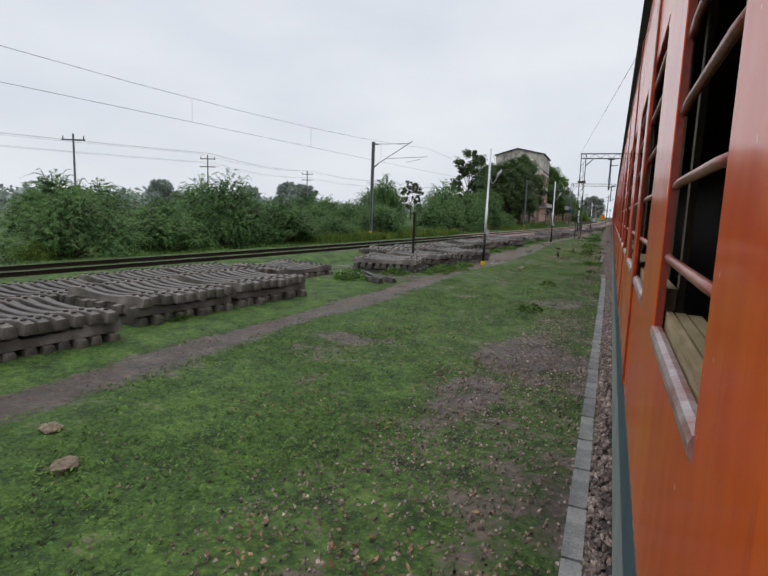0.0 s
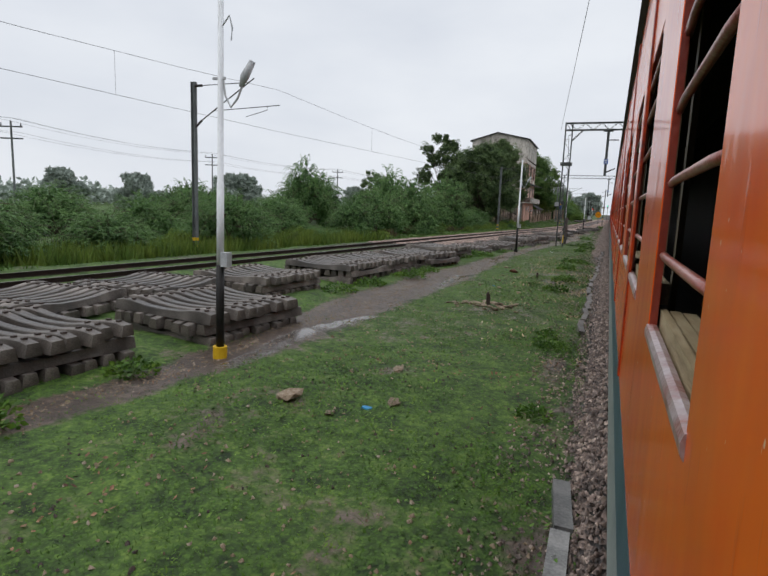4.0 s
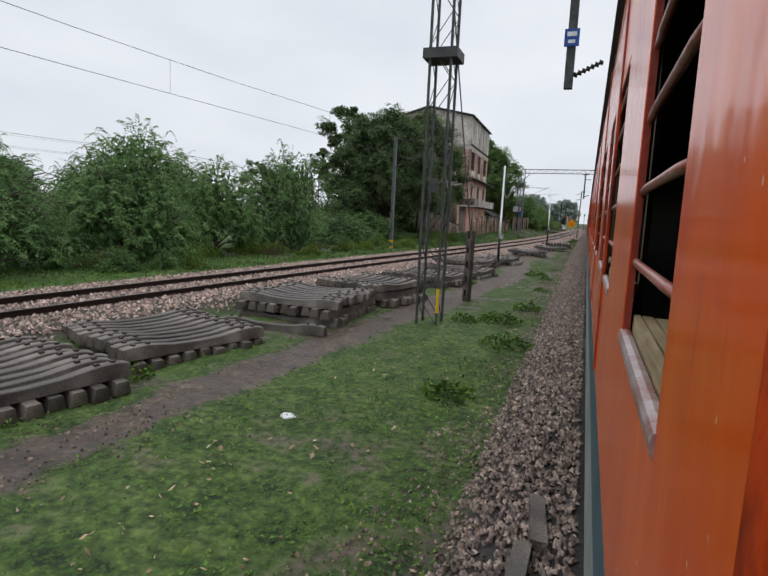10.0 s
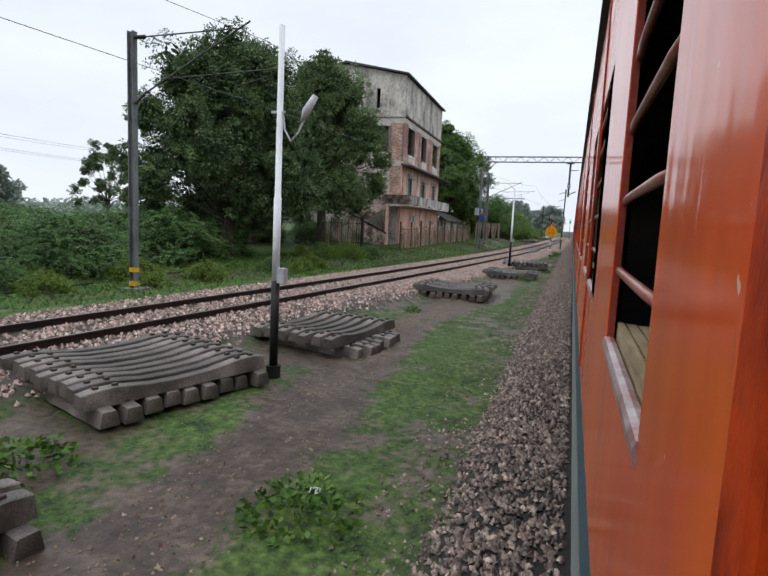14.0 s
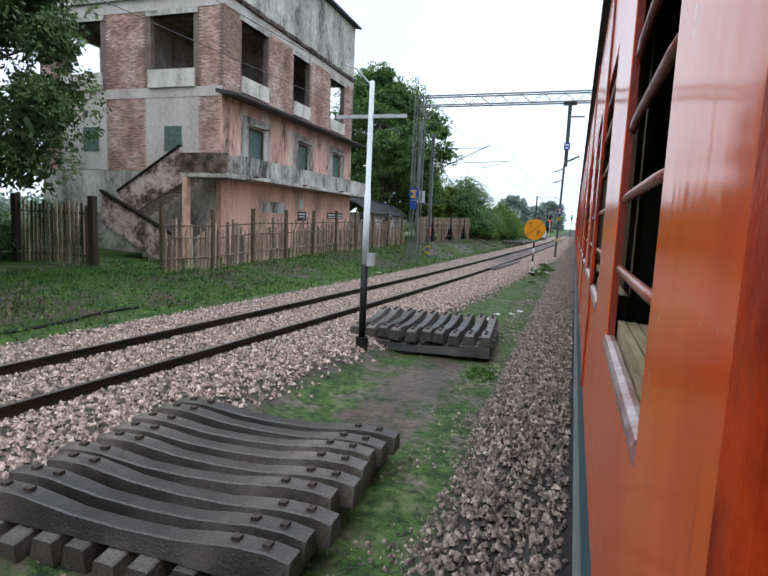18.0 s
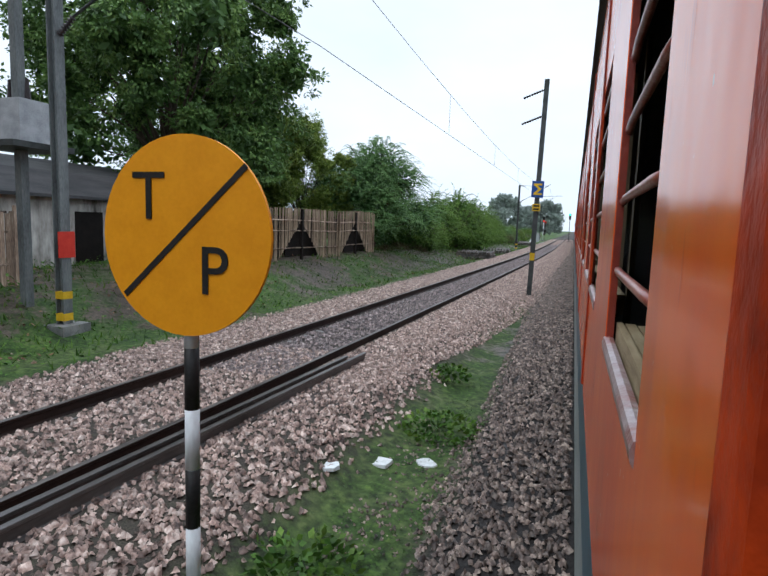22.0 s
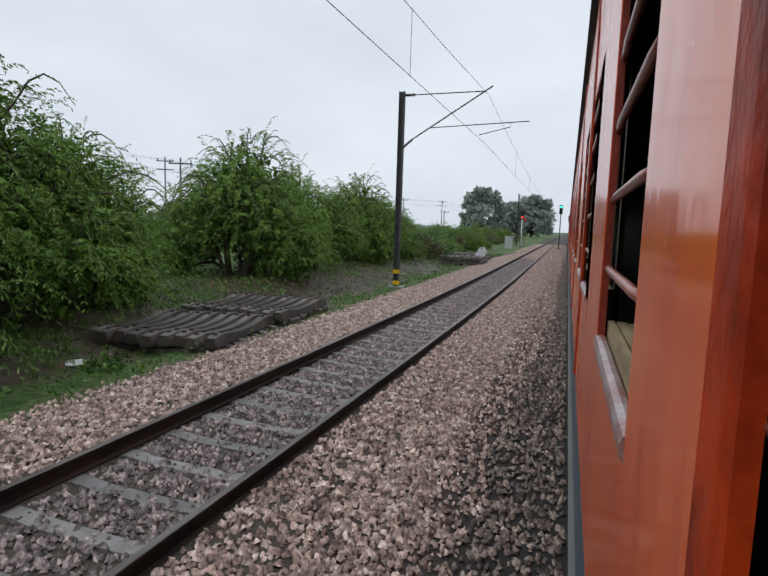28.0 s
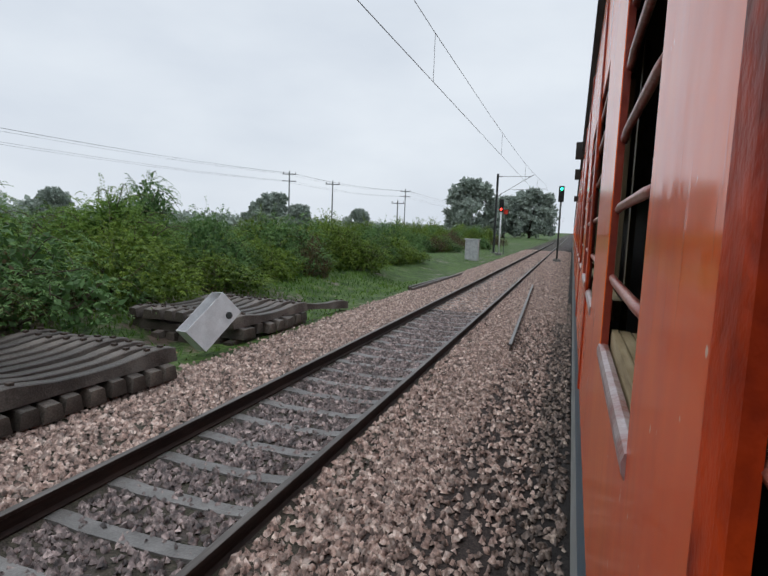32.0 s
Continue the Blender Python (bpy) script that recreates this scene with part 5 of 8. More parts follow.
def lattice(x, y, w, d, tall, m):
    """Four angle legs with zigzag bracing on each face; local coordinates."""
    g = Geo()
    for sx in (-w / 2, w / 2):
        for sy in (-d / 2, d / 2):
            g.box(x + sx - 0.03, x + sx + 0.03, y + sy - 0.03, y + sy + 0.03, -0.2, tall)
    n = int(tall / 0.75)
    for i in range(n):
        z0, z1 = i * tall / n, (i + 1) * tall / n
        a = 1 if i % 2 else -1
        for sy in (-d / 2, d / 2):
            g.tube([(x - a * w / 2, y + sy, z0), (x + a * w / 2, y + sy, z1)], 0.012, 4, False)
        for sx in (-w / 2, w / 2):
            g.tube([(x + sx, y - a * d / 2, z0), (x + sx, y + a * d / 2, z1)], 0.012, 4, False)
    return g.mesh("lattice_leg", m)


def portal(y, legx, beam_z, x_end, hang_x, hang_low, m, label, sign):
    po = thing("overhead_portal", label, "portal", pose(legx, y, h1(legx, y)), group="overhead line portals")
    zb = h1(legx, y)
    tall = beam_z - zb
    part("lattice_leg", lattice(0, 0, 0.55, 0.62, tall, m), po)
    part("lattice_leg", lattice(x_end - legx, 0, 0.55, 0.62, tall, m), po)
    g = Geo()
    span = x_end - legx
    for sy in (-0.26, 0.26):
        for zz in (tall - 0.05, tall - 0.62):
            g.box(-0.3, span + 0.3, sy - 0.03, sy + 0.03, zz - 0.035, zz + 0.035)
        k = int(span / 0.62)
        for i in range(k):
            a, b = (tall - 0.62, tall - 0.05) if i % 2 else (tall - 0.05, tall - 0.62)
            g.tube([(i * span / k, sy, a), ((i + 1) * span / k, sy, b)], 0.014, 4, False)
    for sx in (0.28, span - 0.28):
        g.tube([(sx, 0.26, tall - 1.5), (sx + (0.9 if sx < 1 else -0.9), 0.26, tall - 0.6)], 0.03, 4, False)
        g.tube([(sx, -0.26, tall - 1.5), (sx + (0.9 if sx < 1 else -0.9), -0.26, tall - 0.6)], 0.03, 4, False)
    part("beam", g.mesh("beam", m), po)
    hx = hang_x - legx
    hz_low = hang_low - zb
    da = part("drop_arm", Geo().box(hx - 0.1, hx + 0.1, -0.09, 0.09, hz_low, tall - 0.62).box(hx - 0.38, hx + 0.38, -0.12, 0.12, tall - 0.78, tall - 0.63).mesh("drop_arm", M_DSTEEL), po)
    for p, q, r in (((hx + 0.1, 0, hz_low + 0.3), (hx + 0.75, 0, hz_low + 0.6), 0.075), ((hx + 0.1, 0, tall - 1.45), (hx + 0.85, 0, tall - 1.45), 0.06)):
        g = Geo()
        insulator(g, p, q, r)
        part("insulator", g.mesh("insulator", M_INSUL, smooth=True), da)
    sg = part("number_plate", Geo().box(hx - 0.17, hx + 0.17, -0.125, -0.1, hz_low + 0.95, hz_low + 1.35).mesh("number_plate", M_SIGNBLUE), da, "blue plate with pale marks")
    part("mark_bar", Geo().box(hx - 0.11, hx + 0.11, -0.131, -0.125, hz_low + 1.18, hz_low + 1.28).box(hx - 0.08, hx + 0.08, -0.131, -0.125, hz_low + 1.02, hz_low + 1.1).mesh("mark_bar", M_WHITE), sg)
    return po


p1 = portal(72.3, -3.85, 9.85, 8.2, -0.72, 5.5, M_DSTEEL, "dark lattice steel portal spanning the train's track", 1)
part("switch_box", Geo().box(-0.45, 0.45, -0.4, 0.4, 6.9, 7.15).mesh("switch_box", M_DSTEEL), p1)
part("notice_plate", Geo().box(-0.12, 0.12, -0.36, -0.33, 3.55, 3.9).mesh("notice_plate", M_DSTEEL), p1)
for lx in (0.28,):
    part("paint_band", Geo().box(lx - 0.034, lx + 0.034, -0.345, -0.276, 0.35, 1.0).mesh("paint_band", M_YELLOW), p1)
portal(146.1, -9.9, 10.25, 8.2, -0.83, 5.95, M_STEEL, "grey lattice steel portal spanning both tracks", 1)
ms = h_mast(-20.0, 45.2, 8.6)
cantilever(ms, 8.4, 6.4, 3.4)
ms = h_mast(-14.1, 97.9, 8.5)
cantilever(ms, 8.3, 6.2, 4.2)
ms = h_mast(-10.2, 151.0, 8.8, yellow=True)
cantilever(ms, 7.8, 6.0, 3.8)
part("red_plate", Geo().box(0.112, 0.13, -0.2, 0.2, 1.5, 2.05).mesh("red_plate", M_REDSIGN), ms, "small faded red plate")
ms = h_mast(-6.75, 212.3, 8.05, M_DSTEEL, yellow=True)
cantilever(ms, 7.9, 5.83, 3.4)
ms = h_mast(-8.3, 287.0, 8.8, M_DSTEEL, yellow=False)
cantilever(ms, 8.5, 6.3, 3.6)

# single tall pole with two signs between the tracks
pl = thing("line_pole", "dark steel pole with a blue and yellow sign between the tracks", "pole", pose(-1.57, 165.1, h1(-1.57, 165.1), 0, 1.2, 0))
part("column", Geo().prism([(q, p) for p, q in h_section(0.075, 0.09, 0.02, 0.012)], "z", -0.2, 8.5).mesh("column", M_DSTEEL), pl)
sgn = part("sign_plate", Geo().box(-0.23, 0.23, -0.13, -0.09, 3.95, 4.6).mesh("sign_plate", M_SIGNBLUE), pl, "blue enamel sign plate")
zig = [(0.16, 0.53), (-0.17, 0.53), (-0.17, 0.47), (0.03, 0.32), (-0.15, 0.15), (-0.15, 0.08), (0.17, 0.08), (0.17, 0.15), (-0.02, 0.15), (0.15, 0.32), (-0.03, 0.46), (0.16, 0.46)]
part("zigzag_mark", Geo().prism([(p, q + 3.95 + 0.02) for p, q in zig], "y", -0.136, -0.130).mesh("zigzag_mark", M_YELLOW), sgn, "yellow zigzag mark")
sg2 = part("number_plate", Geo().box(-0.15, 0.15, -0.12, -0.09, 3.42, 3.7).mesh("number_plate", M_YELLOW), pl, "small yellow plate")
part("mark_bar", Geo().box(-0.11, 0.11, -0.126, -0.12, 3.59, 3.66).box(-0.11, 0.11, -0.126, -0.12, 3.46, 3.53).mesh("mark_bar", M_BLACK), sg2)
part("paint_band", Geo().box(-0.094, 0.094, -0.079, 0.079, 1.45, 1.75).mesh("paint_band", M_YELLOW), pl)
for zz in (8.1, 7.1):
    g = Geo()
    insulator(g, (-0.1, 0, zz), (-0.85, 0, zz - 0.3), 0.055, 8)
    part("insulator", g.mesh("insulator", M_INSUL, smooth=True), pl)

# round amber board on a striped stem
tp = thing("speed_board", "round amber board lettered T/P on a black and white stem", "sign", pose(-2.23, 145.05, h1(-2.23, 145.05)))
part("disc", Geo().prism(ring(0.61, 48, 0.0, 2.70), "y", -0.012, 0.012).mesh("disc", M_AMBER), tp, "amber painted disc")
m45 = Matrix.Translation((0, 0, 2.72)) @ Matrix.Rotation(radians(-42), 4, "Y")
part("slash", Geo().box(-0.6, 0.6, -0.018, -0.012, -0.018, 0.018, m45).mesh("slash", M_BLACK), tp)
for ch, lx, lz in (("T", -0.25, 2.80), ("P", 0.22, 2.36)):
    cu = bpy.data.curves.new("letter", "FONT")
    cu.body, cu.size, cu.extrude, cu.align_x = ch, 0.42, 0.003, "CENTER"
    cu.materials.append(M_BLACK)
    part("letter", cu, tp, m=pose(lx, -0.017, lz, 90, 0, 0))
for i in range(6):
    part("stem_band", Geo().tube([(0, 0.062, i * 0.4), (0, 0.062, (i + 1) * 0.4)], 0.048, 10).mesh("stem_band", M_BLACK if i % 2 == 0 else M_WHITE, smooth=True), tp)
part("foot", Geo().box(-0.2, 0.2, -0.2, 0.2, -0.15, 0.16).mesh("foot", M_BLACK), tp)
part("foot_cap", Geo().box(-0.15, 0.15, -0.15, 0.15, 0.16, 0.2).mesh("foot_cap", M_WHITE), tp)


def signal(x, y, tall, lens, lit):
    sg = thing("signal", "colour light railway signal on a slim post", "signal", pose(x, y, h1(x, y)), group="signals")
    part("post", Geo().tube([(0, 0, 0), (0, 0, tall - 1.1)], 0.075, 10).mesh("post", M_WHITE if x < -3 else M_DSTEEL, smooth=True), sg)
    hd = part("head", Geo().box(-0.22, 0.22, -0.1, 0.1, tall - 1.3, tall).mesh("head", M_BLACK), sg, "black signal head")
    for i in range(3):
        zz = tall - 0.25 - i * 0.4
        part("hood", Geo().prism([(p, q + zz) for p, q in ring(0.14, 14)] , "y", -0.2, -0.1).mesh("hood", M_BLACK), hd)
        part("lens", Geo().prism([(p, q + zz) for p, q in ring(0.115, 14)], "y", -0.215, -0.2).mesh("lens", lens if i == lit else M_BLACK), hd)
    part("foot", Geo().box(-0.3, 0.3, -0.3, 0.3, -0.15, 0.25).mesh("foot", M_KERB), sg)
    return sg


signal(-1.12, 272.8, 6.3, M_LAMPGREEN, 0)
signal(-7.3, 283.7, 5.9, M_LAMPRED, 2)
sp = thing("lineside_sign", "small red board on a thin post beside the signal", "sign", pose(-6.85, 283.9, h1(-6.85, 283.9)))
part("plate", Geo().box(-0.22, 0.22, -0.02, 0.0, 4.3, 4.75).mesh("plate", M_REDSIGN), sp)
part("post", Geo().box(-0.03, 0.03, 0.0, 0.05, -0.1, 4.7).mesh("post", M_DSTEEL), sp)
rb = thing("relay_cabinet", "pale grey trackside relay cabinet", "cabinet", pose(-8.0, 271.2, h1(-8.0, 271.2)))
part("body", Geo().box(-0.55, 0.55, -0.3, 0.3, -0.1, 1.75).mesh("body", M_BOX), rb)
part("lid", Geo().box(-0.62, 0.62, -0.37, 0.37, 1.75, 1.85).mesh("lid", M_BOX), rb)
for dx in (-0.27, 0.27):
    part("door", Geo().box(dx - 0.25, dx + 0.25, -0.325, -0.302, 0.1, 1.65).mesh("door", M_BOX), rb)

# ---------------------------------------------------------------- overhead wires
def wire(name, pts, r=0.012, label="overhead line wire", sag=0.0):
    cu = bpy.data.curves.new(name, "CURVE")
    cu.dimensions, cu.bevel_depth, cu.bevel_resolution = "3D", r, 1
    sp = cu.splines.new("POLY")
    out = []
    for a, b in zip(pts, pts[1:]):
        for i in range(9):
            f = i / 9
            p = Vector(a).lerp(Vector(b), f)
            p.z -= sag * 4 * f * (1 - f)
            out.append(p)
    out.append(Vector(pts[-1]))
    sp.points.add(len(out) - 1)
    for q, p in zip(sp.points, out):
        q.co = (*p, 1)
    cu.materials.append(M_WIRE)
    return solid(name, cu, label, "wire", group="wires")


SUP = [(-18.1, -8.0), (-14.95, 45.2), (-9.05, 97.9), (-4.75, 152.0), (-3.25, 212.3), (-3.2, 287.0), (-3.1, 345.0), (-3.1, 420.0)]
wire("contact_wire", [(sx, sy, 5.6) for sx, sy in SUP], 0.0075, "contact wire over the second track")
wire("catenary_wire", [(sx, sy, 7.5) for sx, sy in SUP], 0.0075, "catenary wire over the second track", 0.95)
drp = Geo()
for (ax, ay), (bx, by) in zip(SUP, SUP[1:]):
    for i in range(1, 6):
        f = i / 6
        zt = 7.5 - 0.95 * 4 * f * (1 - f)
        drp.tube([(ax + (bx - ax) * f, ay + (by - ay) * f, 5.6), (ax + (bx - ax) * f, ay + (by - ay) * f, zt)], 0.006, 4, False)
solid("dropper_wires", drp.mesh("dropper_wires", M_WIRE), "thin droppers between contact wire and catenary", "wire", kind="stuff")
wire("anchor_wire", [(-4.5, 72.3, 9.3), (0.2, 29.0, 9.3), (3.2, 0.0, 9.3)], 0.011, "anchor wire from the portal")
wire("stay_wire", [(-3.85, 72.6, 8.6), (-3.75, 76.8, 1.75)], 0.02, "slanting stay wire from the portal to the concrete post")


# ---------------------------------------------------------------- plants
prng = np.random.default_rng(21)


def leaf_quads(cent, along, length, width, droop=None):
    """Slim two-triangle leaves at cent, pointing along (n, 3)."""
    n = len(cent)
    along = along / (np.linalg.norm(along, axis=1, keepdims=True) + 1e-9)
    side = np.cross(along, prng.normal(0, 1, (n, 3)))
    side /= np.linalg.norm(side, axis=1, keepdims=True) + 1e-9
    L, W = length[:, None], width[:, None]
    P = np.stack([cent, cent + along * L * 0.5 + side * W, cent + along * L, cent + along * L * 0.5 - side * W], 1).reshape(-1, 3)
    return P, np.arange(4 * n).reshape(-1, 4)


def toned(me, tone):
    """Store one tone per leaf on a mesh of four-cornered leaves."""
    at = me.attributes.new("tone", "FLOAT", "POINT")
    at.data.foreach_set("value", np.repeat(np.clip(tone, 0, 1), 4).astype(np.float32))
    return me


def bush_parts(seed, rx, ry, tall, wands, leaf=0.13, arch=9, m=None, nodes=13, lobes=10, wisps=0.09):
    """Mesquite thicket: limbs from one root, and over its lobes long wands that rise, arch over and hang, feathered on both sides."""
    r = np.random.default_rng(seed)
    rr = random.Random(seed)
    g = Geo()
    size = min(1.25, tall / 2.8)
    th = 2.4 * np.arange(lobes) + r.uniform(-0.5, 0.5, lobes)
    q = np.sqrt((np.arange(lobes) + 0.3) / lobes)
    lr = r.uniform(0.30, 0.46, lobes) * (rx + ry) / 2 * (1.12 - 0.35 * q)
    lc = np.stack([np.cos(th) * q * rx * 0.72, np.sin(th) * q * ry * 0.72, np.maximum(0.12, tall * (0.74 - 0.60 * q ** 1.6) * r.uniform(0.75, 1.12, lobes) - 0.25 * lr)], -1)
    for i in range(max(arch, lobes)):
        tip = Vector(lc[i % lobes])
        root = Vector((rr.uniform(-0.3, 0.3) * size, rr.uniform(-0.3, 0.3) * size, -0.05))
        mid = root.lerp(tip, 0.5) + Vector((rr.uniform(-0.2, 0.2), rr.uniform(-0.2, 0.2), 0.2)) * size
        g.tube([root, root.lerp(mid, 0.5), mid, tip], [0.06 * size, 0.05 * size, 0.036 * size, 0.012], 5)
    pick = r.choice(lobes, wands, p=lr ** 2 / np.sum(lr ** 2))
    u = r.normal(0, 1, (wands, 3))
    u[:, 2] = np.abs(u[:, 2]) * 0.95 - 0.12
    u /= np.linalg.norm(u, axis=1, keepdims=True)
    c = lc[pick] + u * (lr[pick] * r.uniform(0.66, 1.0, wands))[:, None]
    c[:, 2] = np.maximum(c[:, 2], 0.04)
    away = c * np.array([1, 1, 0.0])
    away /= np.linalg.norm(away, axis=1, keepdims=True) + 0.3
    d = u * 0.55 + away * 0.55 + r.normal(0, 0.28, c.shape) + np.array([0, 0, 0.45])
    d /= np.linalg.norm(d, axis=1, keepdims=True)
    ln = r.uniform(0.45, 1.15, wands) * size
    hang = r.uniform(0.4, 0.95, wands)
    wisp = (r.uniform(0, 1, wands) < wisps) & (c[:, 2] > tall * 0.35)
    ln = np.where(wisp, ln * 1.1 + 0.2 * size, ln)
    d[wisp, 2] += 0.08
    hang = np.where(wisp, r.uniform(0.7, 1.05, wands), hang)
    for i in np.nonzero(wisp)[0][:70]:
        pts = [Vector(c[i]) + Vector(d[i]) * (f * ln[i]) - Vector((0, 0, hang[i] * f * f * ln[i])) for f in (0, 0.25, 0.5, 0.75, 1.0)]
        g.tube([Vector(lc[pick[i]])] + pts, [0.02 * size, 0.016 * size, 0.013 * size, 0.01 * size, 0.007 * size, 0.003], 4)
    wood = g.mesh("woody_stem", M_TWIG)
    k = nodes * 2
    f = (np.repeat(np.arange(nodes), 2) + 0.6) / nodes
    f = f[None, :, None] * np.ones((wands, 1, 1))
    L = ln[:, None, None]
    down = np.array([0, 0, -1.0])
    pos = c[:, None] + d[:, None] * f * L + down * (f ** 2) * L * hang[:, None, None]
    tang = d[:, None] + down * 2 * f * hang[:, None, None]
    tang = tang / (np.linalg.norm(tang, axis=2, keepdims=True) + 1e-6)
    side = np.cross(tang, down)
    side = side / (np.linalg.norm(side, axis=2, keepdims=True) + 1e-3) * np.where(np.arange(k) % 2, 1, -1)[None, :, None]
    al = side * 0.85 + tang * 0.55 + down * 0.30 + r.normal(0, 0.16, pos.shape)
    size_f = (1.15 - 0.55 * f[..., 0]) * np.where(wisp, 0.8, 1.0)[:, None]
    tone = np.clip(r.uniform(0.2, 0.75, (wands, 1)) + 0.25 * f[..., 0], 0, 1)
    # inner leaves get low tones: the shade inside the bush, put into colour
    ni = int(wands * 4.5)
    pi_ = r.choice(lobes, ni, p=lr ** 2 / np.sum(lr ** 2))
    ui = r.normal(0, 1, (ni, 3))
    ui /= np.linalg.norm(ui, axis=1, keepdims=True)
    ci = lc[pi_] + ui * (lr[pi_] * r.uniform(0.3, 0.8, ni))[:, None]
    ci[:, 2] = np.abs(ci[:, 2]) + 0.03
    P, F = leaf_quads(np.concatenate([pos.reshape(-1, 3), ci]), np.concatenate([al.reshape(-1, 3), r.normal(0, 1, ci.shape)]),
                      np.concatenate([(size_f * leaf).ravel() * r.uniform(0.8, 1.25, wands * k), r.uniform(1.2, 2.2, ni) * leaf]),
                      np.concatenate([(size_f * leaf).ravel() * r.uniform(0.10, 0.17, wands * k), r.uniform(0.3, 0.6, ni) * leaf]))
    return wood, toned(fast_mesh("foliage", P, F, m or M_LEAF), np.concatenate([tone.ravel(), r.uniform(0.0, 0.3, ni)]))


BUSHES = [bush_parts(sd, rx, ry, tall, sp) for sd, rx, ry, tall, sp in ((1, 2.6, 2.6, 3.0, 620), (2, 2.9, 2.8, 3.4, 700), (3, 2.3, 2.5, 2.8, 560), (4, 2.8, 2.9, 3.2, 660))]
NEARBUSH = [bush_parts(sd, rx, ry, tall, sp, 0.105, 13, M_NEARLEAF, 15) for sd, rx, ry, tall, sp in ((5, 2.7, 2.7, 3.1, 1250), (6, 2.9, 2.6, 3.1, 1250))]
LOWBUSH = [bush_parts(sd, 1.3, 1.3, 1.0, 430, 0.055, 7, M_SCRUB if sd % 2 else M_LEAF, 9, 8, 0.04) for sd in (11, 12, 15)]
DRYBUSH = bush_parts(13, 1.3, 1.3, 0.9, 240, 0.05, 16, M_DRY, 8, 7, 0.25)


def bush(i, x, y, s=1.0, turn=0.0, sz=None, low=False, dz=0.0):
    dry = low and i % 6 == 5
    wood, leaves = DRYBUSH if dry else LOWBUSH[i % 3] if low else NEARBUSH[i % 2] if -14.5 < x < -10 and 180 < y else BUSHES[i % 4]
    b = thing("bush", "low half-dry brownish scrub bush" if dry else "low green scrub bush on the verge" if low else "feathery mesquite bush with drooping green sprays", "bush",
              pose(x, y, h1(x, y) - 0.05 + dz, 0, 0, turn) @ Matrix.Diagonal((s, s, sz or s, 1)), group="scrub along the line")
    part("woody_stem", wood, b)
    part("foliage", leaves, b)


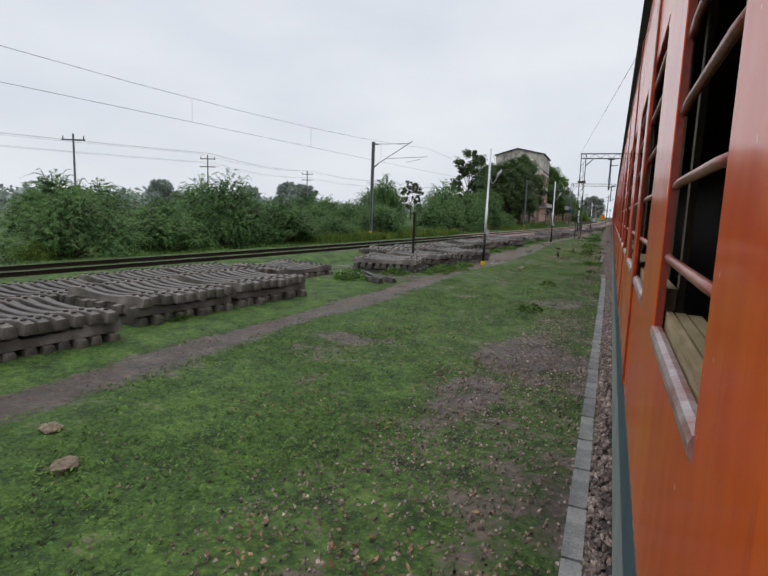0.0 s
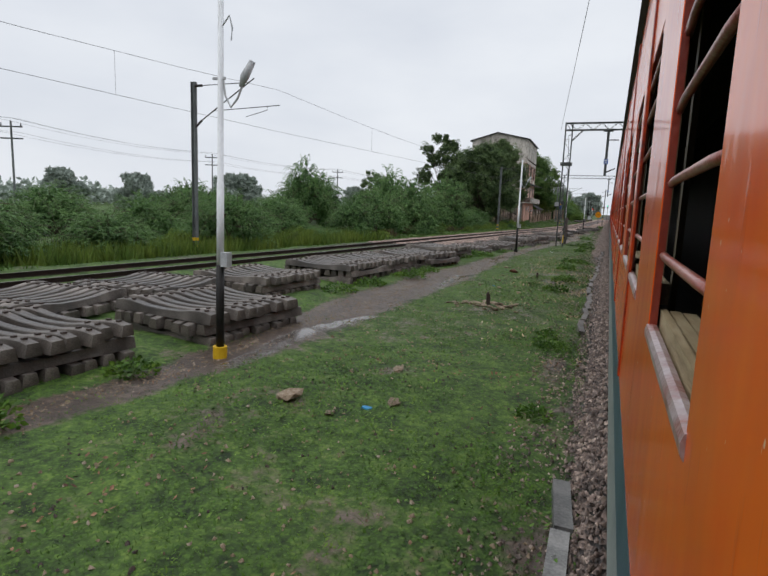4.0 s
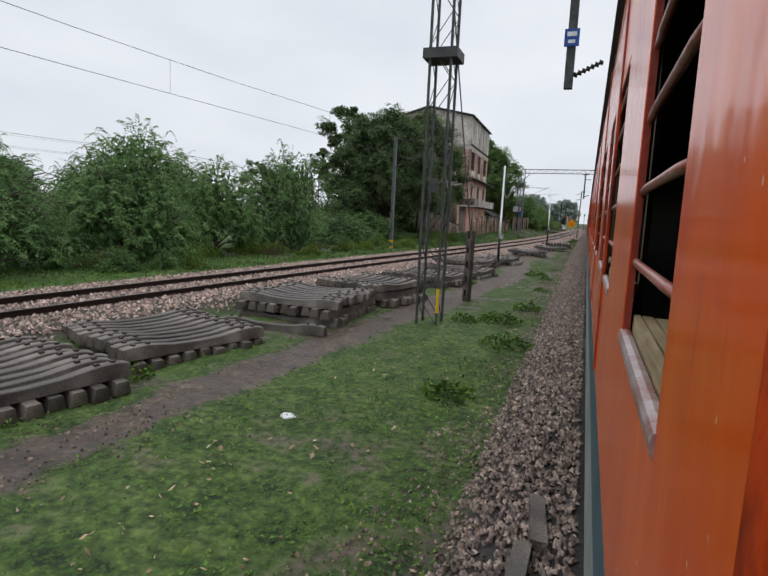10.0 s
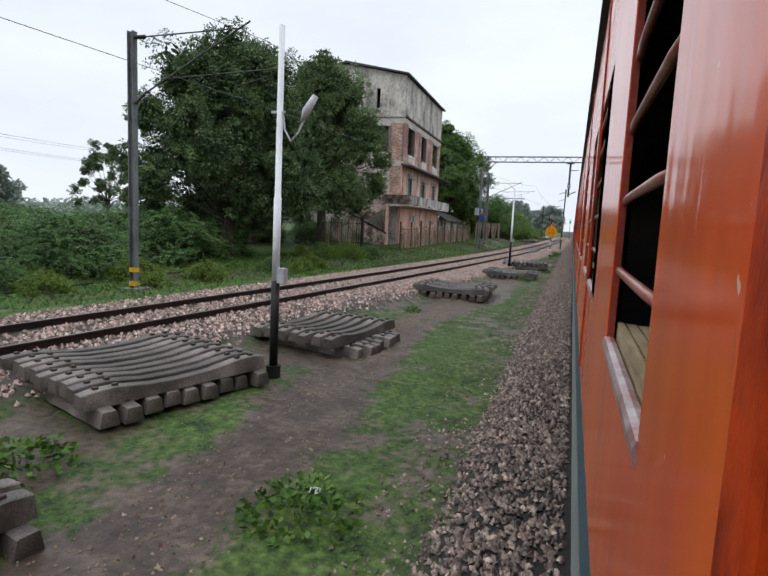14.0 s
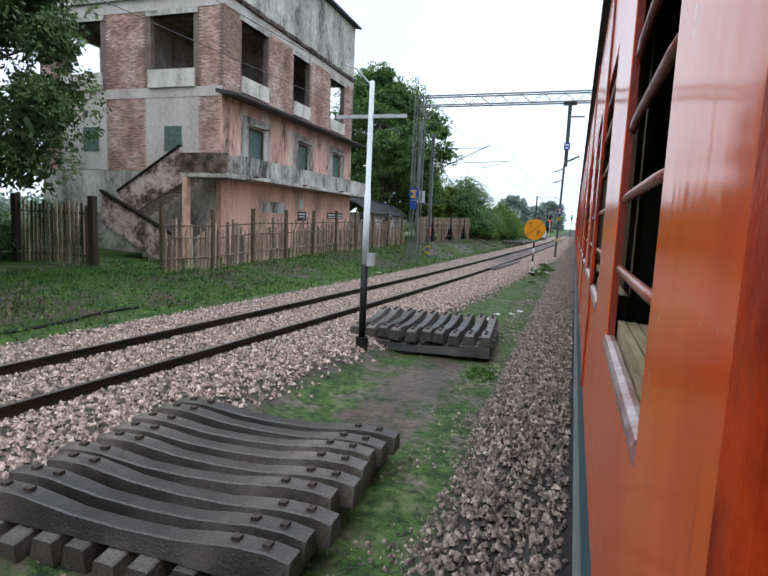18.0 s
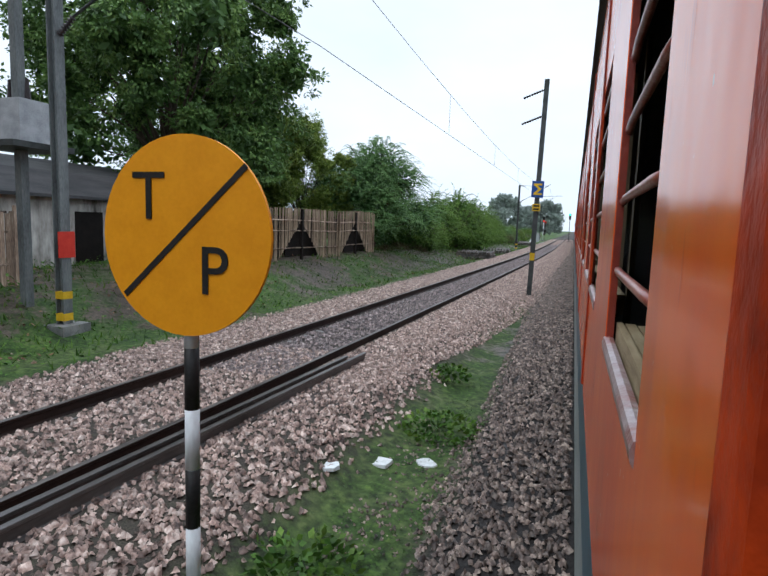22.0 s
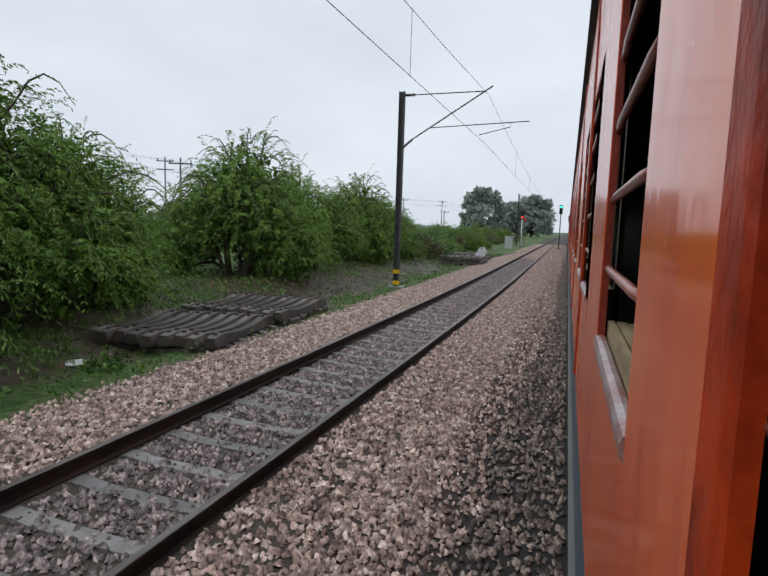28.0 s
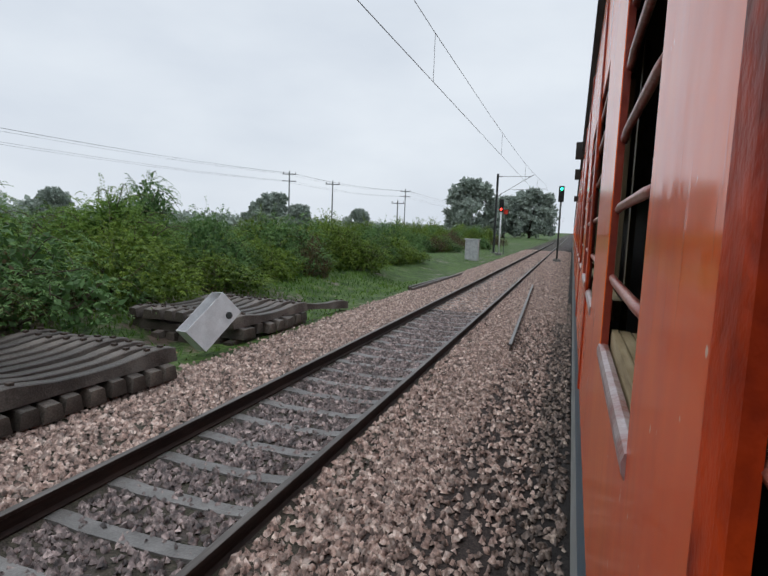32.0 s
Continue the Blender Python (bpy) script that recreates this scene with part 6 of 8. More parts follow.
def tree_parts(seed, tall, spread, trunk_h, clumps, leaves, leaf=0.16, trunk_r=0.3, m=None, fat=1.0):
    """Tapered trunk, forking limbs and a crown of leaf clumps with gaps."""
    rr = random.Random(seed)
    r = np.random.default_rng(seed)
    g = Geo()
    g.tube([(0, 0, -0.2), (0.05, 0.02, trunk_h * 0.5), (0.0, 0.1, trunk_h)], [trunk_r * 1.25, trunk_r, trunk_r * 0.85], 10)
    centres = []
    for i in range(clumps):
        a = 2.4 * i + rr.uniform(-0.4, 0.4)
        f = (i + 0.5) / clumps
        zz = trunk_h * 0.8 + (tall - trunk_h * 0.8) * (0.03 + 0.91 * f) + rr.uniform(-0.05, 0.05) * tall
        prof = math.sin(math.pi * min(1, 0.28 + 0.68 * f)) ** 0.7
        rad = spread * prof * rr.uniform(0.4, 1.1)
        p = Vector((math.cos(a) * rad, math.sin(a) * rad, zz))
        centres.append((p, spread * rr.choice((rr.uniform(0.10, 0.18), rr.uniform(0.18, 0.28), rr.uniform(0.26, 0.36))) * fat * (34 / clumps) ** 0.2))
        base = Vector((0, 0.1, trunk_h * rr.uniform(0.75, 1.0)))
        mid = base.lerp(p, 0.45) + Vector((0, 0, 0.07 * tall * rr.uniform(-0.3, 1)))
        if i % 2 == 0:
            g.tube([base, mid, p], [trunk_r * 0.30, trunk_r * 0.13, 0.02], 6)
    wood = g.mesh("trunk", M_BARK, smooth=True)
    # every clump carries tufts over its outer side; each tuft is a fan of leaves that hang at their tips
    pos, al, tone, scale = [], [], [], []
    per = 34
    tufts = max(4, leaves // (clumps * per))
    for p, cr in centres:
        v = r.normal(0, 1, (tufts, 3))
        v[:, 2] += 0.25
        v /= np.linalg.norm(v, axis=1, keepdims=True)
        tc = np.array(p) + v * (cr * r.uniform(0.62, 1.06, tufts))[:, None] * np.array([1.0, 1.0, 0.88])
        tr = cr * r.uniform(0.24, 0.42, tufts)
        u = r.normal(0, 1, (tufts, per, 3)) + v[:, None] * 0.9 + np.array([0, 0, 0.35])
        u /= np.linalg.norm(u, axis=2, keepdims=True)
        q = tc[:, None] + u * (tr[:, None] * r.uniform(0.3, 1.0, (tufts, per)))[..., None] * np.array([1.0, 1.0, 0.7])
        pos.append(q.reshape(-1, 3))
        al.append((u * 0.8 + r.normal(0, 0.45, u.shape) + np.array([0, 0, -0.5])).reshape(-1, 3))
        tone.append(np.clip(np.repeat(r.uniform(0.15, 0.85, tufts), per) + r.normal(0, 0.08, tufts * per), 0, 1))
        scale.append(np.ones(tufts * per))
        # leaves deep in the clump take dark tones that paint the crown's inner shade
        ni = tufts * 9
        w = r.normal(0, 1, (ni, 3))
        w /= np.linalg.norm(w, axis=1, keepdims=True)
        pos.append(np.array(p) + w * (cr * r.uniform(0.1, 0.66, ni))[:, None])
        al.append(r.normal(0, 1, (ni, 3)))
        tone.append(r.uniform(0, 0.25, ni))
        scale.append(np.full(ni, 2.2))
    pos, al, tone, scale = np.concatenate(pos), np.concatenate(al), np.concatenate(tone), np.concatenate(scale)
    P, F = leaf_quads(pos, al, r.uniform(0.7, 1.5, len(pos)) * leaf * scale, r.uniform(0.2, 0.36, len(pos)) * leaf * scale)
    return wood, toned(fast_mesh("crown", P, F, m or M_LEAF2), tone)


brnd = random.Random(5)
# thickets along the far side of the tracks: x, y, size
THICK = [(-25, 13, 1.15), (-23.5, 18.5, 1.0), (-24, 24, 1.2), (-23.2, 29.5, 1.1), (-23.0, 35.0, 1.25), (-21.8, 41.5, 0.85), (-28, 40, 1.1), (-29, 33, 1.2), (-30, 25, 1.3),
         (-20.8, 49.0, 0.95), (-22.8, 54.0, 0.9), (-24.5, 60, 0.9), (-20.5, 65.5, 1.0), (-21, 71.5, 1.25), (-20.0, 77.5, 1.45), (-24, 83, 1.6), (-20.5, 84.5, 1.35), (-19.5, 91, 1.3), (-22.0, 95.5, 1.1), (-18.8, 99.5, 1.1), (-19.5, 106, 1.2), (-25, 103, 1.1), (-20.5, 111.5, 1.0), (-28, 90, 1.5), (-31, 75, 1.3), (-33, 60, 1.2), (-34, 48, 1.2),
         (-16, 225, 1.1), (-18, 213, 1.05), (-17, 193, 1.2), (-14, 229, 0.8)]
THICK += [(-26, 108, 1.1), (-24, 113.5, 1.2), (-29, 113, 1.1), (-27, 127, 1.1), (-32, 124, 1.5), (-30, 131, 1.3), (-36, 110, 1.0), (-25, 133, 1.0), (-22.6, 128.5, 0.8), (-38, 92, 1.6), (-36, 82, 1.5), (-40, 66, 1.5), (-40, 52, 1.4), (-30, 8, 1.3), (-36, 16, 1.4), (-38, 28, 1.4), (-27.5, 49, 1.0), (-28, 56, 1.0), (-29, 66, 1.2)]
# the thicket close to the line: x, y, width, height
CLOSE = [(-11.6, 182.6, 0.8, 0.9), (-12.6, 186.4, 1.0, 0.95), (-12.1, 190.8, 1.2, 1.3), (-11.2, 194.8, 1.2, 1.5), (-11.6, 198.6, 1.15, 1.38), (-12.4, 201.3, 0.9, 1.2), (-12.5, 209.4, 1.25, 1.48), (-12.9, 215.4, 1.05, 1.38), (-12.5, 221.6, 1.15, 1.36), (-12.4, 226.6, 0.95, 1.22), (-13.6, 233.0, 0.9, 0.9), (-14.4, 238.5, 0.9, 0.85)]
for i, (bx, by, bs, bh) in enumerate(CLOSE):
    bush(i, bx, by, bs * 1.08, brnd.uniform(0, 360), bh * 1.28)
mq = thing("mesquite_tree", "big arching mesquite with drooping feathery sprays beside the fence", "tree", pose(-13.5, 177.3, h1(-13.5, 177.3) - 0.05, 0, 0, 30) @ Matrix.Diagonal((1.18, 1.18, 1.1, 1)), group="trees along the line")
big_wood, big_leaves = bush_parts(7, 4.7, 4.7, 8.0, 2900, 0.14, 24, None, 17, 18, 0.2)
part("woody_stem", big_wood, mq)
part("foliage", big_leaves, mq)
for i, (bx, by, bs) in enumerate(THICK):
    hs = 0.8 if by > 185 else 1.2 if by < 32 else 1.1 if by < 40 else 1.75 if 74 < by < 94 else 0.85 if by > 94 else 1.05
    bush(i, bx, by, bs * (0.9 if by > 185 else 1.0), brnd.uniform(0, 360), bs * hs * brnd.uniform(0.72, 1.12))
# lower scrub in front of and between them, and the open scrub at the end
for i in range(70):
    by = brnd.uniform(8, 120)
    bush(i, float(cen(by)) - brnd.uniform(5.0, 9.5), by, brnd.uniform(0.6, 1.0), brnd.uniform(0, 360), low=True)
for i in range(170):
    by = brnd.uniform(228, 310)
    bx = -10.0 - brnd.uniform(0, 1) ** 1.3 * 40
    bs = 0.6 + 1.7 * brnd.random() ** 1.3
    bush(i, bx, by, bs, brnd.uniform(0, 360), bs * brnd.uniform(0.7, 1.2), low=True)
for i, (bx, by, bs) in enumerate(((-12.1, 184.2, 0.75), (-11.2, 178.6, 0.6), (-12.4, 181.0, 0.8), (-10.6, 181.2, 0.5), (-11.4, 175.4, 0.55))):
    bush(5, bx, by, bs, 70 * i, low=True)
for i, (bx, by, bs, bh) in enumerate(((-10.6, 246.0, 0.9, 2.0), (-12.0, 247.5, 1.0, 2.3), (-11.4, 251.0, 1.0, 2.2), (-13.2, 250.0, 0.9, 1.9))):
    bush(5, bx, by, bs, 80 * i, bh, low=True)
bush(0, -20.5, 247.0, 0.95, 20, 1.42)
for i in range(60):
    by = 238 + 80 * brnd.random()
    bs = brnd.uniform(1.2, 1.9)
    bush(i, -10.8 - (by - 238) * 0.02 - brnd.uniform(0, 6.0), by, bs, brnd.uniform(0, 360), bs * brnd.uniform(1.15, 1.8), low=True)
for i in range(16):
    by = brnd.uniform(228, 300)
    bush(i, -15 - brnd.uniform(0, 24), by, brnd.uniform(0.5, 0.85), brnd.uniform(0, 360))


def tree(name, label, x, y, parts, s=1.0, turn=0.0, sz=None):
    t = thing(name, label, "tree", pose(x, y, h1(x, y), 0, 0, turn) @ Matrix.Diagonal((s, s, sz or s, 1)), group="trees along the line")
    part("trunk", parts[0], t)
    part("crown", parts[1], t)


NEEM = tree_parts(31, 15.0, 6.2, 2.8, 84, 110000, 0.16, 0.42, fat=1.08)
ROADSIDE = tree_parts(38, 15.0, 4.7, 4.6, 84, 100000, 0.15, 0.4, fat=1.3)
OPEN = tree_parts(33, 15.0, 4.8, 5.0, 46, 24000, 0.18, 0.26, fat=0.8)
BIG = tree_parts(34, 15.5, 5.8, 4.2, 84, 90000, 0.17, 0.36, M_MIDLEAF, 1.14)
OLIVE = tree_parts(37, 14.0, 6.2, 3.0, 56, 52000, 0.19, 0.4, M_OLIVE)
ROUND = tree_parts(36, 10.0, 5.0, 0.9, 48, 15000, 0.42, 0.3, M_HAZEDLEAF)
tree("neem_tree", "olive green neem tree in front of the old building", -18.8, 122.3, ROADSIDE, 0.87, 40, 0.94)
tree("tree", "big broad leafy tree in the scrub before the old building", -19.6, 111.3, NEEM, 0.88, 200, 0.84)
tree("tree", "dark green tree deep in the scrub", -26.0, 124.0, NEEM, 0.75, 300, 0.82)
tree("tree", "thin open-crowned tree behind the scrub", -31.0, 127.0, OPEN, 1.12, 0)
tree("tree", "tall green tree behind the bamboo fence", -19.0, 164.5, BIG, 1.05, 10)
tree("tree", "yellowish green tree behind the fence", -19.2, 170.6, OLIVE, 0.72, 120, 0.78)
tree("tree", "yellowish green tree over the fence end", -16.4, 173.6, OLIVE, 0.5, 70, 0.56)
tree("tree", "small round tree beyond the scrub", -46, 128, OPEN, 0.62, 80)
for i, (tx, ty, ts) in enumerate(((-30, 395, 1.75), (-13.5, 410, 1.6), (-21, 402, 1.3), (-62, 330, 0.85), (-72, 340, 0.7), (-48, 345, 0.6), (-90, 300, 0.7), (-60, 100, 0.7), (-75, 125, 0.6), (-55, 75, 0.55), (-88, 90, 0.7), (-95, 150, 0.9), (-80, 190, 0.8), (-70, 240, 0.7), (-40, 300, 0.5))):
    tree("tree", "distant rounded tree, haze in its leaf colour", tx, ty, ROUND, ts, 37 * i)

# the far belt of trees along the horizon
n = 60000
fy = rng.uniform(-150, 900, n)
fx = -130 - rng.uniform(0, 1, n) ** 2 * 120 + 18 * np.sin(fy * 0.02)
top_z = 1.6 + 1.6 * (np.sin(fy * 0.09) * np.sin(fy * 0.031 + 1) + 1) + 1.2 * np.sin(fy * 0.33)
pz = rng.uniform(0, 1, n) ** 0.7 * top_z
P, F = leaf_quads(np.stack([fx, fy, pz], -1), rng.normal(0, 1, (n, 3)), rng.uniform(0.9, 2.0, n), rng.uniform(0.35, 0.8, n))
solid("distant_tree_belt", fast_mesh("distant_tree_belt", P, F, M_HAZEDLEAF), "distant belt of trees along the horizon", "trees", kind="stuff")


# small weeds in the grass
def weed_mesh(seed, n, rad, hgt, leaf):
    r = np.random.default_rng(seed)
    a, q = r.uniform(0, 2 * np.pi, n), r.uniform(0, 1, n) ** 0.6
    c = np.stack([np.cos(a) * q * rad, np.sin(a) * q * rad, r.uniform(0.15, 1, n) * hgt * (1.1 - q * 0.7)], -1)
    d = np.stack([np.cos(a), np.sin(a), r.uniform(-0.2, 0.7, n)], -1) + r.normal(0, 0.4, (n, 3))
    P, F = leaf_quads(c, d, r.uniform(0.7, 1.4, n) * leaf, r.uniform(0.3, 0.45, n) * leaf)
    return fast_mesh("weed", P, F, M_WEED)


WEEDS = [weed_mesh(51, 260, 0.42, 0.3, 0.085), weed_mesh(52, 160, 0.28, 0.22, 0.07), weed_mesh(53, 340, 0.6, 0.34, 0.09)]
WSTEM = Geo().tube([(0, 0, -0.05), (0.02, 0.01, 0.12), (0.01, 0.03, 0.24)], [0.012, 0.01, 0.004], 5).mesh("stem", M_WEED)
WSPOTS = [(-0.85, 34.2, 2, 0.55), (-1.1, 35.6, 1, 0.9), (-1.6, 57.0, 2, 0.8), (-1.15, 55.2, 0, 0.8), (-2.05, 16.6, 0, 0.8), (-10.3, 21.5, 2, 0.9), (-9.9, 19.6, 0, 0.8), (-7.4, 24.3, 2, 1.0), (-6.9, 26.2, 2, 1.0), (-7.3, 25.3, 2, 0.9), (-9.2, 52.6, 2, 1.0), (-8.3, 53.2, 2, 0.8), (-9.9, 52.9, 2, 1.1), (-7.9, 54.6, 2, 0.8), (-7.5, 55.8, 0, 0.8), (-2.2, 23.0, 1, 1.0), (-1.0, 34.5, 0, 0.8), (-0.75, 30.2, 1, 0.9), (-1.6, 43.5, 0, 1.1), (-1.5, 46.5, 2, 0.9), (-2.6, 44.2, 1, 0.8), (-1.8, 51.5, 2, 0.8), (-1.9, 53.0, 0, 1.0), (-2.0, 56.4, 0, 1.0), (-1.35, 57.9, 1, 0.9),
          (-1.9, 66.5, 0, 1.0), (-1.5, 70.5, 2, 1.0), (-2.1, 73.5, 2, 1.0), (-1.6, 76.0, 0, 1.0), (-3.0, 72.8, 1, 1.2), (-2.3, 87.6, 2, 0.95), (-1.7, 86.2, 0, 0.7), (-1.6, 81.5, 1, 0.8), (-5.0, 82.0, 2, 0.9), (-5.9, 83.1, 2, 0.9), (-5.6, 87.2, 2, 1.0), (-4.9, 100.5, 1, 1.0), (-2.4, 114.2, 0, 0.9), (-1.5, 121.9, 1, 0.9), (-1.9, 146.0, 2, 0.9), (-1.6, 149.5, 2, 0.9), (-2.0, 152.0, 0, 1.0), (-1.9, 140.8, 1, 0.7),
          (-8.0, 40.8, 2, 1.0), (-7.4, 43.5, 2, 1.1), (-7.5, 46.0, 2, 0.9), (-8.2, 38.6, 2, 1.0), (-7.2, 57.0, 2, 1.0), (-7.8, 57.3, 2, 1.0), (-6.7, 60.3, 1, 1.2), (-8.7, 22.6, 2, 1.0), (-7.6, 26.5, 2, 1.0), (-7.2, 29.0, 0, 1.0), (-10.0, 10.4, 0, 1.0), (-10.0, 14.0, 1, 1.0), (-9.8, 20.2, 2, 1.1), (-7.2, 64.9, 2, 0.8), (-7.9, 62.8, 1, 1.0), (-6.9, 79.0, 2, 1.0), (-7.5, 197.6, 1, 1.2), (-7.0, 194.0, 2, 0.9)]
for i, (wx, wy, wk, wsz) in enumerate(WSPOTS):
    wd = thing("weed_clump", "fresh green broad-leaved weed clump in the grass", "weed", pose(wx, wy, h1(wx, wy) - 0.02, 0, 0, 47 * i) @ Matrix.Diagonal((wsz, wsz, wsz, 1)), group="weeds")
    part("foliage", WEEDS[wk], wd)
    part("stem", WSTEM, wd)

# yellowish herb patch on the far verge
n = 9000
fy = rng.uniform(36, 66, n)
fx = cen(fy) - 3.6 - rng.uniform(0, 1, n) * 5
keep = lumpy(fx, fy, 0.5, 3) > 0.3
fx, fy = fx[keep], fy[keep]
scatter_blades("yellow_herbs", fx, fy, rng.uniform(0.3, 0.9, len(fx)), mat("yellow_herb", [(0.06, 0.11, 0.02), (0.14, 0.18, 0.03)], 0.5, 0.6, 0, island=0.3, trans=0.3), "yellowish green herbs beside the second track", 0.05, 0.4)


# ---------------------------------------------------------------- the old building
bz = 0.25
bd = thing("old_building", "derelict four-storey brick and plaster building, stained and half finished", "building", pose(-15.9, 133.7, bz, 0, 0, 1.2))
LEN, DEP = 16.4, 11.0


def wall_with_holes(u0, u1, z0, z1, holes, put):
    """Wall panel as boxes round rectangular holes (u0, u1, z0, z1); put(u0, u1, z0, z1) draws one box."""
    cuts = sorted({u0, u1, *[h[0] for h in holes], *[h[1] for h in holes]})
    for a, b in zip(cuts, cuts[1:]):
        spans = sorted([(h[2], h[3]) for h in holes if h[0] <= a and h[1] >= b])
        z = z0
        for s, e in spans:
            if s > z:
                put(a, b, z, s)
            z = e
        if z < z1:
            put(a, b, z, z1)


def weld(me):
    bm = bmesh.new()
    bm.from_mesh(me)
    bmesh.ops.remove_doubles(bm, verts=bm.verts, dist=0.001)
    bm.to_mesh(me)
    bm.free()
    return me


def front_wall(name, z0, z1, holes, m, label, x=0.0):
    g = Geo()
    wall_with_holes(0, LEN, z0 - bz, z1 - bz, [(a, b, c - bz, d - bz) for a, b, c, d in holes], lambda a, b, c, d: g.box(x - 0.3, x, a, b, c, d))
    return part(name, weld(g.mesh(name, m)), bd, label)


def side_wall(name, z0, z1, holes, m, label, y=0.0, x0=-DEP, x1=-0.3):
    g = Geo()
    wall_with_holes(x0, x1, z0 - bz, z1 - bz, [(a, b, c - bz, d - bz) for a, b, c, d in holes], lambda a, b, c, d: g.box(a, b, y, y + 0.3, c, d))
    return part(name, weld(g.mesh(name, m)), bd, label)


W2 = [(2.4, 3.7, 5.1, 6.65), (7.9, 9.0, 5.1, 6.65), (13.1, 14.3, 5.1, 6.65)]
W3 = [(1.6, 4.1, 9.0, 11.6), (7.0, 9.1, 9.0, 11.6), (12.3, 14.7, 9.0, 11.6)]
front_wall("ground_floor_wall", -0.2, 4.06, [], M_PLASTER, "peeling pink plaster wall")
front_wall("first_floor_wall", 4.06, 7.8, W2, M_PLASTER_OLD, "stained pink plaster wall")
front_wall("second_floor_wall", 7.8, 12.4, W3, M_MORTAR, "bare red brick wall")
front_wall("parapet_wall", 12.4, 16.1, [], M_CEMENT, "stained grey cement wall")
side_wall("ground_floor_wall", -0.2, 4.06, [], M_CEMENT, "stained cement side wall")
side_wall("first_floor_wall", 4.06, 7.8, [(-3.2, -2.2, 5.2, 6.4), (-8.2, -7.2, 5.2, 6.4)], M_CEMENT, "bare brick and cement side wall")
side_wall("second_floor_wall", 7.8, 12.4, [(-4.0, -1.55, 9.0, 11.5), (-9.4, -7.0, 9.0, 11.5)], M_MORTAR, "bare brick side wall")
side_wall("parapet_wall", 12.4, 16.1, [(-2.9, -2.5, 13.0, 15.0)], M_CEMENT, "stained grey cement wall")
for zz0, zz1, mm in ((-0.2, 16.1, M_CEMENT),):
    g = Geo()
    wall_with_holes(0.3, LEN - 0.3, zz0 - bz, zz1 - bz, [(q, q + 2.2, 9.0 - bz, 11.6 - bz) for q in (1.7, 6.9, 12.4)], lambda a, b, c, d: g.box(-DEP, -DEP + 0.3, a, b, c, d))
    part("rear_wall", weld(g.mesh("rear_wall", mm)), bd)
    g = Geo()
    wall_with_holes(-DEP + 0.0, -0.3, zz0 - bz, zz1 - bz, [(-3.6, -0.7, 8.9 - bz, 12.0 - bz)], lambda a, b, c, d: g.box(a, b, LEN - 0.3, LEN, c, d))
    part("end_wall", g.mesh("end_wall", mm), bd)
for zz, th in ((4.06, 0.16), (7.8, 0.16), (12.4, 0.2)):
    part("floor_slab", Geo().box(-DEP + 0.3, -0.3, 0.3, LEN - 0.3, zz - bz - th, zz - bz).mesh("floor_slab", M_ROOM), bd)
part("cross_wall", Geo().box(-5.3, -5.1, 0.3, 10.6, -bz, 7.7 - bz).box(-5.3, -5.1, 0.3, 10.6, 7.85 - bz, 12.1 - bz).mesh("cross_wall", M_ROOM), bd)
for py_ in (5.6, 11.2):
    part("cross_wall", Geo().box(-DEP + 0.3, -0.3, py_, py_ + 0.15, 7.85 - bz, 12.1 - bz).box(-DEP + 0.3, -0.3, py_, py_ + 0.15, 4.1 - bz, 7.6 - bz).mesh("cross_wall", M_ROOM), bd)
# roof: shallow gable with a broken edge towards the track
part("roof", Geo().prism([(-DEP - 0.4, 16.0 - bz), (-DEP * 0.55, 17.6 - bz), (0.35, 16.25 - bz), (0.35, 16.12 - bz), (-DEP * 0.55, 17.4 - bz), (-DEP - 0.4, 15.85 - bz)], "y", -0.35, LEN + 0.35).mesh("roof", M_SHEET), bd, "dark sheet roof")
part("gable", Geo().prism([(-DEP, 16.1 - bz), (0, 16.1 - bz), (-DEP * 0.55, 17.4 - bz)], "y", 0.02, 0.25).mesh("gable", M_CEMENT), bd)
# brick courses of the second floor and the near side, proud of the mortar
brick_f = Geo().box(-0.05, 0.012, 0.004, 0.226, 0.005, 0.07).mesh("brick", M_BRICK)
rest_f, rest_s = Geo(), Geo()
cnt = 0
for row in range(60):
    z = 7.98 - bz + row * 0.0755
    for k in range(74):
        u = k * 0.236 - (0.118 if row % 2 else 0)
        if u < 0 or u > LEN - 0.24 or any(a - 0.24 < u < b and c - bz - 0.75 < z < d - bz + 0.2 for a, b, c, d in W3) or z > 12.2 - bz:
            continue
        if u < 1.4 and row > 20 and cnt < 290:
            part("brick", brick_f, bd, m=Matrix.Translation((0, u, z)))
            cnt += 1
        else:
            rest_f.box(-0.05, 0.008 + 0.006 * ((k * 7 + row * 3) % 3), u + 0.004, u + 0.226, z + 0.005, z + 0.07)
for row in range(108):
    z = 4.3 - bz + row * 0.0755
    for k in range(46):
        u = -DEP + k * 0.236 - (0.118 if row % 2 else 0) + 0.2
        if u < -DEP or u > -0.24 or any(a - 0.54 < u < b + 0.3 and (c - bz < z < d - bz) for a, b, c, d in ((-4.0, -1.55, 4.2, 11.75), (-9.4, -7.0, 4.2, 11.75))) or z > 12.2 - bz:
            continue
        rest_s.box(u + 0.004, u + 0.226, -0.008 - 0.006 * ((k * 5 + row) % 3), 0.05, z + 0.005, z + 0.07)
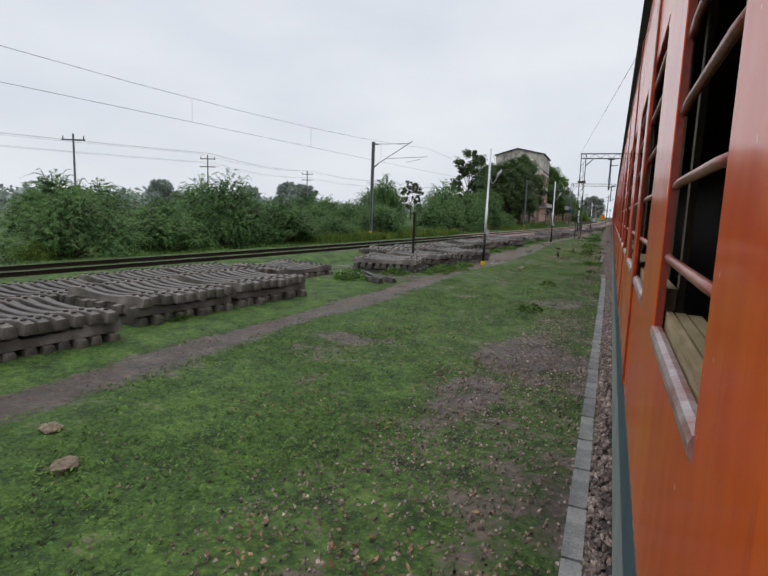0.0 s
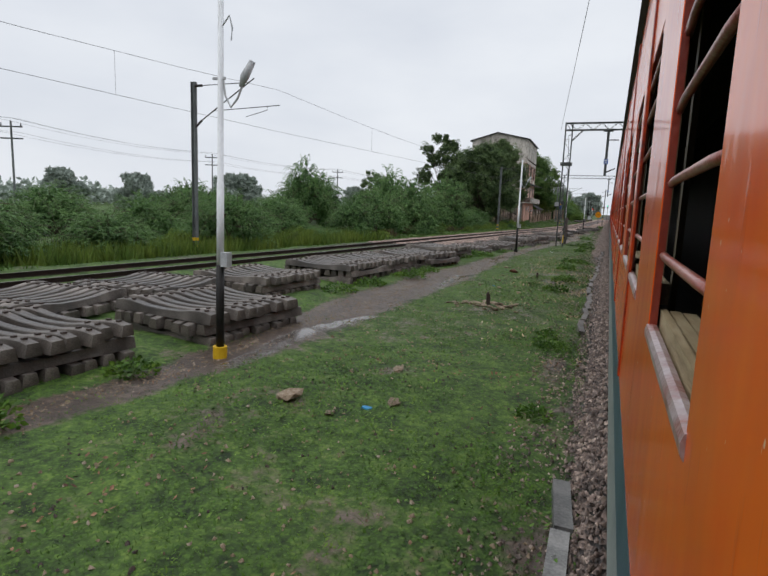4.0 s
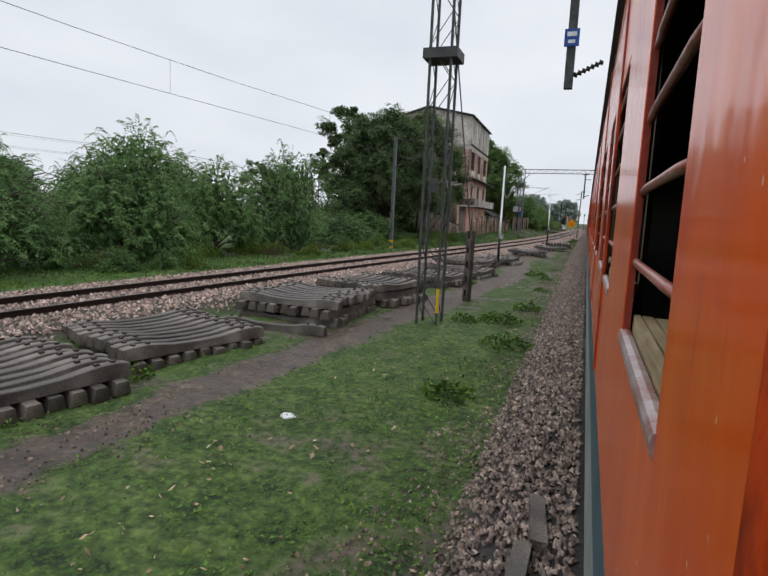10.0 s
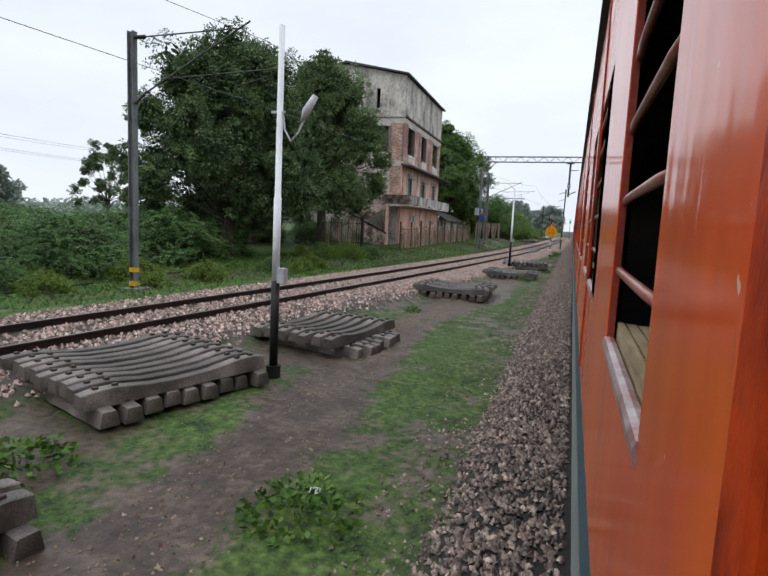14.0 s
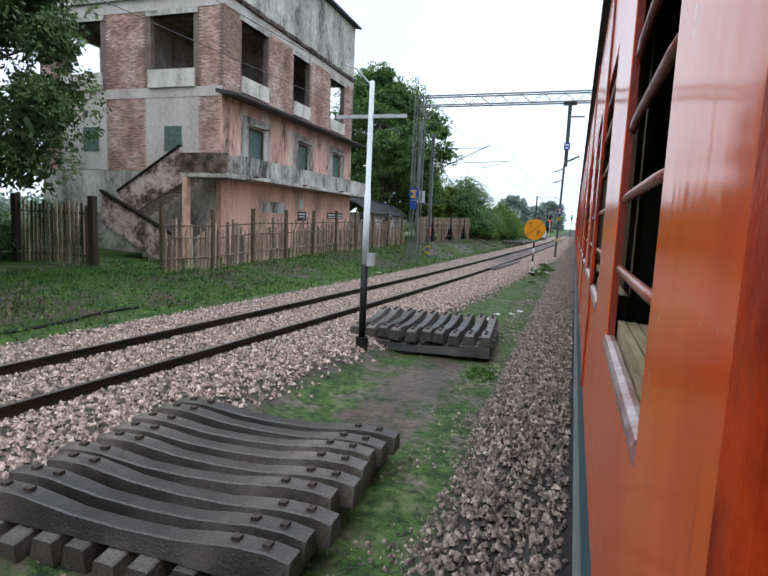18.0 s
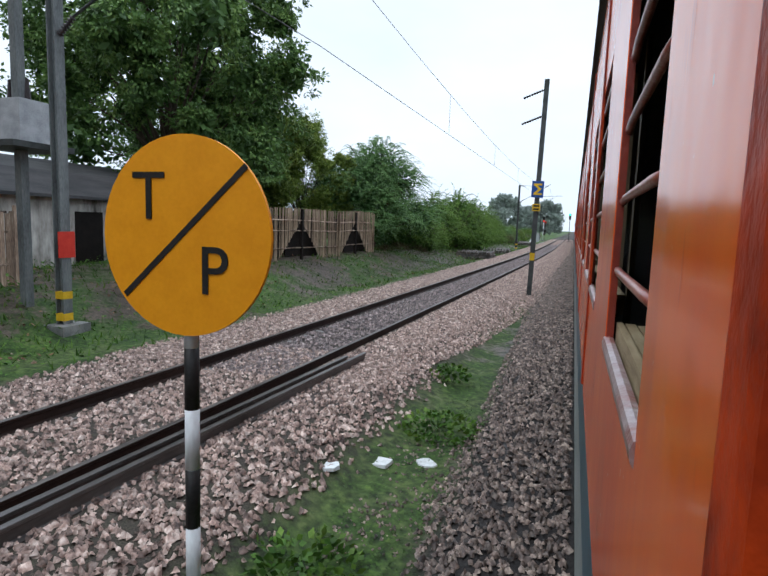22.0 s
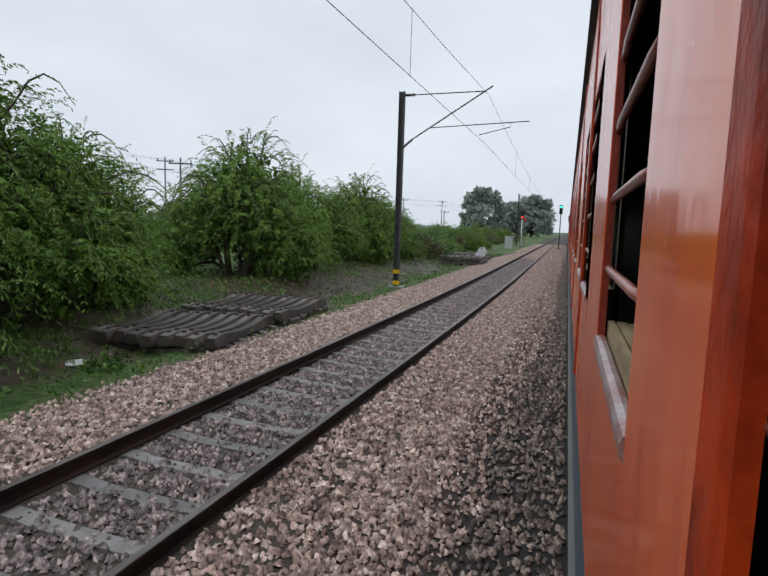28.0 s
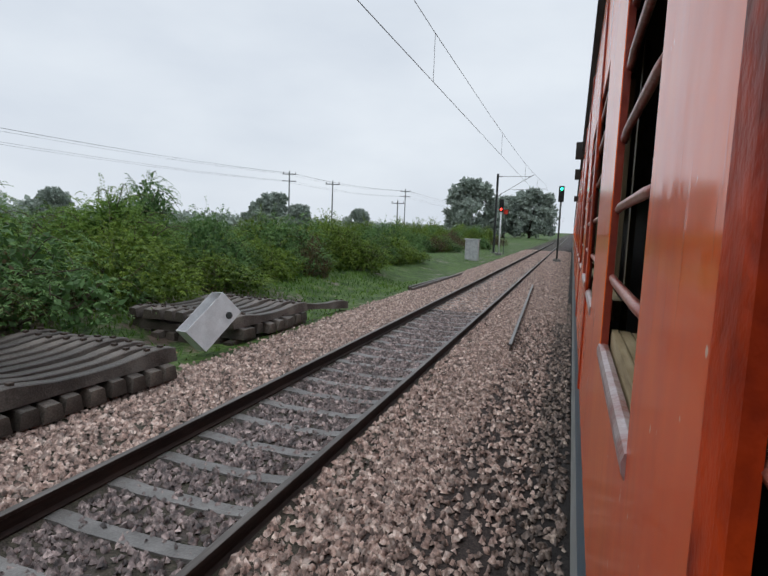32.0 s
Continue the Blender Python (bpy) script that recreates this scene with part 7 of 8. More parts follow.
M_BRICKJ = mat("red_brick_course", [(0.24, 0.135, 0.11), (0.44, 0.27, 0.22), (0.60, 0.45, 0.39)], 0.7, 0.9, 0.35, island=0.35)
tagged(part("brickwork", rest_f.mesh("brickwork", M_BRICKJ), bd, "weathered red brick courses"), kind="stuff")
tagged(part("brickwork", rest_s.mesh("brickwork", M_BRICKJ), bd, "weathered red brick courses"), kind="stuff")
# projecting bands
part("cement_band", Geo().box(-DEP, 0.03, -0.034, 0.0, 7.74 - bz, 8.2 - bz).mesh("cement_band", M_PATCH), bd, "pale cement band between the storeys")
part("cement_band", Geo().box(-DEP, 0.03, -0.034, 0.0, 11.74 - bz, 12.3 - bz).mesh("cement_band", M_PATCH), bd)
part("cement_band", Geo().box(0.0, 0.034, 0.0, LEN, 11.84 - bz, 12.28 - bz).mesh("cement_band", M_PATCH), bd)
for i in range(24):
    a = i * LEN / 24
    g = Geo().box(-0.05, 0.16 + 0.05 * math.sin(i * 2.1), a, a + LEN / 24, 12.30 - bz + 0.02 * math.sin(i * 1.3), 12.50 - bz)
    part("cornice_block", g.mesh("cornice_block", M_SOOT), bd, "broken blackened cornice")
part("cornice", Geo().box(-DEP, 0.1, -0.16, 0.0, 12.3 - bz, 12.5 - bz).mesh("cornice", M_CEMENT), bd)
part("canopy", Geo().prism([(0.0, 7.98 - bz), (1.25, 7.72 - bz), (1.25, 7.62 - bz), (0.0, 7.8 - bz)], "y", -0.5, LEN + 0.9).mesh("canopy", M_SHEET), bd, "dark sagging canopy over the balcony")
bal = part("balcony", Geo().box(0.0, 1.35, -0.4, LEN + 0.6, 3.98 - bz, 4.14 - bz).mesh("balcony", M_CEMENT), bd, "stained concrete balcony")
part("parapet", Geo().box(1.22, 1.35, -0.4, LEN + 0.6, 4.14 - bz, 4.98 - bz).mesh("parapet", M_DIRTYWHITE), bal, "streaked whitewashed parapet")
part("parapet", Geo().box(0.0, 1.22, -0.4, -0.28, 4.14 - bz, 4.98 - bz).mesh("parapet", M_DIRTYWHITE), bal)
part("parapet", Geo().box(0.0, 1.22, LEN + 0.48, LEN + 0.6, 4.14 - bz, 4.98 - bz).mesh("parapet", M_DIRTYWHITE), bal)
for yy in (0.0, 5.2, 10.6, 15.8):
    part("drain_spout", Geo().box(1.35, 1.6, yy + 0.6, yy + 0.72, 4.06 - bz, 4.14 - bz).mesh("drain_spout", M_SOOT), bal)
for a, b, c, d in W2:
    w = part("window", Geo().box(-0.22, 0.02, a - 0.07, a, c - bz, d - bz + 0.07).box(-0.22, 0.02, b, b + 0.07, c - bz, d - bz + 0.07).box(-0.22, 0.02, a, b, d - bz, d - bz + 0.07).mesh("window_frame", M_DIMFRAME), bd)
    part("shutter", Geo().box(-0.18, -0.12, a, b, c - bz, d - bz).mesh("shutter", M_GREENWIN), w, "closed greenish shutter")
    part("sunshade", Geo().box(0.0, 0.35, a - 0.2, b + 0.2, d - bz + 0.12, d - bz + 0.2).mesh("sunshade", M_CEMENT), w)
    for la, lb, lc_, ld in ((a - 0.8, a - 0.08, 4.15, 7.25), (b + 0.08, b + 0.75, 4.15, 7.2), (a - 0.08, b + 0.08, d + 0.2, 7.22), (a - 0.08, b + 0.08, 4.15, c)):
        part("limewash", Geo().box(0.0, 0.008, la, lb, lc_ - bz, ld - bz).mesh("limewash", M_DIRTYWHITE), w)
for a, b, c, d in W3:
    part("window_apron", Geo().box(-0.1, 0.1, a - 0.02, b + 0.02, 8.25 - bz, c - bz + 0.02).mesh("window_apron", M_APRON), bd, "whitewashed panel under the open window")
    part("lintel", Geo().box(-0.28, 0.04, a - 0.25, b + 0.25, d - bz, d - bz + 0.22).mesh("lintel", M_CEMENT), bd)
for a, b in ((-4.0, -1.55), (-9.4, -7.0)):
    part("window_apron", Geo().box(a - 0.1, b + 0.1, -0.12, 0.1, 8.2 - bz, 9.02 - bz).mesh("window_apron", M_APRON), bd)
    part("lintel", Geo().box(a - 0.25, b + 0.25, -0.05, 0.25, 11.5 - bz, 11.72 - bz).mesh("lintel", M_CEMENT), bd)
    part("plaster_patch", Geo().box(a - 0.3, b + 0.3, -0.02, 0.0, 4.3 - bz, 7.74 - bz).mesh("plaster_patch", M_PATCH), bd)
for a, b in ((-3.2, -2.2), (-8.2, -7.2)):
    w = part("window", Geo().box(a - 0.06, a, -0.04, 0.1, 5.2 - bz, 6.46 - bz).box(b, b + 0.06, -0.04, 0.1, 5.2 - bz, 6.46 - bz).box(a, b, -0.04, 0.1, 6.4 - bz, 6.46 - bz).mesh("window_frame", M_CEMENT), bd)
    part("shutter", Geo().box(a, b, -0.034, 0.1, 5.2 - bz, 6.4 - bz).mesh("shutter", M_GREENWIN), w, "closed green shutter")
# outside stair on the near end: a flight from the balcony to a half landing, and back down to the ground
st = part("stair", Geo().box(-5.4, -4.2, -3.0, -0.15, 1.95 - bz, 2.15 - bz).mesh("half_landing", M_CEMENT), bd, "steep open concrete stair with stained parapets")
for k in range(11):
    part("step", Geo().box(-4.3 + 0.29 * k, -4.0 + 0.29 * k, -1.5, -0.15, 1.93 + 0.18 * k - bz, 2.30 + 0.18 * k - bz).mesh("step", M_CEMENT), st)
    part("step", Geo().box(-4.2 + 0.31 * k, -3.88 + 0.31 * k, -2.9, -1.66, max(-0.2, 1.6 - 0.185 * k) - bz, 1.97 - 0.185 * k - bz).mesh("step", M_CEMENT), st)
part("stair_parapet", Geo().prism([(-4.5, 3.15 - bz), (-1.05, 5.2 - bz), (-1.05, 4.0 - bz), (-0.9, 3.65 - bz), (-4.5, 1.72 - bz)], "y", -1.64, -1.5).mesh("stair_parapet", M_STAIRWALL), st, "peeling plastered stair parapet")
part("stair_parapet", Geo().prism([(-4.1, 3.05 - bz), (-0.4, 1.32 - bz), (-0.5, 0.1 - bz), (-0.9, 0.1 - bz), (-3.3, 1.3 - bz), (-4.1, 1.7 - bz)], "y", -3.04, -2.9).mesh("stair_parapet", M_STAIRWALL), st, "peeling plastered stair parapet")
part("coping", Geo().prism([(-4.55, 3.13 - bz), (-1.05, 5.21 - bz), (-1.05, 5.3 - bz), (-4.55, 3.22 - bz)], "y", -1.70, -1.46).mesh("coping", M_NEARBLACK), st, "blackened coping")
part("coping", Geo().prism([(-4.15, 3.08 - bz), (-0.36, 1.31 - bz), (-0.36, 1.40 - bz), (-4.15, 3.17 - bz)], "y", -3.10, -2.86).mesh("coping", M_NEARBLACK), st, "blackened coping")
part("landing", Geo().box(-1.1, 1.35, -1.62, -0.05, 3.9 - bz, 4.1 - bz).mesh("landing", M_CEMENT), st)
part("landing_parapet", Geo().box(-1.04, 1.35, -1.64, -1.5, 4.1 - bz, 4.95 - bz).mesh("landing_parapet", M_SOOT), st, "blackened brick parapet")
part("landing_post", Geo().box(-0.95, -0.7, -1.60, -1.35, -bz - 0.2, 3.9 - bz).mesh("landing_post", M_PLASTER), st)
part("landing_post", Geo().box(-5.3, -5.05, -2.9, -2.65, -bz - 0.2, 1.95 - bz).mesh("landing_post", M_PLASTER), st)
# notices on the ground-floor wall
for a, b, c, d, mm in ((8.1, 8.6, 2.85, 3.4, M_WHITE), (7.9, 9.0, 2.1, 2.66, M_BLACK), (12.3, 15.0, 2.3, 2.72, M_BLACK), (3.6, 6.2, 2.5, 3.1, M_DIRTYWHITE)):
    nt = part("notice", Geo().box(0.0, 0.025, a, b, c - bz, d - bz).mesh("notice", mm), bd)
    if mm is M_BLACK:
        part("mark_bar", Geo().box(0.025, 0.03, a + 0.1, b - 0.1, d - bz - 0.2, d - bz - 0.1).box(0.025, 0.03, a + 0.15, b - 0.2, d - bz - 0.36, d - bz - 0.28).mesh("mark_bar", M_WHITE), nt)

# low shed with a dark curved roof behind the fence, beyond the building
sh = thing("shed", "low shed with pale walls and a dark rounded roof", "shed", pose(-15.6, 157.3, 0.3))
part("wall", Geo().box(-5.5, 0.0, -5.2, 4.2, -0.2, 2.6).mesh("wall", M_DIRTYWHITE), sh)
part("roof", Geo().prism([(-5.8, 2.6), (-4.6, 3.4), (-2.7, 3.8), (-0.9, 3.3), (0.45, 2.5), (0.45, 2.6), (-0.9, 3.42), (-2.7, 3.95), (-4.6, 3.52), (-5.8, 2.72)], "y", -5.5, 4.5).mesh("roof", M_SHEET), sh)
part("door", Geo().box(0.0, 0.04, -1.2, -0.1, 0.0, 2.1).mesh("door", M_NEARBLACK), sh)
nb = thing("notice_board", "black board with pale lettering on the slatted fence", "sign", pose(-12.52, 148.4, h1(-12.6, 148.4), 0, 0, -3))
part("board", Geo().box(0.0, 0.04, -0.65, 0.65, 1.85, 2.3).mesh("board", M_BLACK), nb)
part("mark_bar", Geo().box(0.04, 0.045, -0.5, 0.5, 2.12, 2.2).mesh("mark_bar", M_WHITE), nb)
part("mark_bar", Geo().box(0.04, 0.045, -0.4, 0.3, 1.96, 2.03).mesh("mark_bar", M_WHITE), nb)
for q in (-0.5, 0.5):
    part("leg", Geo().box(-0.04, 0.0, q - 0.03, q + 0.03, -0.1, 2.3).mesh("leg", M_FENCE), nb)

# transformer on a pair of masts by the shed
tm = thing("pole_transformer", "grey pole-mounted transformer between two lattice masts", "transformer", pose(-11.15, 150.9, h1(-11.15, 150.9)))
part("pole", Geo().box(-0.09, 0.09, -0.09, 0.09, -0.2, 9.3).mesh("pole", M_STEEL), tm)
part("platform", Geo().box(-0.7, 0.7, -0.7, 0.7, 3.3, 3.42).mesh("platform", M_DSTEEL), tm)
part("tank", Geo().box(-0.45, 0.45, -0.35, 0.35, 3.42, 4.3).mesh("tank", M_BOX), tm)
for dx in (-0.25, 0.0, 0.25):
    part("bushing", Geo().tube([(dx, 0, 4.3), (dx, 0, 4.75)], [0.07, 0.03], 8).mesh("bushing", M_INSUL), tm)
sgp = thing("lineside_sign", "blue plate with a yellow zigzag on the portal leg", "sign", pose(-9.95, 145.72, h1(-9.95, 145.72)))
part("plate", Geo().box(-0.3, 0.3, -0.03, 0.0, 4.0, 4.75).mesh("plate", M_SIGNBLUE), sgp)
part("zigzag_mark", Geo().prism([(p * 1.2, q * 1.1 + 4.03) for p, q in zig], "y", -0.036, -0.03).mesh("zigzag_mark", M_YELLOW), sgp)
part("lower_plate", Geo().box(-0.22, 0.22, -0.03, 0.0, 3.4, 3.95).mesh("lower_plate", M_SIGNBLUE), sgp)
part("fixing_post", Geo().box(-0.03, 0.03, 0.0, 0.05, -0.1, 4.75).mesh("fixing_post", M_STEEL), sgp)

# ---------------------------------------------------------------- the slatted fence
FY = [127.3, 137.0, 143.0, 152.0, 158.0, 165.0, 174.0]
FX = [-13.8, -13.1, -12.8, -12.2, -11.8, -11.4, -11.2]
fr = random.Random(8)
slat_me = [Geo().box(-0.012, 0.012, -w / 2, w / 2, -0.1, 1.0).mesh("fence_slat", M_FENCE) for w in (0.085, 0.11, 0.14)]
pale_me = [Geo().box(-0.012, 0.012, -w / 2, w / 2, -0.1, 1.0).mesh("fence_slat", M_FENCEPALE) for w in (0.06, 0.08)]


def fence(y0, y1, label, pale, hole):
    fe = thing("fence", label, "fence", pose(0, 0, 0))
    y = y0
    cnt = 0
    far = Geo()
    while y < y1:
        x = float(np.interp(y, FY, FX))
        z = h1(x, y)
        top = (2.1 + 0.012 * (y - 154) if pale else fr.choice((fr.uniform(1.15, 1.6), fr.uniform(1.45, 2.0))))
        gap = hole(y)
        if fr.random() > (0.05 if pale else 0.07) and gap < top:
            me = fr.choice(pale_me if pale else slat_me)
            m = pose(x + fr.uniform(-0.02, 0.02), y, z + gap, fr.uniform(-1.5, 1.5), fr.uniform(-1.5, 1.5), -4) @ Matrix.Diagonal((1, 1, top - gap, 1))
            part("fence_slat", me, fe, m=m)
            cnt += 1
        y += fr.uniform(0.085, 0.12) if pale else fr.uniform(0.095, 0.15)
    for zz in (0.5, 1.25, 1.7):
        pts = [(float(np.interp(q, FY, FX)) + 0.03, q, h1(float(np.interp(q, FY, FX)), q) + zz) for q in np.arange(y0, y1, 1.5)]
        part("fence_rail", Geo().tube(pts, 0.025, 5).mesh("fence_rail", M_FENCE), fe)
    for q in ((155.2, 158.2, 161.05, 164.1, 167.9, 170.0, 172.6) if pale else np.arange(y0, y1 + 0.1, 2.6)):
        x = float(np.interp(q, FY, FX))
        # bamboo posts inside the openings are near-black, the rest pale
        part("fence_post", Geo().box(x - 0.02, x + 0.1, q - 0.07, q + 0.07, h1(x, q) - 0.2, h1(x, q) + (2.2 if pale else 2.35)).mesh("fence_post", M_DARKWOOD if not pale else M_NEARBLACK if hole(q) > 1 else M_FENCEPALE), fe)
    return fe


fence(127.3, 151.6, "ragged fence of weathered wooden slats with leaning posts", False, lambda y: 0.0)
tri = lambda y: max([0.0] + [1.72 - abs(y - c) * 0.84 for c in (158.2, 164.1, 170.0)])
fence(154.4, 172.6, "pale bamboo fence with triangular openings along its foot", True, tri)
# dark boards added behind the openings, standing in for the shade seen through them
bf = thing("opening_backing", "dark boards added behind the bamboo to stand in for shade", "fence")
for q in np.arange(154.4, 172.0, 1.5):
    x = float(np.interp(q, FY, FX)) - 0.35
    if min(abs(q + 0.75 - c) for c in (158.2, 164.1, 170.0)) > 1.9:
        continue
    part("board", Geo().box(x - 0.08, x, q, q + 1.49, 0.5, 2.55).mesh("board", M_NEARBLACK), bf)
gt = thing("slatted_gate", "old gate of weathered slats between dark posts by the stair", "gate", pose(-20.9, 127.5, h1(-20.9, 127.5), 0, 0, 4))
for i in range(17):
    part("gate_slat", Geo().box(i * 0.2 - 0.045, i * 0.2 + 0.045, -0.02, 0.02, 0.05, 2.4 + 0.1 * math.sin(i * 2.3)).mesh("gate_slat", M_FENCE), gt)
for zz in (0.35, 2.0):
    part("gate_rail", Geo().box(-0.1, 3.4, 0.022, 0.06, zz, zz + 0.07).mesh("gate_rail", M_INSERT), gt)
for xx in (-0.2, 3.5):
    part("gate_post", Geo().box(xx - 0.12, xx + 0.12, -0.12, 0.12, -0.2, 2.7).mesh("gate_post", M_INSERT), gt)

# ---------------------------------------------------------------- kerb, rubble, litter and other small things
kb = thing("kerb", "row of grey concrete kerb blocks, broken and sunk in places", "kerb", kind="structure")
kg_dark = Geo().box(-0.07, 0.07, -0.43, 0.43, -0.2, 0.09).mesh("kerb_block", M_SLEEPER)
kg = Geo().box(-0.085, 0.085, -0.42, 0.42, -0.2, 0.1).mesh("kerb_block", M_KERB)
krnd = random.Random(3)
yk = 4.0
while yk < 63:
    kx = float(np.interp(yk, [0, 25, 36, 45, 52, 60, 68], [-0.07, -0.11, -0.40, -0.44, -0.34, -0.24, -0.24]))
    if not 28 < yk < 36.3 and not (yk > 63 and krnd.random() < 0.5):
        loose = yk > 27
        part("kerb_block", kg_dark if yk > 33 else kg, kb, m=pose(kx + (krnd.uniform(-0.06, 0.06) if loose else 0), yk, h1(kx - 0.15, yk) + (0.0 if not loose else krnd.uniform(0.0, 0.045)), krnd.uniform(-3, 3) if loose else 0, krnd.uniform(-6, 6) if loose else 0, krnd.uniform(-7, 7) if loose else krnd.uniform(-1, 1)))
    yk += 0.875


def rock_mesh(seed, s=1.0, flat=0.32):
    r = random.Random(seed)
    bm = bmesh.new()
    bmesh.ops.create_icosphere(bm, subdivisions=1, radius=1.0)
    for v in bm.verts:
        v.co = Vector((v.co.x * r.uniform(0.7, 1.2), v.co.y * r.uniform(0.7, 1.2), v.co.z * flat * r.uniform(0.7, 1.2)))
    me = bpy.data.meshes.new("rock")
    bm.to_mesh(me)
    bm.free()
    me.materials.append(M_RUBBLE)
    return me


ROCKS = [rock_mesh(s) for s in range(5)]


def rock(x, y, s, label="pale broken stone lying in the grass"):
    solid("stone", ROCKS[int(abs(x * 7 + y * 13)) % 5], label, "stone", pose(x, y, h1(x, y) + s * 0.2, krnd.uniform(-15, 15), krnd.uniform(-15, 15), krnd.uniform(0, 360)) @ Matrix.Diagonal((s, s * krnd.uniform(0.6, 1), s, 1)), group="loose stones")


for i in range(34):
    rock(-3.1 + krnd.gauss(0, 0.5), 38.8 + krnd.gauss(0, 0.4), krnd.uniform(0.05, 0.19), "pale broken stone in a small heap round a stake")
for i in range(10):
    rock(-3.9 + krnd.gauss(0, 0.3), 38.5 + krnd.gauss(0, 0.3), krnd.uniform(0.06, 0.14))
for rx_, ry_, rs in ((-4.2, 29.1, 0.26), (-2.7, 29.6, 0.14), (-3.2, 31.1, 0.16), (-3.4, 28.9, 0.12), (-3.6, 42.8, 0.14), (-3.1, 43.5, 0.11), (-2.8, 42.3, 0.12), (-4.05, 45.2, 0.13), (-4.4, 43.2, 0.15), (-4.2, 47.0, 0.13), (-2.3, 21.5, 0.14), (-1.2, 17.0, 0.1), (-2.2, 82.5, 0.11), (-2.5, 81.8, 0.12), (-4.6, 50.1, 0.18), (-0.9, 53.2, 0.12), (-5.3, 3.9, 0.2), (-6.2, 4.4, 0.16), (-7.9, 120, 0.15), (-3.3, 124.9, 0.13)):
    rock(rx_, ry_, rs)
solid("stone", rock_mesh(9, 1.0, 0.4), "flat red-brown stone lying on the muddy path", "stone", pose(-4.0, 48.6, h1(-4.0, 48.6) + 0.06, 0, 8, 35) @ Matrix.Diagonal((0.26, 0.16, 0.25, 1)), group="loose stones").data.materials[0] = M_REDSTONE
solid("stake", Geo().prism([(-0.06, -0.3), (0.06, -0.3), (0.055, 0.3), (0.0, 0.42), (-0.05, 0.33)], "y", -0.05, 0.05).mesh("stake", M_INSERT), "short dark wooden stake among the stones", "stake", pose(-3.2, 38.8, h1(-3.2, 38.8), 4, -3, 20))
solid("stake", Geo().prism([(-0.05, -0.3), (0.05, -0.3), (0.04, 0.25), (-0.03, 0.3)], "y", -0.05, 0.05).mesh("stake", M_INSERT), "short dark post stub in the grass", "stake", pose(-2.75, 47.2, h1(-2.75, 47.2), 2, 3, 10))

# gravelly scatter over the grass
n = 7000
y = rng.uniform(0, 64, n)
x = edge_x(y) - 0.2 - rng.uniform(0, 1, n) ** 1.3 * 5.5
keep = rng.uniform(0, 1, n) < np.where(lumpy(x, y, 0.9, 5) > 0.45, 0.9, 0.12)
x, y = x[keep], y[keep]
tagged(scatter_stones("grass_gravel", x, y, height(x, y), rng.uniform(0.01, 0.03, len(x)), M_RUBBLE, "pale pebbles and stone chips scattered in the grass"), category="gravel")
n = 4500
y = rng.uniform(0, 64, n)
x = edge_x(y) - 0.2 - rng.uniform(0, 1, n) * 5.5
keep = lumpy(x, y, 1.1, 7) > 0.52
x, y = x[keep], y[keep]
tagged(scatter_stones("grass_gravel", x, y, height(x, y), rng.uniform(0.01, 0.028, len(x)), M_INSERT, "dark stone chips scattered in the grass"), category="gravel")


n = 16000
y = rng.uniform(3, 20, n)
x = -0.15 - rng.uniform(0, 1, n) * 3.4
keep = rng.uniform(0, 1, n) < step(x - (y - 6) * 0.14, -3.3, -2.2) * step(y, 21, 13) * (0.1 + 0.9 * lumpy(x, y, 1.1, 6))
x, y = x[keep], y[keep]
tagged(scatter_stones("grass_gravel", x, y, height(x, y), rng.uniform(0.008, 0.024, len(x)), M_STONE_OWN, "dark gravel on bare ground beside the kerb"), category="gravel")


# gravel and mud crumbs on the trodden path
n = 20000
y = rng.uniform(14, 118, n)
x = np.interp(y, PATH_Y, PATH_X) + rng.normal(0, 0.75, n) * np.interp(y, PATH_Y, PATH_W)
keep = (rng.uniform(0, 1, n) < 0.25 + 0.75 * lumpy(x, y, 2.1, 13)) & ((np.abs(x - np.interp(y, PUD_Y, PUD_X) - 0.12 * np.sin(y * 1.1)) > 0.4) | (rng.uniform(0, 1, n) < 0.12))
x, y = x[keep], y[keep]
tagged(scatter_stones("path_gravel", x, y, height(x, y) - 0.008, rng.uniform(0.008, 0.026, len(x)), M_RUBBLE, "small stones and crumbs on the muddy path"), category="gravel")
# pale fallen chips lying in drifts along the ballast
n = 7000
y = rng.uniform(30, 64, n)
x = edge_x(y) - 0.1 - rng.uniform(0, 1, n) ** 1.6 * 3.2
keep = rng.uniform(0, 1, n) < np.clip(lumpy(x, y, 1.5, 11) * 2.2 - 1.1, 0, 1) * np.interp(y, [30, 44, 58, 64], [0.25, 1, 1, 0.3])
x, y = x[keep], y[keep]
tagged(flat_leaves("fallen_chips", x, y, rng.uniform(0.02, 0.06, len(x)), rng.uniform(0.04, 0.09, len(x)), M_CHIP, "pale dry leaves and chips lying in the grass"), category="leaf litter")


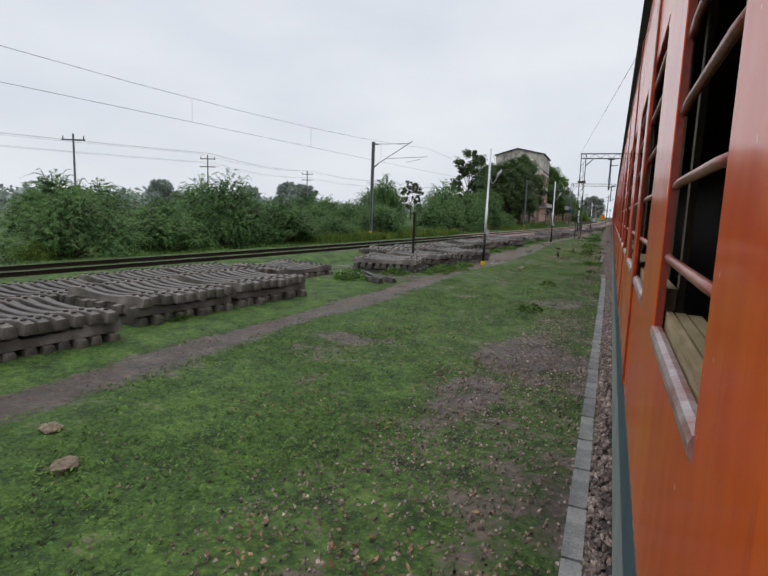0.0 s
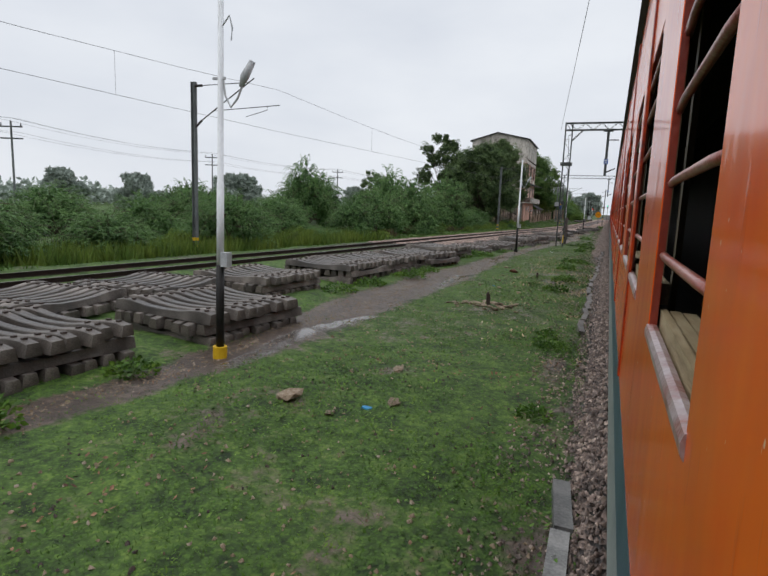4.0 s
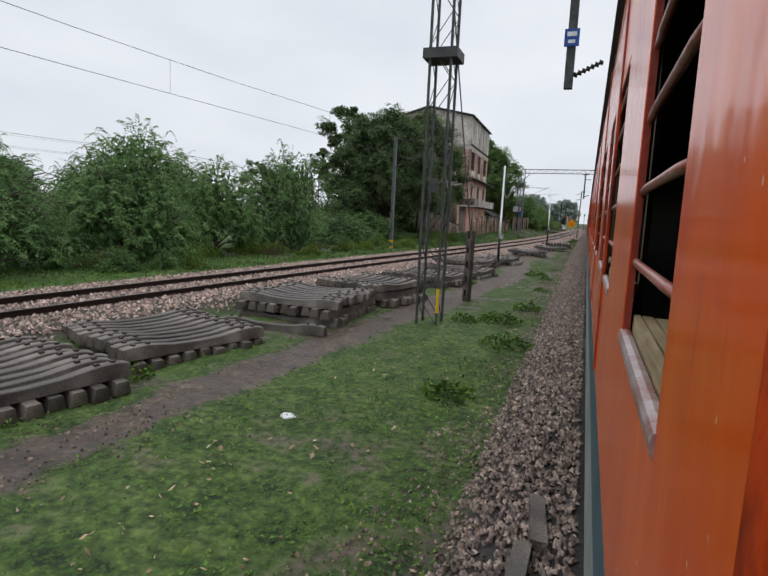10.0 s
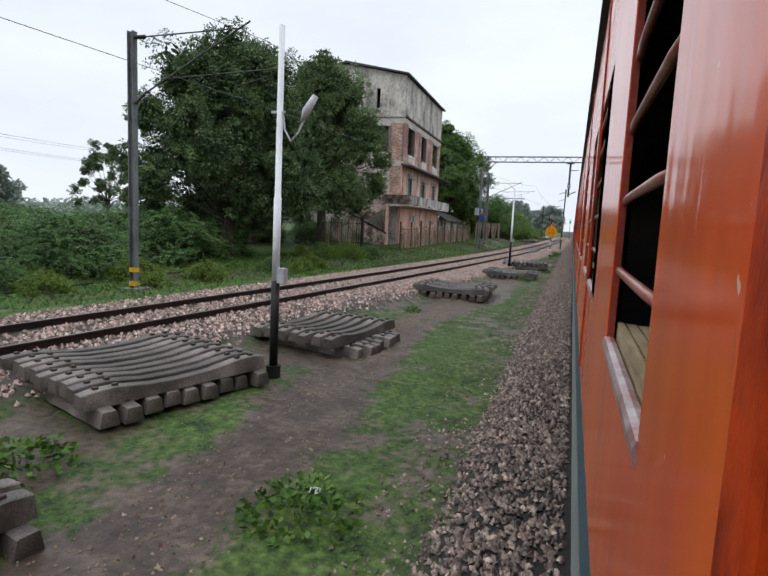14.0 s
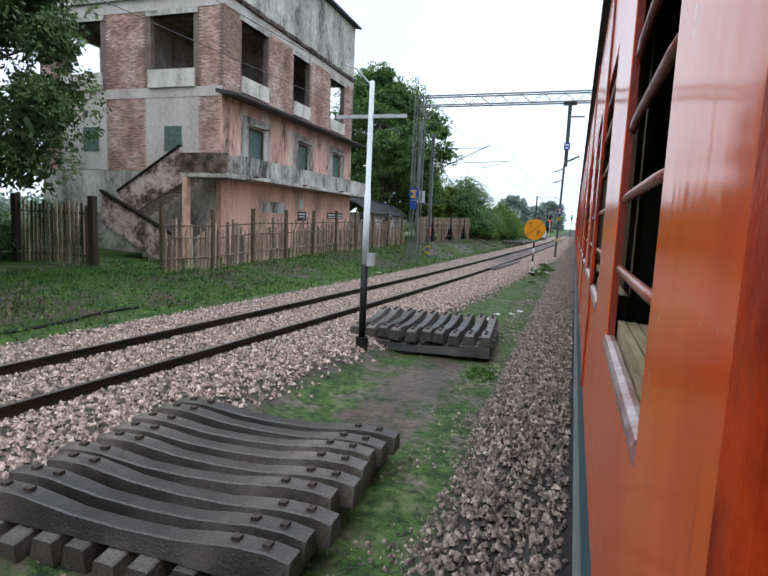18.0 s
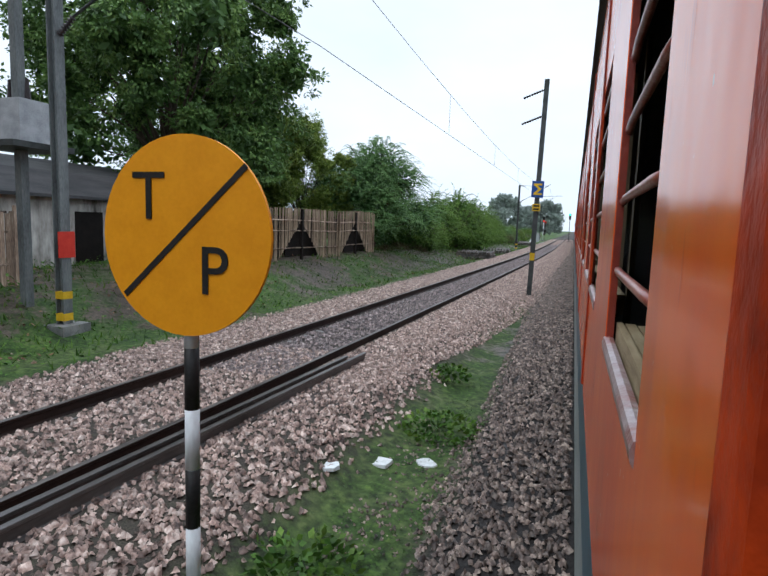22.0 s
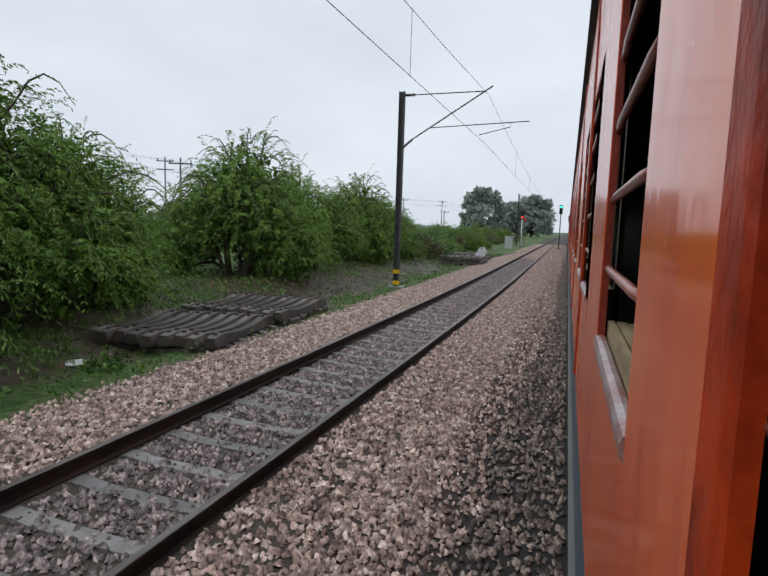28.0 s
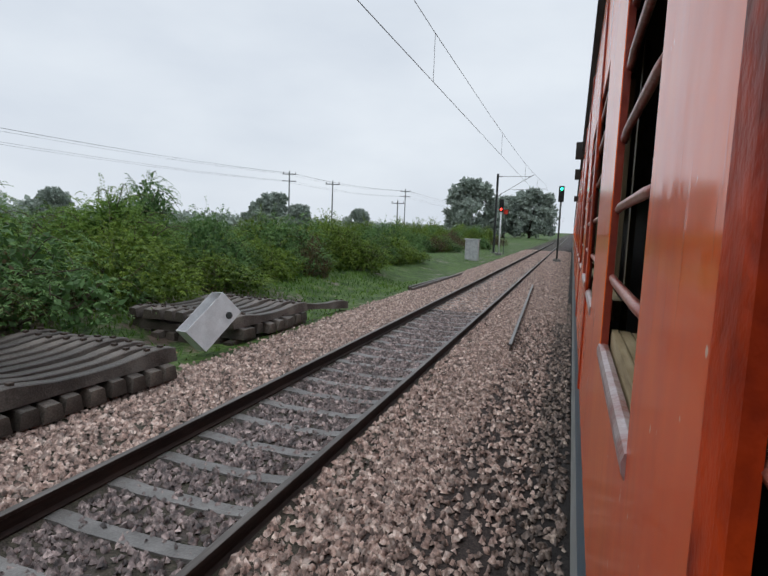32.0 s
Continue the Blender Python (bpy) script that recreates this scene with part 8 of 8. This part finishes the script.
def litter(x, y, s, m, label):
    r = random.Random(int(x * 100 + y * 10))
    g = Geo()
    pts = [(s * math.cos(a) * r.uniform(0.6, 1.1), s * math.sin(a) * r.uniform(0.5, 1.0), r.uniform(0.003, 0.02) + 0.14 * s * r.random()) for a in np.linspace(0, 2 * math.pi, 8, endpoint=False)]
    low = [(p[0] * 1.05, p[1] * 1.05, -0.01) for p in pts]
    vs = pts + low + [(0, 0, 0.1 * s)]
    fs = [(i, (i + 1) % 8, 16) for i in range(8)] + [(i + 8, (i + 1) % 8 + 8, (i + 1) % 8, i) for i in range(8)]
    g.add(vs, fs)
    solid("litter", g.mesh("litter", m), label, "litter", pose(x, y, h1(x, y)), group="litter")


for lx, ly, s in ((-3.75, 64.5, 0.13), (-1.55, 130.6, 0.13), (-1.75, 130.0, 0.12), (-2.2, 129.6, 0.12), (-2.8, 127.8, 0.2), (-2.4, 128.4, 0.15), (-1.5, 134.0, 0.12), (-8.1, 197.6, 0.22), (-1.6, 130.9, 0.08), (-2.0, 148.2, 0.2), (-1.5, 148.5, 0.14), (-2.4, 147.6, 0.16), (-9.3, 137.9, 0.2), (-8.4, 218.5, 0.16), (-2.4, 88.1, 0.09), (-3.2, 85.2, 0.08)):
    litter(lx, ly, s, M_PAPER, "crumpled white plastic litter on the ground")
for lx, ly, s in ((-3.0, 29.3, 0.1), (-3.9, 43.3, 0.07), (-2.15, 57.0, 0.09), (-6.6, 63.9, 0.12), (-5.6, 134.3, 0.18)):
    litter(lx, ly, s, M_BLUELIT, "crumpled blue plastic litter on the ground")

# brick rubble and dead leaves on the bare parts of the far bank
n = 22000
y = rng.uniform(84, 240, n)
x = cen(y) - 3.2 - rng.uniform(0, 1, n) ** 0.8 * 7.5
keep = rng.uniform(0, 1, n) < np.clip(2.4 * lumpy(x, y, 0.75, 14) * lumpy(x, y, 1.9, 3) - 0.5, 0, 1)
x, y = x[keep], y[keep]
tagged(scatter_stones("bank_rubble", x[::3], y[::3], height(x[::3], y[::3]), rng.uniform(0.015, 0.05, len(x[::3])), M_RUBBLE, "brick rubble and stone chips on the far bank"), category="gravel")
tagged(flat_leaves("fallen_leaves", x, y, rng.uniform(0.01, 0.06, len(x)), rng.uniform(0.05, 0.13, len(x)), M_LITTERLEAF, "brown dead leaves on the far bank"), category="leaf litter")

# black hose on the far verge
pts = [(-16.0 + 0.02 * (q - 90) + 0.25 * math.sin(q * 0.8), q) for q in np.arange(88, 103, 0.8)]
solid("hose", Geo().tube([(a, b, h1(a, b) + 0.04) for a, b in pts], 0.04, 6).mesh("hose", M_PIPE), "black hose trailing along the verge", "hose")
pts = [(-10.9 + 0.3 * math.sin(q * 0.5), q) for q in np.arange(113, 124, 0.8)]
solid("hose", Geo().tube([(a, b, h1(a, b) + 0.04) for a, b in pts], 0.04, 6).mesh("hose", M_PIPE), "black hose trailing along the verge", "hose")

# dented white metal box by the last stack, tilt and size fitted to the camera's view
bxm = Geo()
bxm.box(0, 1.0, 0, 0.54, 0, 0.012).box(0, 1.0, 0, 0.54, 0.43, 0.442).box(0, 1.0, 0.528, 0.54, 0.012, 0.43).box(0, 0.012, 0, 0.528, 0.012, 0.43).box(0.988, 1.0, 0, 0.528, 0.012, 0.43)
lengthwise, across = Vector((0.279, 0.693, 0.665)), Vector((0.377, 0.558, -0.740))
tilt = Matrix((lengthwise, across, lengthwise.cross(across))).transposed().to_4x4()
tilt.translation = (-6.375, 232.66, 0.30)
mb = thing("metal_box", "open discarded white metal box by the sleepers, tilted to fit the view", "box", tilt)
part("casing", weld(bxm.mesh("casing", M_BOXWHITE)), mb)
# dark disc on the face, drawn in place of the hole's dark depth
part("round_hole", Geo().prism(ring(0.07, 14, 0.78, 0.40), "z", -0.006, -0.002).mesh("round_hole", M_DSTEEL), mb, "dark disc that stands for a round hole")

# ---------------------------------------------------------------- far power lines
def power_pole(x, y, tall, arms=1):
    z = h1(x, y)
    pp = thing("power_pole", "thin distant power pole with crossarms", "power pole", pose(x, y, z, 0, 0, 20), group="power poles")
    part("shaft", Geo().tube([(0, 0, -0.3), (0, 0, tall)], [0.1, 0.07], 8).mesh("shaft", M_STEEL), pp)
    for i in range(arms):
        part("crossarm", Geo().box(-0.9, 0.9, -0.05, 0.05, tall - 0.5 - 0.9 * i, tall - 0.4 - 0.9 * i).mesh("crossarm", M_DSTEEL), pp)
    for dx in (-0.8, 0.0, 0.8):
        part("pin_insulator", Geo().tube([(dx, 0, tall - 0.4), (dx, 0, tall - 0.15)], [0.05, 0.03], 6).mesh("pin_insulator", M_INSUL), pp)


PP = [(-44, 52), (-46, 78), (-42, 104), (-38, 132), (-42, 240), (-36, 290), (-29, 320), (-26, 372)]
for i, (px_, py_) in enumerate(PP):
    power_pole(px_, py_, 8.2 if py_ < 200 else 9.0, 2)
for px_, py_, t in ((-29.7, 290, 7.8), (-24, 300, 6.0), (-60, 20, 8), (-38, 30, 7.5), (-28.7, 226.0, 7.0)):
    power_pole(px_, py_, t, 1)
for dx, dz in ((-0.8, 0), (0, 0.1), (0.8, 0), (-0.7, -1.0), (0.7, -1.0)):
    wire("power_line", [(-62 + dx, -20, 8.0 + dz)] + [(a + dx, b, 7.9 + dz) for a, b in PP[:4]] + [(-36 + dx, 200, 8.2 + dz)] + [(a + dx, b, 8.7 + dz) for a, b in PP[4:]], 0.009, "thin distant overhead power line", 0.5)
